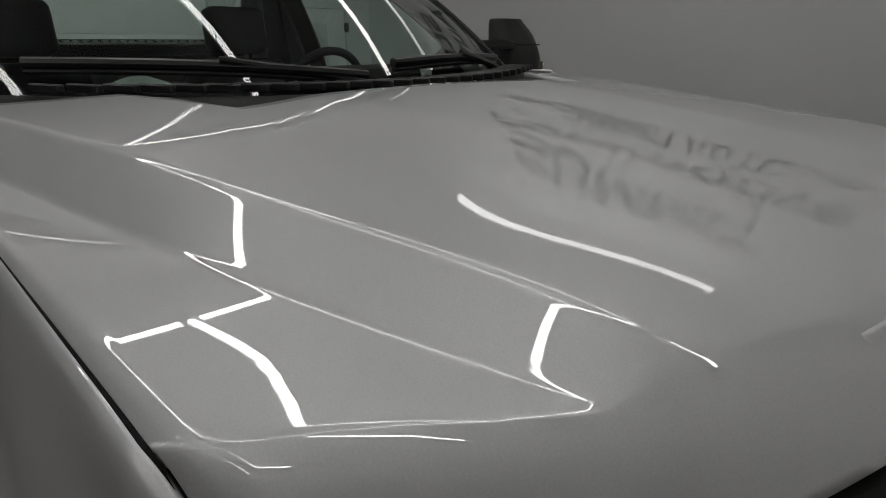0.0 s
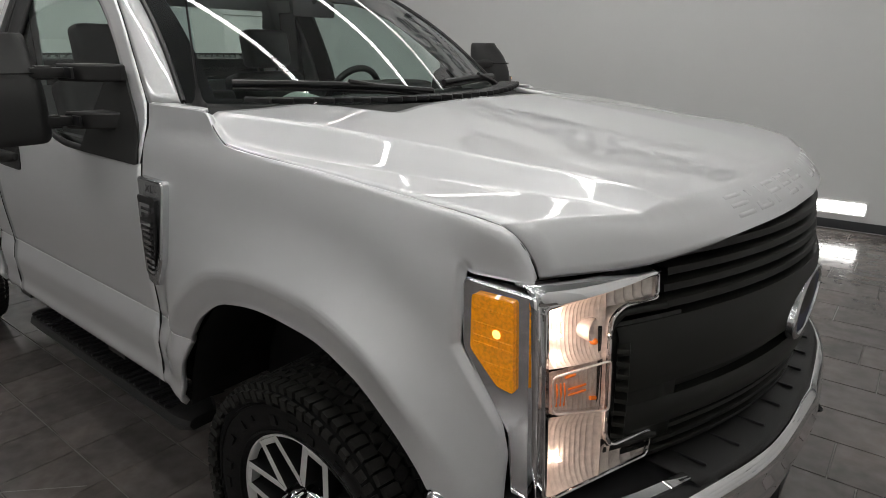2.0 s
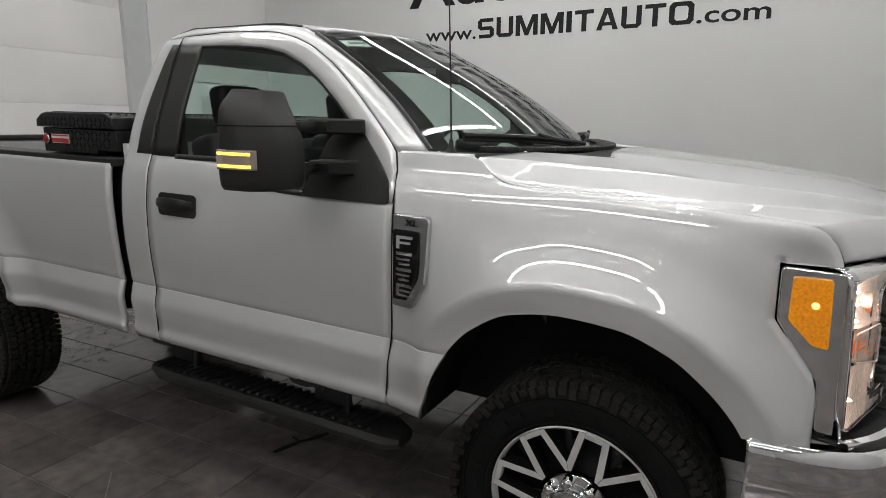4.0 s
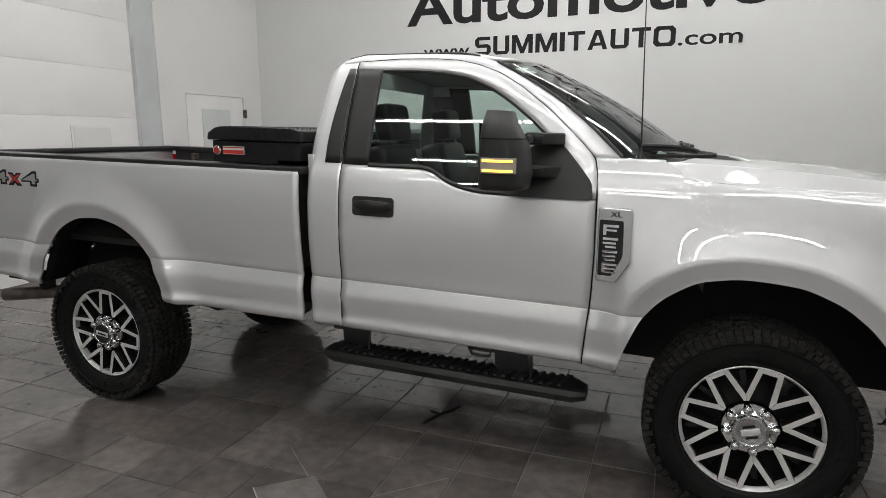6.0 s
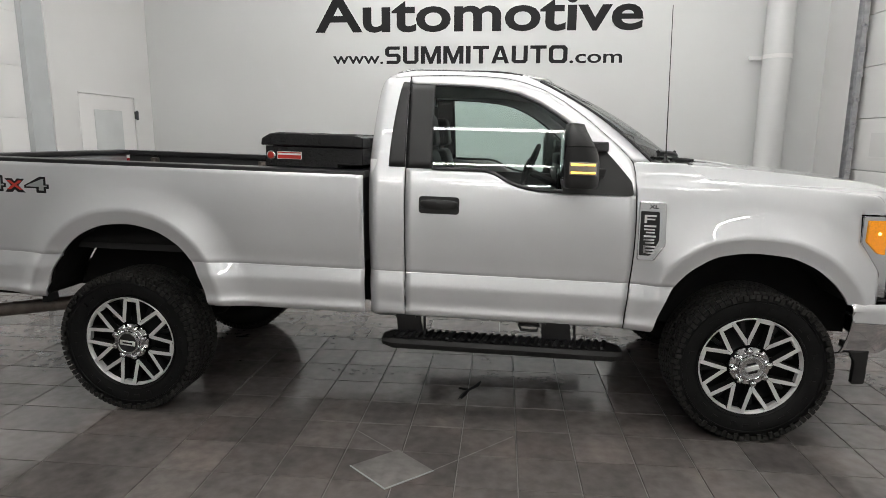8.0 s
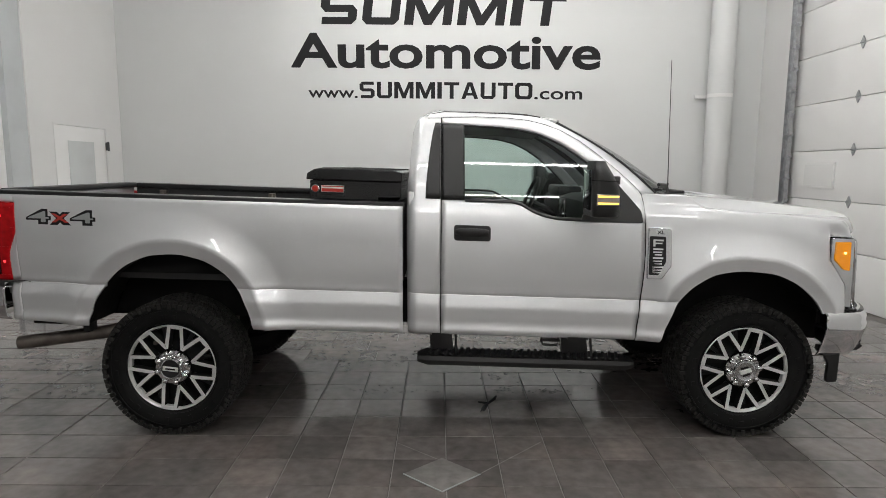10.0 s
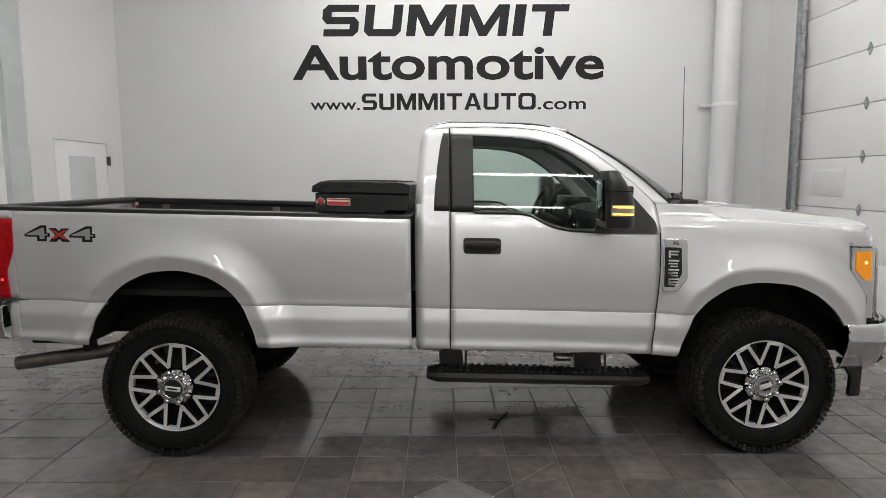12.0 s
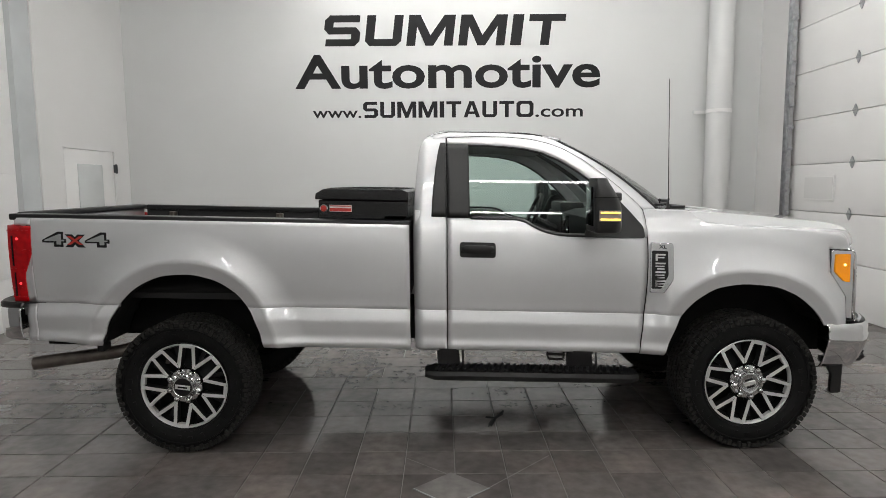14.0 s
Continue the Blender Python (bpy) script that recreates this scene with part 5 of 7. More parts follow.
    for i in range(45):
        y = 0.760 + 0.107 * i / 44
        rows.append([lamp_pt(y, box_low(y) + (box_top(y) - box_low(y)) * j / 6, 0.016 + 0.0024 * abs(math.sin(i * math.pi / 4)), s) for j in range(7)])
    bm = grid_bm(rows)
    face_along(bm, (1, 0, 0))
    bpart("signal_reflector", bm, M_REFLECTOR, h, smooth=30)
    bm = bmesh.new()
    for k in range(4):
        y = 0.859 - 0.0065 * k
        add_tube(bm, [lamp_pt(y, 1.104, 0.010, s), lamp_pt(y, 1.128, 0.008, s), lamp_pt(y, 1.150, 0.010, s)], 0.0017, 6)
    for z in (1.122, 1.134):
        add_tube(bm, [lamp_pt(0.830, z, 0.012, s), lamp_pt(0.812, z + 0.002, 0.011, s), lamp_pt(0.796, z + 0.003, 0.012, s)], 0.0022, 6)
    add_tube(bm, [lamp_pt(0.836, 1.160, 0.012, s), lamp_pt(0.818, 1.163, 0.012, s)], 0.0035, 6)
    add_tube(bm, [lamp_pt(0.786, 1.105, 0.012, s), lamp_pt(0.774, 1.102, 0.012, s)], 0.004, 6)
    bpart("turn_signal", bm, M_ORANGE, h, "orange light guides behind clear plastic")
    bm = bmesh.new()
    loop = [lamp_pt(y, z, -0.004, s) for y, z in round_poly([(0.760, box_low(0.760)), (0.868, 1.096), (0.868, 1.172), (0.760, box_top(0.760))], 0.01, 3)]
    add_tube(bm, loop + [loop[0]], 0.0024, 6, caps=False)
    bpart("signal_rim", bm, M_REFLECTOR, h)
    bm = grid_bm([[lamp_pt(y, zf(y), d, s) for y in (0.758, 0.79, 0.83, 0.870)] for zf, d in ((box_low, 0.02), (box_low, -0.006), (lambda y: 0.5 * (box_low(y) + box_top(y)), -0.009), (box_top, -0.006), (box_top, 0.02))])
    face_along(bm, (1, 0, 0))
    ts = bpart("turn_lens", bm, M_LENS, h, "clear turn signal cover", smooth=50)
    ts.visible_shadow = False
    bm = bmesh.new()
    for z0, z1, y0, y1 in ((level(1.279), lens_top, 0.634, 0.757), (lens_low, lens_top, 0.757, 0.874), (lens_low, level(0.988), 0.634, 0.757)):
        add_grid(bm, [[lamp_pt(y, z0(y) + (z1(y) - z0(y)) * j / 5, -0.0015, s) for j in range(6)] for y in [y0 + (y1 - y0) * i / 8 for i in range(9)]])
    bmesh.ops.remove_doubles(bm, verts=bm.verts[:], dist=0.001)
    face_along(bm, (1, 0, 0))
    ln = bpart("lens", bm, M_LENS, h, "clear plastic lens", smooth=60)
    ln.visible_shadow = False
    # chrome return on the flank with the amber marker
    def flank(x, z, off):
        t = smooth01((x - 2.30) / 0.15)
        y = 0.904 - 0.004 * t - 0.004 * smooth01((0.98 - z) / 0.1) - off
        return (x, s * y, z)
    side = round_poly([(2.302, 1.330), (2.452, 1.326), (2.458, 1.10), (2.466, 0.895), (2.414, 0.897), (2.408, 1.035), (2.302, 1.188)], 0.014, 3)
    bm = bmesh.new()
    add_prism(bm, side, lambda a, b, d: flank(a, b, 0.004 + d), 0.03)
    bmesh.ops.recalc_face_normals(bm, faces=bm.faces[:])
    bpart("side_bezel", bm, M_CHROME, h, "chrome side bezel", bevel=0.004)
    # rounded chrome corner between flank and front, closed over at the top
    rows = []
    for z, back in ((0.893, 0.0), (1.0, 0.0), (1.1, 0.0), (1.2, 0.0), (1.30, 0.0), (1.320, 0.003), (1.331, 0.012), (1.336, 0.03)):
        rows.append([flank(2.446 + 0.012 * (1.324 - z) / 0.43 - back, z, 0.0005 + back), (2.470 + SX(z) - back, s * (0.897 - back), z), lamp_pt(0.886, z, back - 0.004, s), lamp_pt(0.871, z, back, s)])
    bm = grid_bm(rows)
    bmesh.ops.recalc_face_normals(bm, faces=bm.faces[:])
    face_along(bm, (1, s, 0.3))
    bpart("corner_bezel", bm, M_CHROME, h, "chrome corner", smooth=60, solid=0.004)
    # broad chrome brow over the lens, narrowing towards the grille
    rows = []
    for i in range(15):
        y = 0.886 - 0.256 * i / 14
        low, high = lens_top(y), 1.338 + 0.006 * i / 14
        rows.append([lamp_pt(y, low + (high - low) * a, d, s) for a, d in ((0.0, 0.002), (0.12, -0.003), (0.45, 0.0), (0.8, 0.010), (1.0, 0.024), (1.05, 0.045))])
    bm = grid_bm(rows)
    face_along(bm, (1, 0, 0.4))
    bpart("top_bezel", bm, M_CHROME, h, "chrome upper edge", smooth=60, solid=0.004)
    amber = [(2.330, 1.307), (2.418, 1.310), (2.424, 1.130), (2.388, 1.134), (2.328, 1.195)]
    bm = bmesh.new()
    add_prism(bm, round_poly(amber, 0.008, 3), lambda a, b, d: flank(a, b, -0.006 + d), 0.012)
    bmesh.ops.recalc_face_normals(bm, faces=bm.faces[:])
    bpart("amber_marker", bm, M_AMBER, h, "orange side marker lens, lit")
    for z in (1.158, 1.176, 1.212, 1.226, 1.252, 1.282):
        x0 = 2.335 + max(0.0, 1.199 - z) * 0.984
        bm = bmesh.new()
        add_prism(bm, [(x0, z - 0.002), (2.4165, z - 0.002), (2.4165, z + 0.002), (x0, z + 0.002)], lambda a, b, d: flank(a, b, -0.0075 + d), 0.003)
        bmesh.ops.recalc_face_normals(bm, faces=bm.faces[:])
        bpart("amber_ridge", bm, M_AMBER, h)
    bm = bmesh.new()
    add_lathe(bm, [(0.0, 0.003), (0.005, 0.002), (0.009, 0.0), (0.005, -0.002), (0.0, -0.003)], "Y", 14, flank(2.385, 1.240, -0.007))
    bpart("marker_bulb", bm, M_AMBERGLOW, h, "glowing amber bulb")
    bm = grid_bm([[lamp_pt(y, z, 0.09, s) for y in (0.62, 0.75, 0.865)] for z in (0.87, 1.1, 1.325)])
    bpart("lamp_back", bm, M_DARK, h)


for s in (-1, 1):
    headlamp(s)

# ---- grille ----
X_G = lambda y: 2.772 - 0.13 * abs(y) ** 1.6 - 0.26 * y * y


def g_pt(y, z, d=0.0):
    lean = pchip([0.84, 0.95, 1.1, 1.25, 1.36], [-0.025, -0.004, 0.0, -0.006, -0.02])
    return (X_G(y) + lean(z) - d, y, z)


grille = node("grille", "large black plastic grille with horizontal bars")
n = 36
ys = [-0.60 + 1.2 * i / n for i in range(n + 1)]
YW = [-0.775 + 1.55 * i / n for i in range(n + 1)]
bpart("grille_back", grid_bm([[g_pt(y, z, 0.09 + 0.05 * (abs(y) > 0.6)) for y in YW] for z in (0.86, 1.0, 1.2, 1.385)]), M_DARK, grille, solid=0.01)


def g_bar(z, h, d, y0=-0.6, y1=0.6, deep=0.05, tilt=0.0, nm="grille_bar", material=None):
    ysb = [y0 + (y1 - y0) * i / 30 for i in range(31)]
    rows = [[g_pt(y, z + a + tilt * abs(y), d + b) for y in ysb] for a, b in ((-h, deep), (-h, 0.006), (-h * 0.7, 0.0), (h * 0.7, 0.0), (h, 0.006), (h, deep))]
    bm = grid_bm(rows)
    bmesh.ops.recalc_face_normals(bm, faces=bm.faces[:])
    return bpart(nm, bm, material or M_GRILLE, grille, smooth=40)


for z, h, w in ((1.362, 0.011, 0.60), (1.328, 0.010, 0.615), (1.296, 0.010, 0.625), (1.262, 0.010, 0.70)):
    g_bar(z, h, 0.012, -w, w)
# one broad panel, a slot below it and a narrower lower panel
g_bar(1.166, 0.072, 0.0, -0.735, 0.735, 0.06, nm="grille_panel")
g_bar(1.078, 0.022, 0.03, -0.72, 0.72, 0.05, nm="grille_panel")
g_bar(1.026, 0.032, 0.004, -0.735, 0.735, 0.06, nm="grille_panel")
for z in (0.975, 0.945, 0.915):
    g_bar(z, 0.008, 0.016, -0.70, 0.70, 0.05)
for s in (-1, 1):
    bm = bmesh.new()
    loop = [(0.62, 1.262), (0.715, 1.264), (0.740, 1.245), (0.746, 1.215), (0.746, 1.01), (0.732, 0.986), (0.62, 0.972)]
    add_tube(bm, [g_pt(s * a, b, 0.012) for a, b in loop], 0.008, 8)
    bpart("grille_frame", bm, M_GRILLE, grille, smooth=50)
    bm = grid_bm([[g_pt(s * y, z, 0.010) for y in (0.585, 0.63, 0.68, 0.73, 0.766)] for z in (0.962, 1.03, 1.10, 1.17, 1.246)])
    bmesh.ops.recalc_face_normals(bm, faces=bm.faces[:])
    bpart("grille_surround", bm, M_GRILLE, grille, smooth=50, solid=0.006)
    for k in range(8):
        z = 1.20 - 0.026 * k
        bm = box_bm((-0.012, -0.024, -0.005), (0.012, 0.024, 0.005), 0.002, Matrix.Translation(g_pt(s * 0.725, z, 0.0)) @ pose(0, 0, 0, 0, 0, s * -22))
        bpart("vent_rung", bm, M_GRILLE, grille)
# oval emblem, left plain
bm = bmesh.new()
rows = []
for r, d in ((1.0, 0.004), (1.0, -0.012), (0.96, -0.016), (0.86, -0.016), (0.84, -0.010)):
    rows.append([(X_G(0) - 0.018 - d, 0.200 * r * math.cos(2 * math.pi * k / 40), 1.118 + 0.085 * r * math.sin(2 * math.pi * k / 40)) for k in range(40)])
add_grid(bm, rows, close_v=True)
for v in bm.verts:
    v.co.z -= RAKE * v.co.x
part("emblem_ring", bm, M_SATINCH, grille, "chrome oval ring", smooth=50)
bm = bmesh.new()
bm.faces.new([bm.verts.new((X_G(0) - 0.007, 0.170 * math.cos(2 * math.pi * k / 40), 1.118 + 0.072 * math.sin(2 * math.pi * k / 40) - RAKE * 2.7)) for k in range(40)])
part("emblem_field", bm, M_BLUE, grille, "plain dark blue oval field")

# raised name across the nose, as plain bars
def nose_pt(y, q):
    """A place on the sloping nose, q from its lower edge (0) to its upper edge (1)."""
    xb = X_BRK(abs(y))
    zb = dome_z(xb, y)
    xn = X_N(abs(y))
    t = 1 - q
    cx, cz = xb + (xn - xb) * 0.62, zb - (zb - Z_N(abs(y))) * 0.30
    return Vector(((1 - t) ** 2 * xb + 2 * t * (1 - t) * cx + t * t * xn, y, (1 - t) ** 2 * zb + 2 * t * (1 - t) * cz + t * t * Z_N(abs(y))))


def nose_bar(y0, y1, q0, q1):
    bm = bmesh.new()
    rows = []
    k = max(2, int(abs(y1 - y0) / 0.03) + 1)
    for q, lift in ((q0, -0.0006), (q0 + 0.03, 0.0018), (q1 - 0.03, 0.0018), (q1, -0.0006)):
        ends = [y0] + [y0 + 0.003 + (y1 - y0 - 0.006) * i / k for i in range(k + 1)] + [y1]
        rows.append([tuple(nose_pt(y, q) + Vector((0.6, 0, 0.8)) * (lift if 0 < i < len(ends) - 1 else -0.0006)) for i, y in enumerate(ends)])
    add_grid(bm, rows)
    bmesh.ops.recalc_face_normals(bm, faces=bm.faces[:])
    bpart("raised_bar", bm, M_PAINT, hood, "raised silver bar of an embossed name", smooth=60)


x = -0.44
for wdt, kind in ((0.075, "s"), (0.075, "u"), (0.075, "p"), (0.07, "e"), (0.075, "p"), (0.06, ""), (0.08, "u"), (0.08, "u"), (0.07, "t"), (0.075, "y")):
    if kind in ("s", "e"):
        for q in (0.22, 0.44, 0.66):
            nose_bar(x, x + wdt, q, q + 0.11)
        if kind == "e":
            nose_bar(x, x + 0.02, 0.22, 0.77)
    elif kind == "u":
        nose_bar(x, x + 0.02, 0.22, 0.77)
        nose_bar(x + wdt - 0.02, x + wdt, 0.22, 0.77)
        nose_bar(x, x + wdt, 0.22, 0.33)
    elif kind == "p":
        nose_bar(x, x + 0.02, 0.22, 0.77)
        nose_bar(x, x + wdt, 0.66, 0.77)
        nose_bar(x, x + wdt, 0.44, 0.55)
    elif kind:
        nose_bar(x, x + wdt, 0.66, 0.77)
        nose_bar(x + wdt / 2 - 0.01, x + wdt / 2 + 0.01, 0.22, 0.7)
    x += wdt + 0.022

# ---- front bumper ----
BUMP = pchip([0.0, 0.3, 0.6, 0.78, 0.87, 0.925, 0.955, 0.968], [2.825, 2.80, 2.715, 2.635, 2.567, 2.49, 2.39, 2.265])
bumper = node("front_bumper", "chrome front bumper with black step pad and tow hooks")
sec = [(-0.05, 0.870), (-0.012, 0.872), (0.0, 0.862), (0.006, 0.835), (0.002, 0.812), (0.010, 0.792), (0.004, 0.745), (-0.014, 0.685), (-0.038, 0.625), (-0.062, 0.59), (-0.09, 0.578)]
ysb = [0.968 * math.sin(math.pi / 2 * k / 30) for k in range(-30, 31)]
rows = []
for d, z in sec:
    row = []
    for y in ysb:
        a = abs(y)
        e = 0.002
        dx, dy = BUMP(max(a - e, 0)) - BUMP(min(a + e, 0.968)), 2 * e
        nx, ny = 1.0, dx / dy * (1 if y > 0 else -1)
        L = math.hypot(nx, ny)
        row.append((BUMP(a) + d * nx / L, y + d * ny / L * (1 if a > 0.01 else 0), z - 0.005 * a + (0.02 * smooth01((0.45 - a) / 0.2) if z < 0.66 else 0)))
    rows.append(row)
bm = grid_bm(rows)
bmesh.ops.recalc_face_normals(bm, faces=bm.faces[:])
bpart("bumper_shell", bm, M_CHROME, bumper, "polished chrome bumper shell", smooth=40, solid=0.006, solid_off=0)
ysb = [-0.60 + 1.2 * k / 30 for k in range(31)]
bm = grid_bm([[(BUMP(abs(y)) - d, y, z) for y in ysb] for d, z in ((0.016, 0.874), (0.03, 0.885), (0.13, 0.895), (0.15, 0.88))])
bmesh.ops.recalc_face_normals(bm, faces=bm.faces[:])
bpart("step_pad", bm, M_BLACKPL, bumper, "black ribbed step pad", smooth=40, solid=0.01)
for k in range(10):
    y = -0.54 + 0.12 * k
    bpart("step_rib", box_bm((BUMP(abs(y)) - 0.125, y - 0.003, 0.888), (BUMP(abs(y)) - 0.045, y + 0.003, 0.8945), 0.001), M_SATINBLK, bumper)
bm = grid_bm([[(BUMP(abs(y)) - d, y, z) for y in [-0.7 + 1.4 * k / 20 for k in range(21)]] for d, z in ((0.06, 0.60), (0.065, 0.57), (0.10, 0.55), (0.20, 0.55))])
bmesh.ops.recalc_face_normals(bm, faces=bm.faces[:])
bpart("air_dam", bm, M_BLACKPL, bumper, "black lower air dam", solid=0.01)
bpart("filler", grid_bm([[(2.30, y, 0.885), (2.44 + 0.2 * (1 - abs(y) / 0.9), y, 0.888)] for y in [-0.90 + 1.8 * k / 12 for k in range(13)]]), M_DARK, bumper, solid=0.01)
for s in (-1, 1):
    bm = grid_bm([[(x0 + (x1 - x0) * k / 3, s * y, 0.895 - 0.02 * k / 3) for k in range(4)] for y, x0, x1 in ((0.55, 2.52, 2.72), (0.65, 2.50, 2.685), (0.75, 2.45, 2.64), (0.83, 2.40, 2.59), (0.89, 2.36, 2.53))])
    bmesh.ops.recalc_face_normals(bm, faces=bm.faces[:])
    bpart("valance", bm, M_SATINBLK, bumper, "black filler under the headlamp", solid=0.012)
    bm = bmesh.new()
    rows = [[(BUMP(y) - 0.035 - dx, s * y, z) for y in (0.60, 0.66, 0.72, 0.78, 0.83, 0.87, 0.90)] for dx, z in ((0.0, 0.872), (0.002, 0.888), (0.022, 0.894), (0.03, 0.882))]
    add_grid(bm, rows)
    bmesh.ops.recalc_face_normals(bm, faces=bm.faces[:])
    bpart("upper_strip", bm, M_CHROME, bumper, "chrome strip above the bumper", smooth=50, solid=0.004)
    bm = bmesh.new()
    pts = [(2.60, s * 0.52, 0.60), (2.74, s * 0.52, 0.605), (2.80, s * 0.52, 0.585), (2.81, s * 0.52, 0.555), (2.78, s * 0.52, 0.53), (2.70, s * 0.52, 0.54)]
    add_tube(bm, pts, 0.016, 10)
    bpart("tow_hook", bm, M_SATINBLK, bumper, "black steel tow hook")
    # black deflector ahead of the tyre
    bm = bmesh.new()
    add_prism(bm, round_poly([(2.27, 0.65), (2.415, 0.64), (2.41, 0.412), (2.345, 0.405), (2.35, 0.53), (2.32, 0.58), (2.27, 0.612)], 0.012, 3), lambda a, b, d, s=s: (a, s * (0.90 - d), b), 0.03)
    bmesh.ops.recalc_face_normals(bm, faces=bm.faces[:])
    bpart("deflector", bm, M_BLACKPL, bumper, "black plastic deflector")
# plate mount with unreadable print
bm = box_bm((2.745, -0.16, 0.60), (2.80, 0.16, 0.75), 0.006)
bpart("plate_mount", bm, M_SATINBLK, bumper, "black plate holder with pale print bars")
bm = bmesh.new()
for k, (a, b) in enumerate(((-0.12, -0.02), (0.0, 0.11))):
    add_box(bm, (2.799, a, 0.655), (2.803, b, 0.695), 0.0)
bpart("print_bar", bm, M_WHITE, bumper)

# ---- mirrors ----
for s in (-1, 1):
    out_x, out_y = (0.0, 0.0) if s < 0 else (0.06, 0.18)
    mr = node("tow_mirror", "large black telescopic tow mirror with amber signal")
    mr.location = (out_x, out_y, 0)
    secs = []
    for k in range(17):
        v = 0.5 - 0.5 * math.cos(math.pi * k / 16)
        z = 1.438 + 0.312 * v
        f = 1 - 0.10 * abs(2 * v - 1) ** 14
        top = smooth01((v - 0.72) / 0.28)
        lean = smooth01((v - 0.35) / 0.65)
        x0, x1 = 0.715 + 0.018 * lean, 0.893 - 0.07 * lean ** 1.3 - 0.02 * (1 - f)
        yi, yo = 1.02, 1.285 - 0.05 * top ** 1.6
        ring = round_poly([(x0, yi), (x0, yo), (x1 - 0.045, yo - 0.015), (x1, yo - 0.085), (x1 - 0.005, yi + 0.03), (x1 - 0.05, yi)], 0.035 * f, 3)
        cx, cy = (x0 + x1) / 2, (yi + yo) / 2
        secs.append([(cx + (a - cx) * f, s * (cy + (b - cy) * f), z) for a, b in ring])
    bm = bmesh.new()
    vs = add_grid(bm, secs, close_v=True)
    bm.faces.new(vs[0])
    bm.faces.new(vs[-1])
    bmesh.ops.recalc_face_normals(bm, faces=bm.faces[:])
    bpart("mirror_shell", bm, M_BLACKPL, mr, smooth=40, bevel=0.006)
    bm = box_bm((0.7125, s * 1.06, 1.475), (0.7155, s * 1.24, 1.70), 0.001)
    bpart("mirror_glass", bm, mat("mirror_silver", (0.10, 0.105, 0.11), 0.04, metal=1.0), mr, "mirror glass")
    bm = bmesh.new()
    loop = round_poly([(0.716, 1.02), (0.716, 1.287), (0.848, 1.272), (0.895, 1.20), (0.890, 1.05), (0.845, 1.018)], 0.03, 3)
    add_tube(bm, [(0.716 + (a - 0.716) * 0.88 + 0.006, s * b, 1.640) for a, b in loop + loop[:1]], 0.0025, 6)
    bpart("mirror_seam", bm, M_DARK, mr)
    bm = bmesh.new()
    rows = [[(x, s * y, z) for x, y in ((0.735, 1.288), (0.78, 1.287), (0.825, 1.282), (0.850, 1.272), (0.868, 1.255))] for z in (1.506, 1.511, 1.562, 1.567)]
    add_grid(bm, rows)
    bmesh.ops.recalc_face_normals(bm, faces=bm.faces[:])
    bpart("signal_lens", bm, mat("signal_clear", (0.30, 0.27, 0.25), 0.15, coat=1.0), mr, "clear signal lens", solid=0.006, solid_off=0)
    for z in (1.517, 1.555):
        bm = bmesh.new()
        add_tube(bm, [(x, s * (y + 0.003), z) for x, y in ((0.742, 1.288), (0.78, 1.287), (0.83, 1.281), (0.858, 1.27))], 0.0048, 8)
        bpart("signal_strip", bm, M_AMBERSTRIP, mr, "glowing amber strip")
    for z in (1.640, 1.498):
        bm = bmesh.new()
        add_box(bm, (0.825, s * (0.955 - out_y), z - 0.015), (0.872, s * 1.06, z + 0.015), 0.007)
        add_box(bm, (0.83, s * (1.0 - out_y), z - 0.020), (0.868, s * 1.045, z + 0.020), 0.006)
        bpart("mirror_arm", bm, M_BLACKPL, mr, smooth=30)
        # bracket on the door, deeper towards the sail
        bm = bmesh.new()
        ring = ((0.835, 0.975, 0.021), (0.845, 0.985, 0.021), (0.935, 0.925, 0.026), (0.985, 0.86, 0.032), (0.985, 0.84, 0.032), (0.845, 0.86, 0.021))
        add_prism(bm, [(a - out_x, b - out_y) for a, b, h in ring], lambda a, b, d, z=z: (a, s * b, z - 0.026 + d), 0.052)
        bmesh.ops.recalc_face_normals(bm, faces=bm.faces[:])
        br = bpart("mirror_bracket", bm, M_BLACKPL, mr, smooth=30, bevel=0.007)
        bm = box_bm((0.86 - out_x, s * (0.972 - out_y), z - 0.016), (0.915 - out_x, s * (0.962 - out_y), z + 0.016), 0.003, None)
        bpart("bracket_inset", bm, M_SATINBLK, mr)

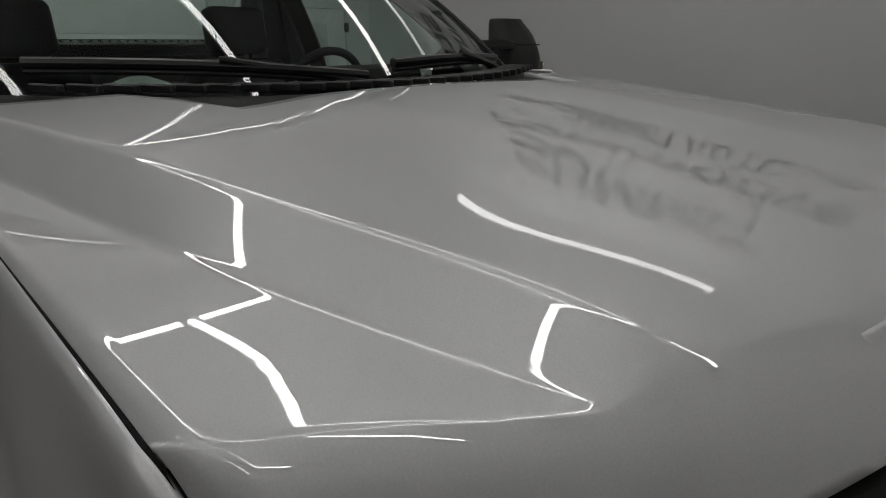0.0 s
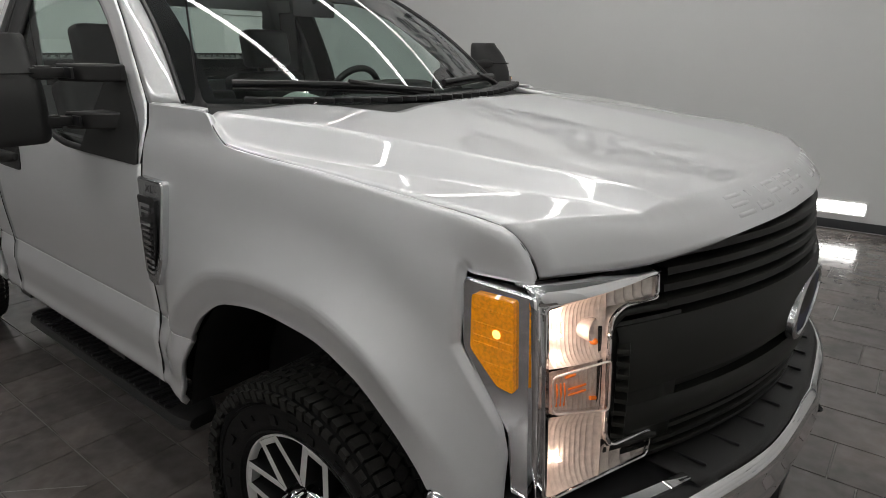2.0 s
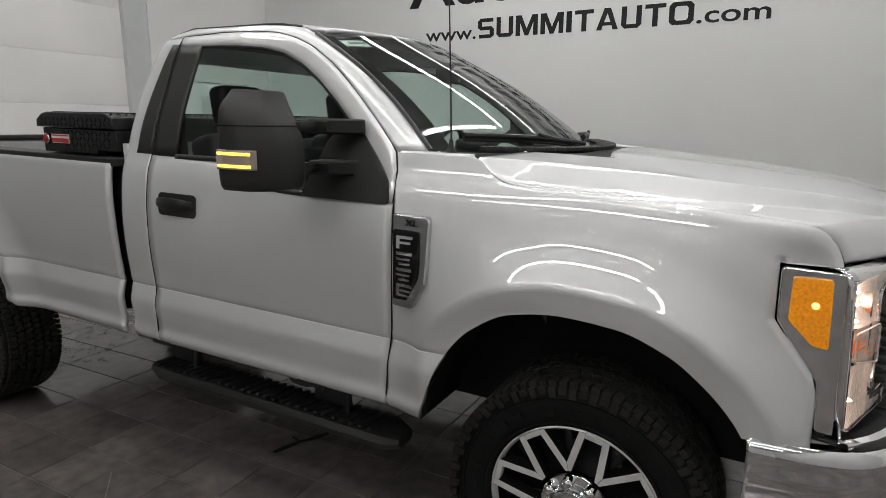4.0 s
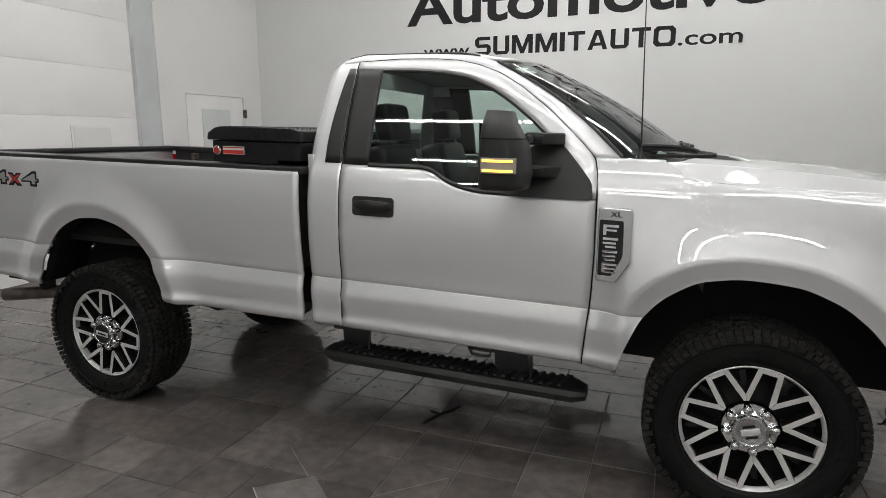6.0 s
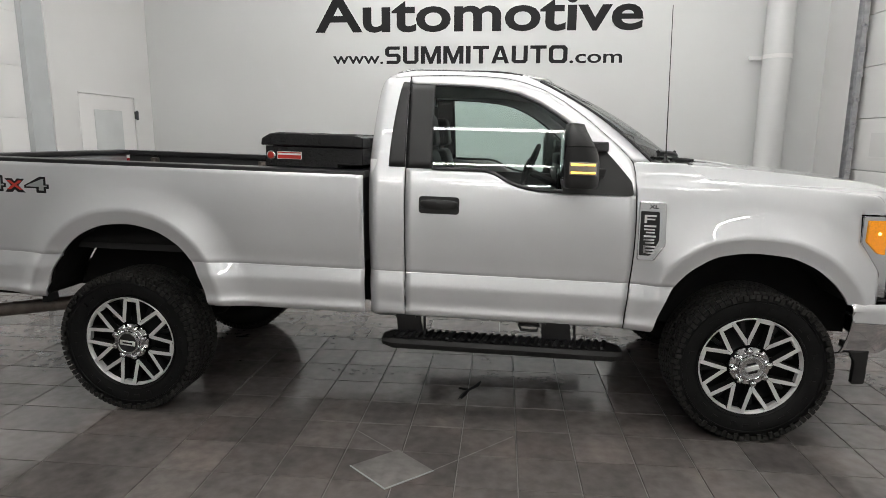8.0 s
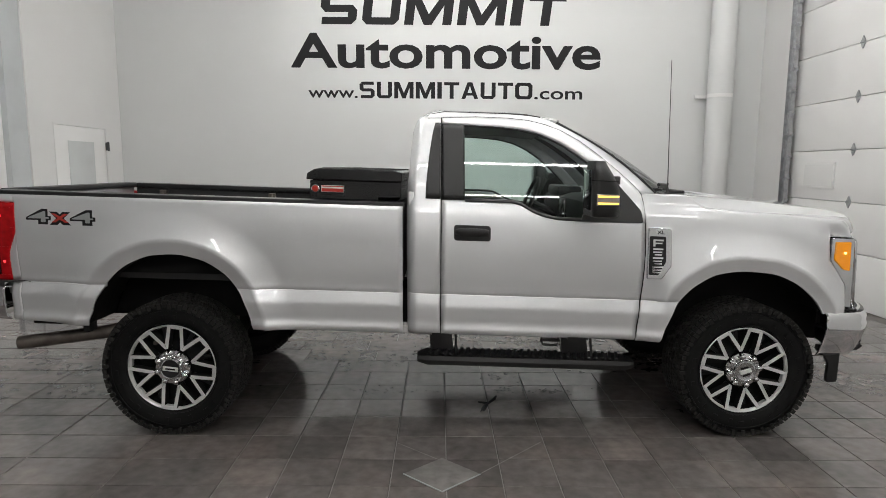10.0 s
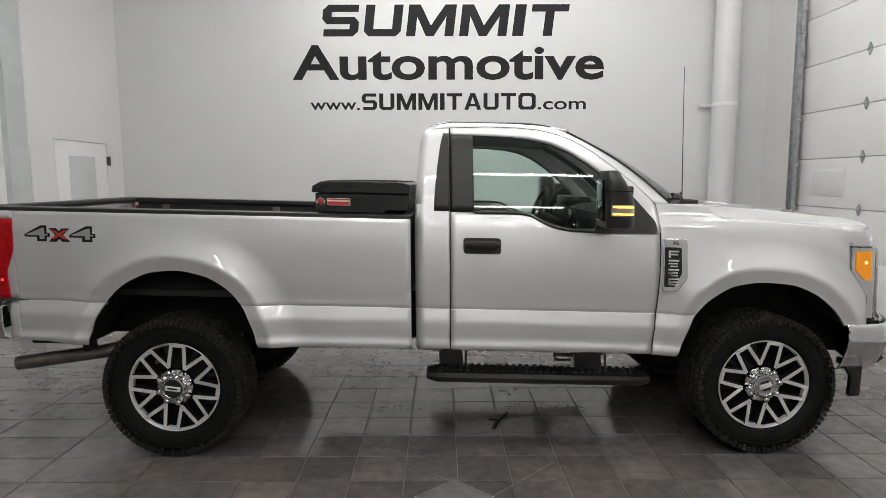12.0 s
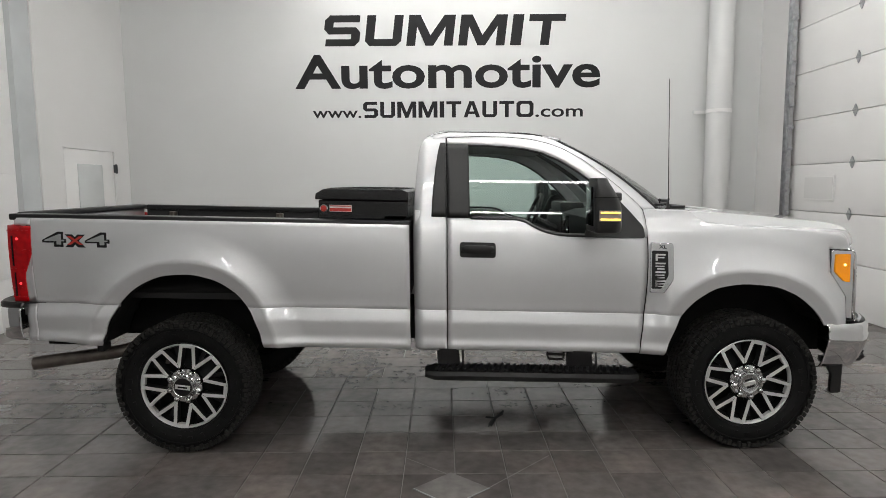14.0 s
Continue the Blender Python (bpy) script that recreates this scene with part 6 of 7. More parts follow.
# ---- handles, badges, trim ----
for s in (-1, 1):
    y = 0.915
    bm = bmesh.new()
    add_prism(bm, round_poly([(-0.038, 1.245), (0.187, 1.245), (0.187, 1.340), (-0.038, 1.340)], 0.022, 4), lambda a, b, d: on_side(a, b, s, 0.004 - d), 0.02)
    bmesh.ops.recalc_face_normals(bm, faces=bm.faces[:])
    hb = bpart("door_handle", bm, M_BLACKPL, label="black plastic door handle")
    bm = bmesh.new()
    secs = []
    for k in range(15):
        t = k / 14
        xx = -0.028 + 0.205 * t
        out = 0.012 + 0.030 * math.sin(math.pi * t) ** 0.6
        hh = 0.014 + 0.014 * math.sin(math.pi * t) ** 0.5
        yb = W_DOOR(1.30)
        secs.append([(xx, s * (yb + out + 0.011 * math.cos(a)), 1.300 + hh * math.sin(a)) for a in [2 * math.pi * j / 10 for j in range(10)]])
    vs = add_grid(bm, secs, close_v=True)
    bm.faces.new(vs[0])
    bm.faces.new(vs[-1])
    bmesh.ops.recalc_face_normals(bm, faces=bm.faces[:])
    bpart("grip", bm, M_BLACKPL, hb, smooth=50)
    # fender badge with unlettered bars
    fl = lambda a, b, d, s=s: (a, s * (w_fender(a, b) + 0.022 - d), b)
    out = round_poly([(1.150, 1.362), (1.284, 1.360), (1.292, 1.345), (1.290, 1.135), (1.235, 1.048), (1.150, 1.046)], 0.010, 3)
    bm = bmesh.new()
    add_prism(bm, out, fl, 0.03)
    bmesh.ops.recalc_face_normals(bm, faces=bm.faces[:])
    bd = bpart("fender_badge", bm, M_SATINCH, label="chrome vent badge with a black inset and silver bars", bevel=0.005)
    inset = round_poly([(1.158, 1.312), (1.255, 1.310), (1.256, 1.16), (1.215, 1.075), (1.158, 1.073)], 0.008, 3)
    bm = bmesh.new()
    add_prism(bm, inset, lambda a, b, d: fl(a, b, d - 0.003), 0.006)
    bmesh.ops.recalc_face_normals(bm, faces=bm.faces[:])
    bpart("badge_inset", bm, M_GLOSSBLK, bd, "gloss black inset")
    for k in range(4):
        bm = bmesh.new()
        zt = 1.293 - 0.054 * k
        for j, (a, b, c, d2) in enumerate(((1.175, zt - 0.010, 1.237, zt), (1.175, zt - 0.027, 1.230, zt - 0.019), (1.175, zt - 0.043, 1.188, zt), (1.185, zt - 0.043, 1.230, zt - 0.035))):
            if (k == 0 and j == 3) or (k in (1, 2) and j == 2):
                continue
            add_prism(bm, [(a, b), (c, b), (c, d2), (a, d2)], lambda p, q, d, j=j: fl(p, q, d - 0.008 - 0.0003 * j), 0.006)
        bmesh.ops.recalc_face_normals(bm, faces=bm.faces[:])
        bpart("badge_bar", bm, M_CHROME, bd, "plain chrome bars")
    if s < 0:
        text_part("XL", 1.20, 1.248, 1.326, 0.02, parent=bd, material=M_GLOSSBLK, bold=0.02,
                  fn=lambda a, b: (a, -(w_fender(a, b) + 0.0236), b - RAKE * a), name="trim_letters")

# bed decal
dec = node("bed_decal", "grey and red 4x4 decal with black outline on the bed side")
for body, x0, x1, m in (("4", -2.615, -2.49, M_GREYVINYL), ("x", -2.475, -2.37, M_REDPAINT), ("4", -2.352, -2.222, M_GREYVINYL)):
    for bold, off, mm in ((0.07, 0.0012, M_LETTER), (0.005, 0.0022, m)):
        g = 0.012 if bold > 0.05 else 0.0
        text_part(body, x0 - g, x1 + g, 1.280 - g * 0.6, (0.064 if body == "4" else 0.080) + g * 1.2, parent=dec, material=mm, bold=bold,
                  fn=lambda a, b, off=off: (a, -(w_bed(a, b) + off), b - RAKE * a), name="decal_figure")

# ---- running boards ----
for s in (-1, 1):
    rb = node("running_board", "black drop-down running board with a ribbed tread")
    bm = bmesh.new()
    o = [(0.74, 0.500), (0.755, 0.512), (0.86, 0.512), (0.895, 0.500), (0.905, 0.475), (0.885, 0.440), (0.77, 0.440), (0.74, 0.46)]
    secs = []
    for x, k in ((-0.264, 0.62), (-0.258, 0.68), (-0.20, 1.0), (1.06, 1.0), (1.115, 0.68), (1.121, 0.62)):
        secs.append([(x, s * (0.825 + (a - 0.825) * k), 0.477 + (b - 0.477) * k) for a, b in o])
    vs = add_grid(bm, secs, close_v=True)
    bm.faces.new(vs[0])
    bm.faces.new(vs[-1])
    bmesh.ops.recalc_face_normals(bm, faces=bm.faces[:])
    bpart("board", bm, M_BLACKPL, rb, smooth=30)
    for k in range(28):
        x = -0.17 + 0.044 * k
        bm = box_bm((-0.011, -0.075, -0.004), (0.011, 0.075, 0.010), 0.004, pose(x, s * 0.822, 0.513, 0, 0, s * 14), 1)
        bpart("tread_rib", bm, M_SATINBLK, rb)
    for x0, x1 in ((-0.19, -0.03), (0.66, 0.84)):
        bm = bmesh.new()
        add_prism(bm, [(x0, 0.68), (x1 - 0.02, 0.68), (x1, 0.505), (x0 + 0.01, 0.505)], lambda a, b, d: (a, s * (0.80 - d), b), 0.03)
        add_box(bm, (x0 + 0.02, s * 0.70, 0.64), (x1 - 0.03, s * 0.92, 0.67))
        add_tube(bm, [(x1 + 0.01, s * 0.80, 0.68), (x1 + 0.015, s * 0.83, 0.51)], 0.008, 8)
        bmesh.ops.recalc_face_normals(bm, faces=bm.faces[:])
        bpart("board_bracket", bm, M_SATINBLK, rb)

# small step hook under the sill
bm = bmesh.new()
add_tube(bm, [(0.545, -0.80, 0.655), (0.535, -0.80, 0.60), (0.548, -0.80, 0.572), (0.60, -0.80, 0.567), (0.640, -0.80, 0.572), (0.648, -0.80, 0.60), (0.640, -0.80, 0.655)], 0.009, 8)
add_box(bm, (0.53, -0.815, 0.595), (0.655, -0.785, 0.61), 0.003)
bpart("sill_hook", bm, M_SATINBLK, label="black bracket under the sill")

# ---- wipers, antenna ----
wip = node("wiper", "black windshield wiper")
for u0, u1, pu, v0, v1 in ((-0.86, -0.08, 0.10, 0.07, 0.03), (0.05, 0.80, 0.84, 0.075, 0.05)):
    bm = bmesh.new()
    blade = [shield(u0 + (u1 - u0) * k / 12, v0 + (v1 - v0) * k / 12 + 0.02 * math.sin(math.pi * k / 12), 0.028) for k in range(13)]
    add_tube(bm, blade, 0.011, 8)
    add_tube(bm, [(p[0], p[1], p[2] - 0.016) for p in blade], 0.006, 6)
    bpart("wiper_blade", bm, M_SATINBLK, wip)
    bm = bmesh.new()
    a = shield(pu, -0.05, 0.012)
    b = shield((u0 + u1) / 2, (v0 + v1) / 2 + 0.02, 0.042)
    mid = tuple((p + q) / 2 + (0.008 if i == 2 else 0) for i, (p, q) in enumerate(zip(a, b)))
    add_tube(bm, [a, mid, b], [0.016, 0.012, 0.008], 8)
    add_lathe(bm, [(0.022, 0.0), (0.022, 0.02), (0.015, 0.03), (0.0, 0.032)], "Z", 16, (a[0], a[1], a[2] - 0.02))
    bpart("wiper_arm", bm, M_SATINBLK, wip)
bm = bmesh.new()
add_tube(bm, [(1.302, -0.80, 1.55), (1.292, -0.80, 2.0), (1.284, -0.80, 2.38)], [0.0035, 0.0025, 0.002], 8)
ant = bpart("antenna", bm, M_SATINBLK, label="thin black whip antenna")
bm = bmesh.new()
add_lathe(bm, [(0.024, 0.0), (0.02, 0.02), (0.009, 0.035), (0.007, 0.06)], "Z", 16, (1.30, -0.80, 1.548))
bpart("antenna_base", bm, M_BLACKPL, ant)

# ---- tail lamps and rear bumper ----
for s in (-1, 1):
    prof = pchip([0.92, 1.0, 1.08, 1.14, 1.235, 1.39], [-2.752, -2.752, -2.75, -2.728, -2.698, -2.698])
    rows = []
    for k in range(17):
        z = 0.915 + 0.476 * k / 16
        xf = prof(z)
        rows.append([(xf + 0.004, s * (w_bed(xf, z) - 0.012), z), (xf, s * (w_bed(xf, z) + 0.006), z), (-2.79, s * (w_bed(-2.79, z) + 0.008), z), (-2.845, s * (w_bed(-2.8, z) - 0.006), z), (-2.872, s * (w_bed(-2.8, z) - 0.05), z), (-2.872, s * 0.79, z)])
    bm = grid_bm(rows)
    bmesh.ops.recalc_face_normals(bm, faces=bm.faces[:])
    tl = bpart("tail_lamp", bm, M_RED, label="red plastic tail lamp, lit", smooth=40, solid=0.02, solid_off=-1)
    bm = bmesh.new()
    for z in (1.31, 1.03) if s < 0 else ():
        add_lathe(bm, [(0.0, 0.003), (0.006, 0.002), (0.009, 0.0), (0.0, -0.003)], "Y", 12, (-2.78, s * (w_bed(-2.78, z) + 0.010), z))
    if s < 0:
        bpart("tail_bulb", bm, M_REDGLOW, tl, "glowing red bulb")
    for z0, z1 in ((0.95, 1.10), (1.14, 1.33)):
        yy = s * (w_bed(-2.81, (z0 + z1) / 2) + 0.0075)
        bpart("lamp_insert", box_bm((-2.815, yy - 0.002, z0), (-2.806, yy + 0.002, z1), 0.0), M_GLOSSBLK, tl, "dark strip inside the lens")
    for z in (1.36, 1.24, 1.12, 1.0, 0.945):
        yy = s * (w_bed(-2.78, z) + 0.0065)
        bpart("lens_rib", box_bm((-2.84, yy - 0.002, z - 0.002), (prof(z) - 0.006, yy + 0.002, z + 0.002), 0.0), M_RED, tl)
rbm = node("rear_bumper", "chrome rear step bumper with black pads")
RB = pchip([0.0, 0.6, 0.8, 0.9, 0.938, 0.945], [-3.02, -3.005, -2.985, -2.94, -2.86, -2.79])
ysb = [0.945 * math.sin(math.pi / 2 * k / 28) for k in range(-28, 29)]
bm = grid_bm([[(RB(abs(y)) + d, y * (1 - d * 0.3), z) for y in ysb] for d, z in ((0.04, 0.876), (0.006, 0.872), (0.0, 0.86), (0.0, 0.77), (0.006, 0.69), (0.03, 0.672))])
bmesh.ops.recalc_face_normals(bm, faces=bm.faces[:])
bpart("bumper_shell", bm, M_CHROME, rbm, smooth=40, solid=0.006, solid_off=0)
bm = grid_bm([[(RB(abs(y)) + d, y * (1 - d * 0.3), z) for y in ysb] for d, z in ((-0.002, 0.874), (0.0, 0.902), (0.012, 0.912), (0.14, 0.912), (0.15, 0.89))])
bmesh.ops.recalc_face_normals(bm, faces=bm.faces[:])
bpart("step_pad", bm, M_BLACKPL, rbm, "black step pad", solid=0.008)
for s in (-1, 1):
    bm = box_bm((-2.74, s * 0.80, 0.655), (-2.30, s * 0.90, 0.69), 0.008)
    add_box(bm, (-2.66, s * 0.78, 0.635), (-2.45, s * 0.90, 0.66), 0.01)
    add_box(bm, (-2.335, s * 0.84, 0.60), (-2.295, s * 0.93, 0.70), 0.006)
    bpart("lower_trim", bm, M_DARK, label="black lower bed trim")

# ---- cabin ----
def soft_box(lo, hi, r, m=None, seg=4):
    return box_bm(lo, hi, r, m, seg)


for y, wd in ((-0.43, 0.24), (0.43, 0.24)):
    st = node("seat", "dark grey vinyl bucket seat")
    bpart("cushion", soft_box((0.0, y - wd, 1.0), (0.52, y + wd, 1.16), 0.05), M_SEAT, st, smooth=60)
    bpart("backrest", soft_box((-0.10, y - wd + 0.01, 0.0), (0.07, y + wd - 0.01, 0.53), 0.06, pose(0.06, 0, 1.06, 0, -14)), M_SEAT, st, smooth=60)
    bpart("headrest", soft_box((-0.06, y - 0.135, 0.0), (0.055, y + 0.135, 0.20), 0.045, pose(-0.03, 0, 1.60, 0, -8)), M_SEAT, st, smooth=60)
    bm = bmesh.new()
    for d in (-0.06, 0.06):
        add_tube(bm, [(-0.045, y + d, 1.50), (-0.04, y + d, 1.66)], 0.007, 8)
    bpart("headrest_post", bm, M_STEEL, st)
mid = bpart("centre_seat", soft_box((-0.09, -0.18, 0.0), (0.06, 0.18, 0.44), 0.04, pose(0.06, 0, 1.06, 0, -14)), M_SEAT, label="dark folding centre seat back", smooth=60)
# dashboard
prof = [(1.32, 1.10), (1.30, 1.50), (1.10, 1.535), (0.92, 1.525), (0.82, 1.49), (0.80, 1.42), (0.84, 1.30), (0.88, 1.08)]
bm = grid_bm([[(x, y, z) for x, z in prof] for y in [-0.80 + 1.6 * k / 16 for k in range(17)]])
bmesh.ops.recalc_face_normals(bm, faces=bm.faces[:])
dash = bpart("dashboard", bm, M_CABIN, label="dark grey dashboard", smooth=40, solid=0.01)
bm = box_bm((0.80, 0.20, 1.49), (1.0, 0.62, 1.575), 0.03)
bpart("gauge_hood", bm, M_CABIN, dash, smooth=40)
bpart("screen", box_bm((0.795, -0.12, 1.34), (0.81, 0.12, 1.48), 0.006), M_GLOSSBLK, dash)
bm = bmesh.new()
add_lathe(bm, [(0.175 + 0.016 * math.cos(a), 0.016 * math.sin(a)) for a in [2 * math.pi * k / 10 for k in range(11)]], "X", 36)
add_lathe(bm, [(0.07, -0.02), (0.06, -0.035), (0.0, -0.04)], "X", 20)
for a in (0, 180, 270):
    c, s_ = math.cos(radians(a)), math.sin(radians(a))
    add_tube(bm, [(-0.02, 0.05 * c, 0.05 * s_), (0, 0.17 * c, 0.17 * s_)], 0.014, 8)
bmesh.ops.transform(bm, matrix=pose(0.62, 0.44, 1.46, 0, 22), verts=bm.verts[:])
sw = bpart("steering_wheel", bm, M_CABIN, label="black three-spoke steering wheel", smooth=50)
bm = bmesh.new()
add_tube(bm, [(0.62, 0.42, 1.43), (0.85, 0.42, 1.33)], 0.03, 10)
bpart("column", bm, M_CABIN, sw)
bm = grid_bm([[(-0.24 + 0.9 * i / 8, -0.66 + 1.32 * j / 10, 2.0 - 0.03 * (2 * j / 10 - 1) ** 2 - 0.02 * smooth01((i / 8 - 0.7) / 0.3)) for j in range(11)] for i in range(9)])
bpart("headliner", bm, M_HEADLINER, label="pale grey cloth headliner", solid=0.006)
for s in (-1, 1):
    bm = box_bm((-0.10, s * 0.80, 0.75), (1.05, s * 0.83, 1.40), 0.01)
    bpart("door_card", bm, M_CABIN, label="dark grey inner door card")
    bm = box_bm((-0.25, s * 0.70, 1.1), (-0.10, s * 0.80, 1.90), 0.02, None)
    for v in bm.verts:
        v.co.y = s * min(abs(v.co.y), W_GREEN(max(v.co.z, 1.49)) - 0.03)
    bpart("pillar_cover", bm, M_CABIN, label="dark pillar cover")
bm = box_bm((0.86, -0.11, 1.835), (0.885, 0.11, 1.90), 0.012)
add_tube(bm, [(0.88, 0, 1.89), (0.905, 0, 1.925)], 0.010, 8)
bpart("rear_view_mirror", bm, M_CABIN, label="black interior mirror")
# stickers inside the glass
bm = grid_bm([[shield(-0.90 + 0.17 * i / 3, 0.875 + 0.065 * j / 2, -0.006) for j in range(3)] for i in range(4)])
stk = bpart("windshield_sticker", bm, M_PAPER, label="pale green paper sticker with a pen-written line of bars")
bm = bmesh.new()
for k in range(5):
    add_grid(bm, [[shield(-0.865 + 0.026 * k + 0.014 * i, 0.895 + 0.022 * j, -0.0035) for j in range(2)] for i in range(2)])
bpart("print_bar", bm, M_LETTER, stk)
bm = grid_bm([[shield(-0.70 + 0.13 * i / 8, 0.055 + 0.03 * math.sin(math.pi * i / 8) * j, -0.006) for j in range(2)] for i in range(9)])
bpart("dome_sticker", bm, M_PAPER, label="small pale half-round sticker low on the windshield")

# ---- tool box across the bed ----
tb = thing("tool_box", "black diamond-plate saddle tool box across the truck bed, closed", "tool box", at=(-0.64, 0, 1.486))


def tpart(name, bm, material, parent=None, label="", smooth=30, **kw):
    return part(name, bm, material, parent or tb, label, smooth, **kw)


M_PLATE = mat("plate_black", (0.010, 0.010, 0.011), 0.22, vary=0.1, bump=0.9, bump_scale=85)
X0, X1 = -0.285, 0.275
bm = bmesh.new()
add_prism(bm, [(X0, 0.0), (X1 - 0.14, 0.0), (X1 - 0.14, 0.02), (X1, 0.02), (X1, 0.115), (X0, 0.115)], lambda a, b, d: (a, -0.865 + d, b), 1.73)
add_box(bm, (X0 + 0.03, -0.76, -0.32), (X1 - 0.03, 0.76, 0.0))
bmesh.ops.recalc_face_normals(bm, faces=bm.faces[:])
body = tpart("box_body", bm, M_PLATE, bevel=0.004)
bm = bmesh.new()
add_prism(bm, [(X0 - 0.02, 0.118), (X1 + 0.005, 0.118), (X1 + 0.005, 0.172), (X1 - 0.05, 0.190), (X0 + 0.07, 0.190), (X0 + 0.03, 0.182), (X0 - 0.015, 0.155)], lambda a, b, d: (a, -0.885 + d, b), 1.77)
bmesh.ops.recalc_face_normals(bm, faces=bm.faces[:])
lid = tpart("lid", bm, M_PLATE, label="black diamond-plate lid", bevel=0.006)
bm = bmesh.new()
rng = random.Random(2)
for i in range(12):
    for j in range(4):
        a, b = X0 + 0.17 + 0.03 * i, 0.012 + 0.028 * j
        if a > X1 - 0.03 or (a > X1 - 0.15 and b < 0.035):
            continue
        add_box(bm, (-0.011, -0.0025, -0.003), (0.011, 0.0, 0.003), 0.0, Matrix.Translation((a, -0.865, b)) @ pose(0, 0, 0, 0, 45 if (i + j) % 2 else -45))
tagged(tpart("raised_tread", bm, M_PLATE, body), kind="stuff")
bm = bmesh.new()
for i in range(17):
    for j in range(44):
        add_box(bm, (-0.011, -0.003, 0.0), (0.011, 0.003, 0.0025), 0.0, Matrix.Translation((X0 + 0.08 + 0.027 * i, -0.85 + 0.039 * j, 0.19)) @ pose(0, 0, 0, 0, 0, 45 if (i + j) % 2 else -45))
for i in range(16):
    for j in range(2):
        add_box(bm, (-0.010, -0.0025, -0.003), (0.010, 0.0, 0.003), 0.0, Matrix.Translation((X0 + 0.03 + 0.032 * i, -0.885, 0.133 + 0.024 * j)) @ pose(0, 0, 0, 0, 45 if (i + j) % 2 else -45))
tagged(tpart("lid_raised_tread", bm, M_PLATE, lid), kind="stuff")
bm = bmesh.new()
add_lathe(bm, [(0.026, 0.0), (0.026, -0.008), (0.020, -0.012), (0.017, -0.010)], "Y", 24, (X0 + 0.035, -0.865, 0.062))
tpart("lock", bm, M_CHROME, body, "chrome lock ring with a red button")
bm = bmesh.new()
add_lathe(bm, [(0.018, -0.008), (0.016, -0.016), (0.0, -0.017)], "Y", 20, (X0 + 0.035, -0.865, 0.062))
tpart("button", bm, M_REDPAINT, body, "red push button")
bm = box_bm((X0 + 0.07, -0.869, 0.043), (X0 + 0.21, -0.8655, 0.085), 0.002)
tpart("name_plate", bm, M_WHITE, body, "red and white name plate with plain bars")
bm = box_bm((X0 + 0.073, -0.871, 0.046), (X0 + 0.207, -0.8692, 0.066), 0.0)
add_box(bm, (X0 + 0.073, -0.871, 0.076), (X0 + 0.207, -0.8692, 0.082), 0.0)
tpart("name_bar", bm, M_REDPAINT, body)
tb.rotation_euler = (0, math.atan(RAKE), 0)

# ---- floor: slate-look tiles ----
floor = tagged(finish(box_bm((XL - WT, YF - WT, -0.12), (XR + WT, YB + WT, -0.006)), "floor", M_GROUT, 0),
               "dark slate-look tiled showroom floor, slightly glossy", "floor", kind="structure")
G = 0.005
T = 0.305


def tile_mesh(lx, ly):
    b = bmesh.new()
    h, c = 0.0, 0.0025
    lo = [(-lx / 2, -ly / 2), (lx / 2, -ly / 2), (lx / 2, ly / 2), (-lx / 2, ly / 2)]
    a = [b.verts.new((x, y, -0.006)) for x, y in lo]
    t = [b.verts.new((x - math.copysign(c, x), y - math.copysign(c, y), 0.0)) for x, y in lo]
    b.faces.new(t)
    for i in range(4):
        b.faces.new((a[i], a[(i + 1) % 4], t[(i + 1) % 4], t[i]))
    me = bpy.data.meshes.new("tile")
    b.to_mesh(me)
    b.free()
    me.materials.append(M_TILE)
    return me


LONG, SQUARE = tile_mesh(2 * T - G, T - G), tile_mesh(T - G, T - G)
Y0F, X0F = 0.26, -0.69
spots = []
rows_n = range(int((YF - Y0F) / T), int((YB - Y0F) / T) + 1)
SQX0, SQX1, SQY1 = X0F - 2 * T, X0F + 12 * T, Y0F
for r in rows_n:
    yc = Y0F + (r + 0.5) * T
    if yc - T / 2 < YF or yc + T / 2 > YB:
        continue
    square = Y0F - 11 * T < yc < SQY1
    shift = (0.0, 0.305, 0.2, 0.46)[r % 4]
    if square:
        spots += [(SQX0 + (i + 0.5) * T, yc, False) for i in range(int(round((SQX1 - SQX0) / T)))]
        x = SQX0 - T
        while x - T > XL:
            spots.append((x, yc, True))
            x -= 2 * T
        x = SQX1 + T
        while x + T < XR + 0.3:
            spots.append((x, yc, True))
            x += 2 * T
    else:
        x = X0F - 7 * 2 * T + shift
        while x + T < XR + 0.3:
            spots.append((x, yc, True))
            x += 2 * T
near = sorted(spots, key=lambda p: math.hypot(p[0] + 0.3, p[1] + 1.2))
MED = (0.11 - 0.215, -1.445)
for i, (x, y, lg) in enumerate(near[:290]):
    ob = new("tile", LONG if lg else SQUARE)
    ob.location = (x, y, 0)
    ob.parent = floor
verts, faces = [], []
for x, y, lg in near[290:]:
    lx, ly, c = ((2 * T - G) / 2 if lg else (T - G) / 2), (T - G) / 2, 0.0025
    k = len(verts)
    verts += [(x - lx, y - ly, -0.006), (x + lx, y - ly, -0.006), (x + lx, y + ly, -0.006), (x - lx, y + ly, -0.006),
              (x - lx + c, y - ly + c, 0), (x + lx - c, y - ly + c, 0), (x + lx - c, y + ly - c, 0), (x - lx + c, y + ly - c, 0)]
    faces += [(k + 4, k + 5, k + 6, k + 7)] + [(k + i, k + (i + 1) % 4, k + 4 + (i + 1) % 4, k + 4 + i) for i in range(4)]
me = bpy.data.meshes.new("far_tiles")
me.from_pydata(verts, [], faces)
me.materials.append(M_TILE)
ft = new("far_tiles", me)
ft.parent = floor
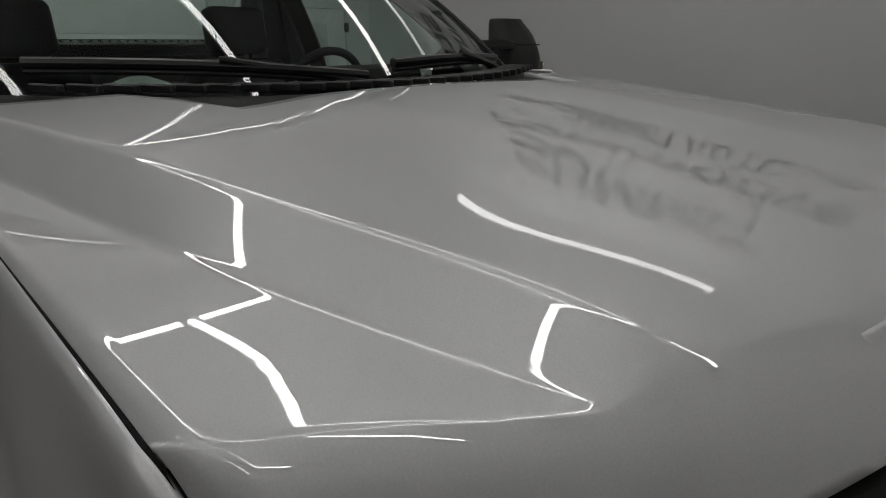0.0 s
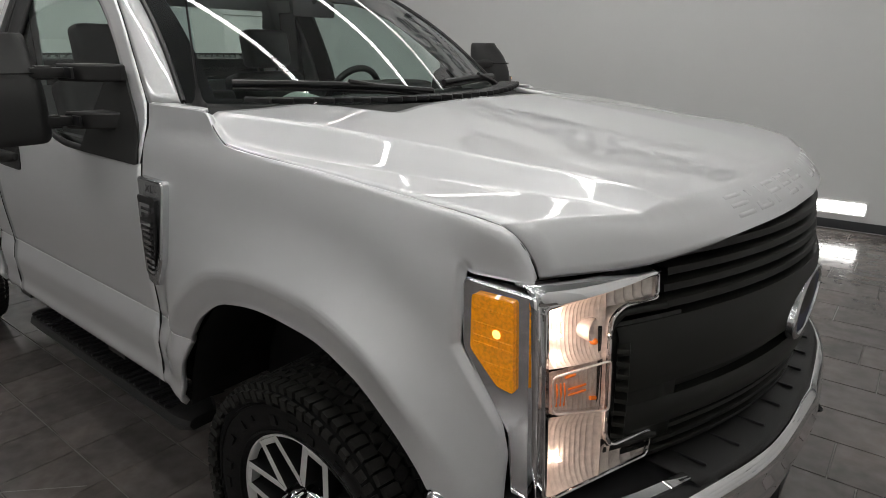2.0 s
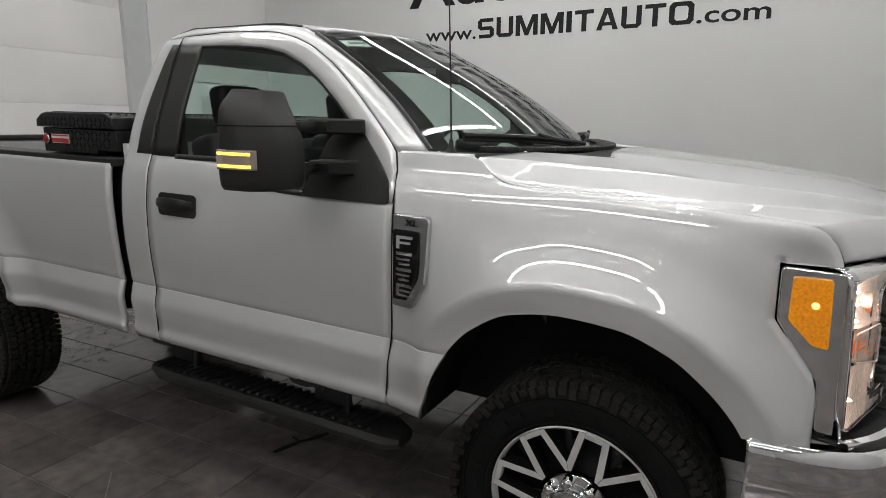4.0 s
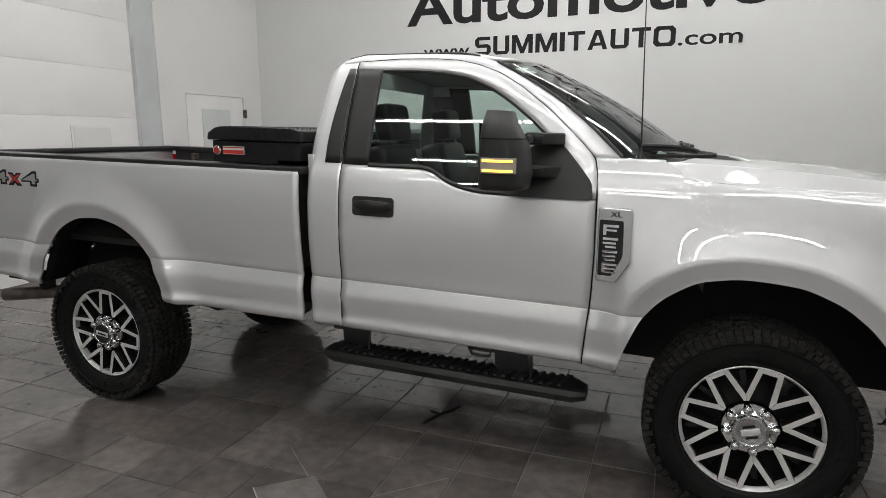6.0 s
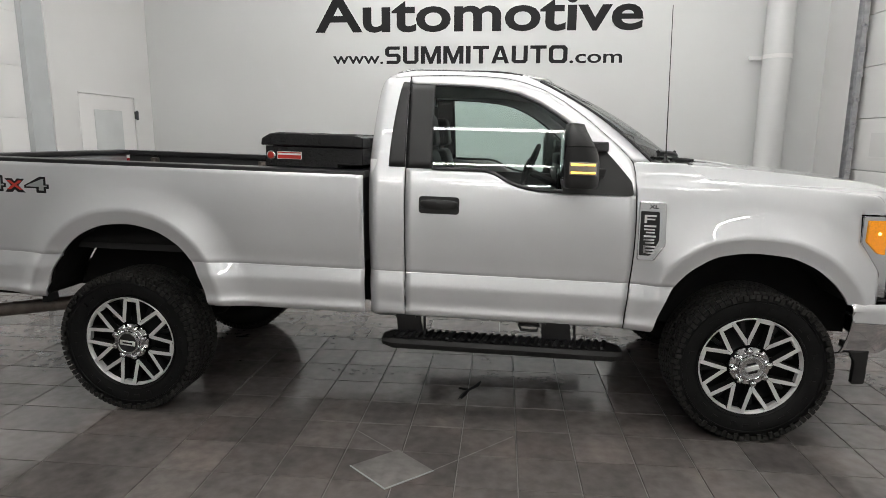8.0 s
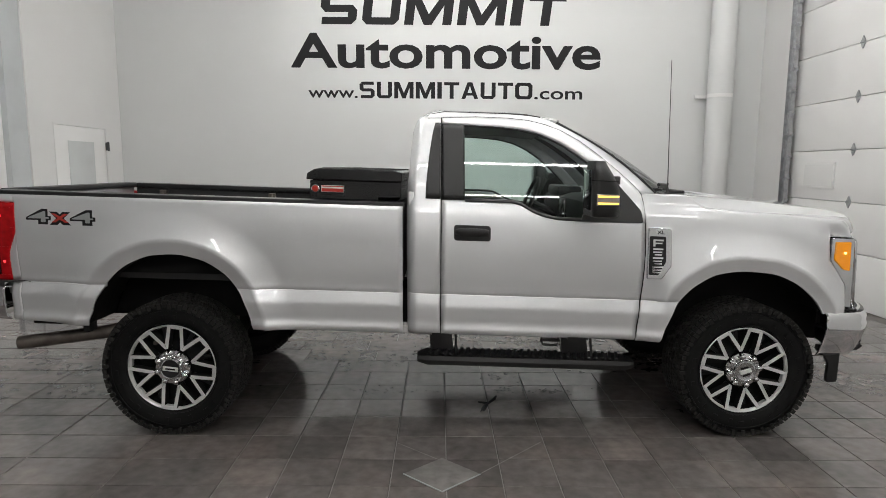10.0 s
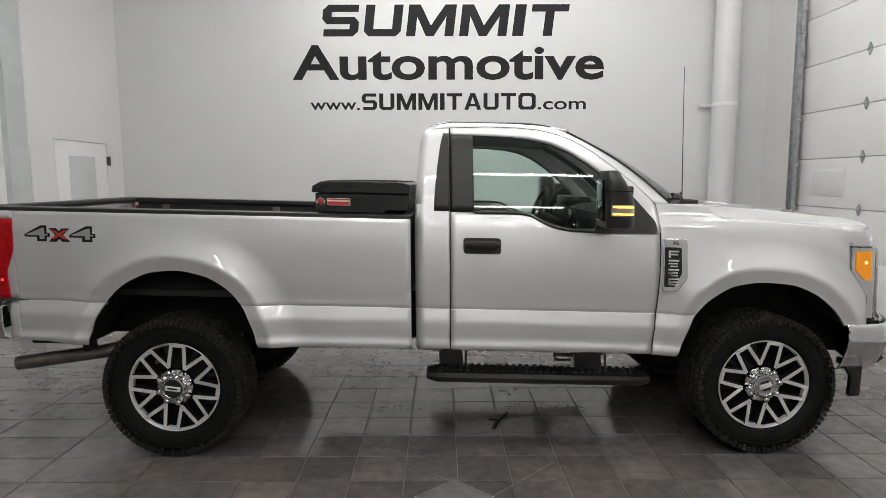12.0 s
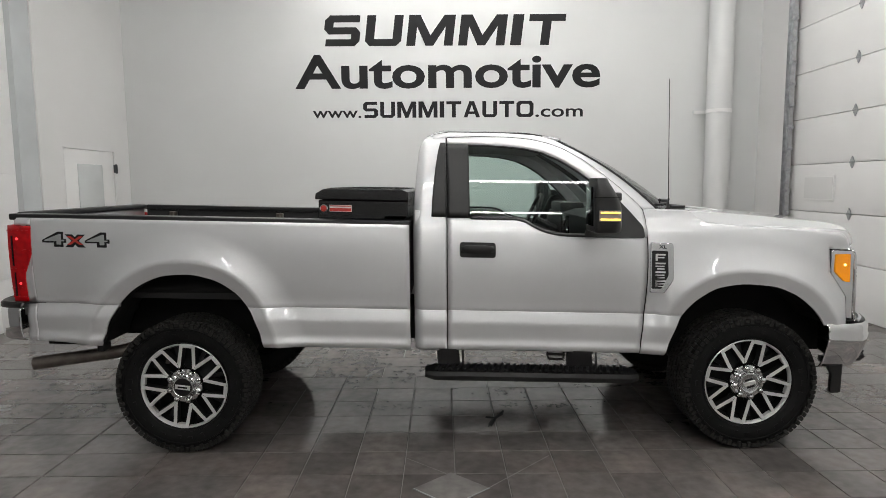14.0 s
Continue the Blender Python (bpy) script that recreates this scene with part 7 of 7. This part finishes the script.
tagged(ft, "", "", kind="stuff")
# pale diamond inlay
bm = bmesh.new()
o = [(0.215, 0), (0, 0.19), (-0.215, 0), (0, -0.19)]
add_prism(bm, [(MED[0] + a, MED[1] + b) for a, b in o], lambda a, b, d: (a, b, 0.004 - d), 0.01)
bmesh.ops.recalc_face_normals(bm, faces=bm.faces[:])
dm = part("diamond_tile", bm, M_TILELIGHT, floor, "pale diamond inlay tile", smooth=0)
for sg in (-1, 1):
    bm = bmesh.new()
    add_prism(bm, [(MED[0] + sg * 0.217, MED[1] - 0.0), (MED[0] + sg * 0.209, MED[1] + 0.0), (MED[0], MED[1] - 0.183), (MED[0], MED[1] - 0.191)][::sg], lambda a, b, d: (a, b, 0.0065 - d), 0.005)
    bmesh.ops.recalc_face_normals(bm, faces=bm.faces[:])
    part("inlay_edge", bm, M_GREYVINYL, dm, "pale chipped edge", smooth=0)
# pale joints that run on from the inlay
for (xa, ya), (xb, yb) in (((-0.133, -1.264), (-0.377, -1.057)), ((0.112, -1.431), (0.514, -1.033))):
    a, b = Vector((xa, ya, 0)), Vector((xb, yb, 0))
    side = (b - a).cross(Vector((0, 0, 1))).normalized() * 0.003
    bm = bmesh.new()
    bm.faces.new([bm.verts.new(p + Vector((0, 0, 0.0012))) for p in (a - side, b - side, b + side, a + side)])
    bmesh.ops.recalc_face_normals(bm, faces=bm.faces[:])
    face_along(bm, (0, 0, 1))
    part("inlay_joint", bm, M_TILELIGHT, floor, "pale diagonal joint", smooth=0)
# melt water with a lump of dirt under the truck
rng = random.Random(9)
pud = thing("puddle", "small wet splash with dark dirt on the tiles under the truck", "puddle", at=(0.28, -0.42, 0))
bm = bmesh.new()
for cx0, cy0, wx, wy, count in ((0.07, 0.27, 0.07, 0.04, 26), (0.43, 0.25, 0.10, 0.03, 44), (-0.82, 0.26, 0.26, 0.03, 26)):
    for k in range(count):
        cx, cy, q = cx0 + rng.gauss(0, wx), cy0 + rng.gauss(0, wy), rng.uniform(0.004, 0.015)
        sx, sy, turn = rng.uniform(0.8, 1.7), rng.uniform(0.5, 0.9), rng.uniform(-0.4, 0.4)
        wob = [rng.uniform(0.75, 1.15) for _ in range(9)]
        rings = []
        for f, z in ((1.0, 0.0003), (0.9, 0.0014), (0.6, 0.0022)):
            ring = []
            for j in range(9):
                t = 6.283 * j / 9 + turn
                ring.append(bm.verts.new((cx + f * q * wob[j] * sx * math.cos(t), cy + f * q * wob[j] * sy * math.sin(t), z)))
            rings.append(ring)
        for lo_r, hi_r in zip(rings, rings[1:]):
            for j in range(9):
                bm.faces.new((lo_r[j], lo_r[(j + 1) % 9], hi_r[(j + 1) % 9], hi_r[j]))
        bm.faces.new(rings[-1])
tagged(part("water", bm, M_WET, pud, smooth=60), kind="stuff")
bm = bmesh.new()
for path, wide in ((((0.02, 0.146), (-0.01, 0.07), (-0.06, -0.01), (-0.085, -0.08), (-0.10, -0.15)), 0.020), (((-0.05, 0.0), (-0.085, 0.012), (-0.114, 0.02)), 0.011)):
    rows = []
    for i, (cx, cy) in enumerate(path):
        f = wide * (0.35 + 0.65 * math.sin(math.pi * (i + 0.6) / len(path))) * rng.uniform(0.8, 1.2)
        rows.append([(cx + f * a + rng.uniform(-0.004, 0.004), cy + 0.3 * f * a, z) for a, z in ((-1.0, 0.0003), (-0.5, 0.008), (0.1, 0.012), (0.6, 0.007), (1.0, 0.0003))])
    add_grid(bm, rows)
face_along(bm, (0, 0, 1))
part("dirt", bm, M_DARK, pud, "dark lump of dirt")
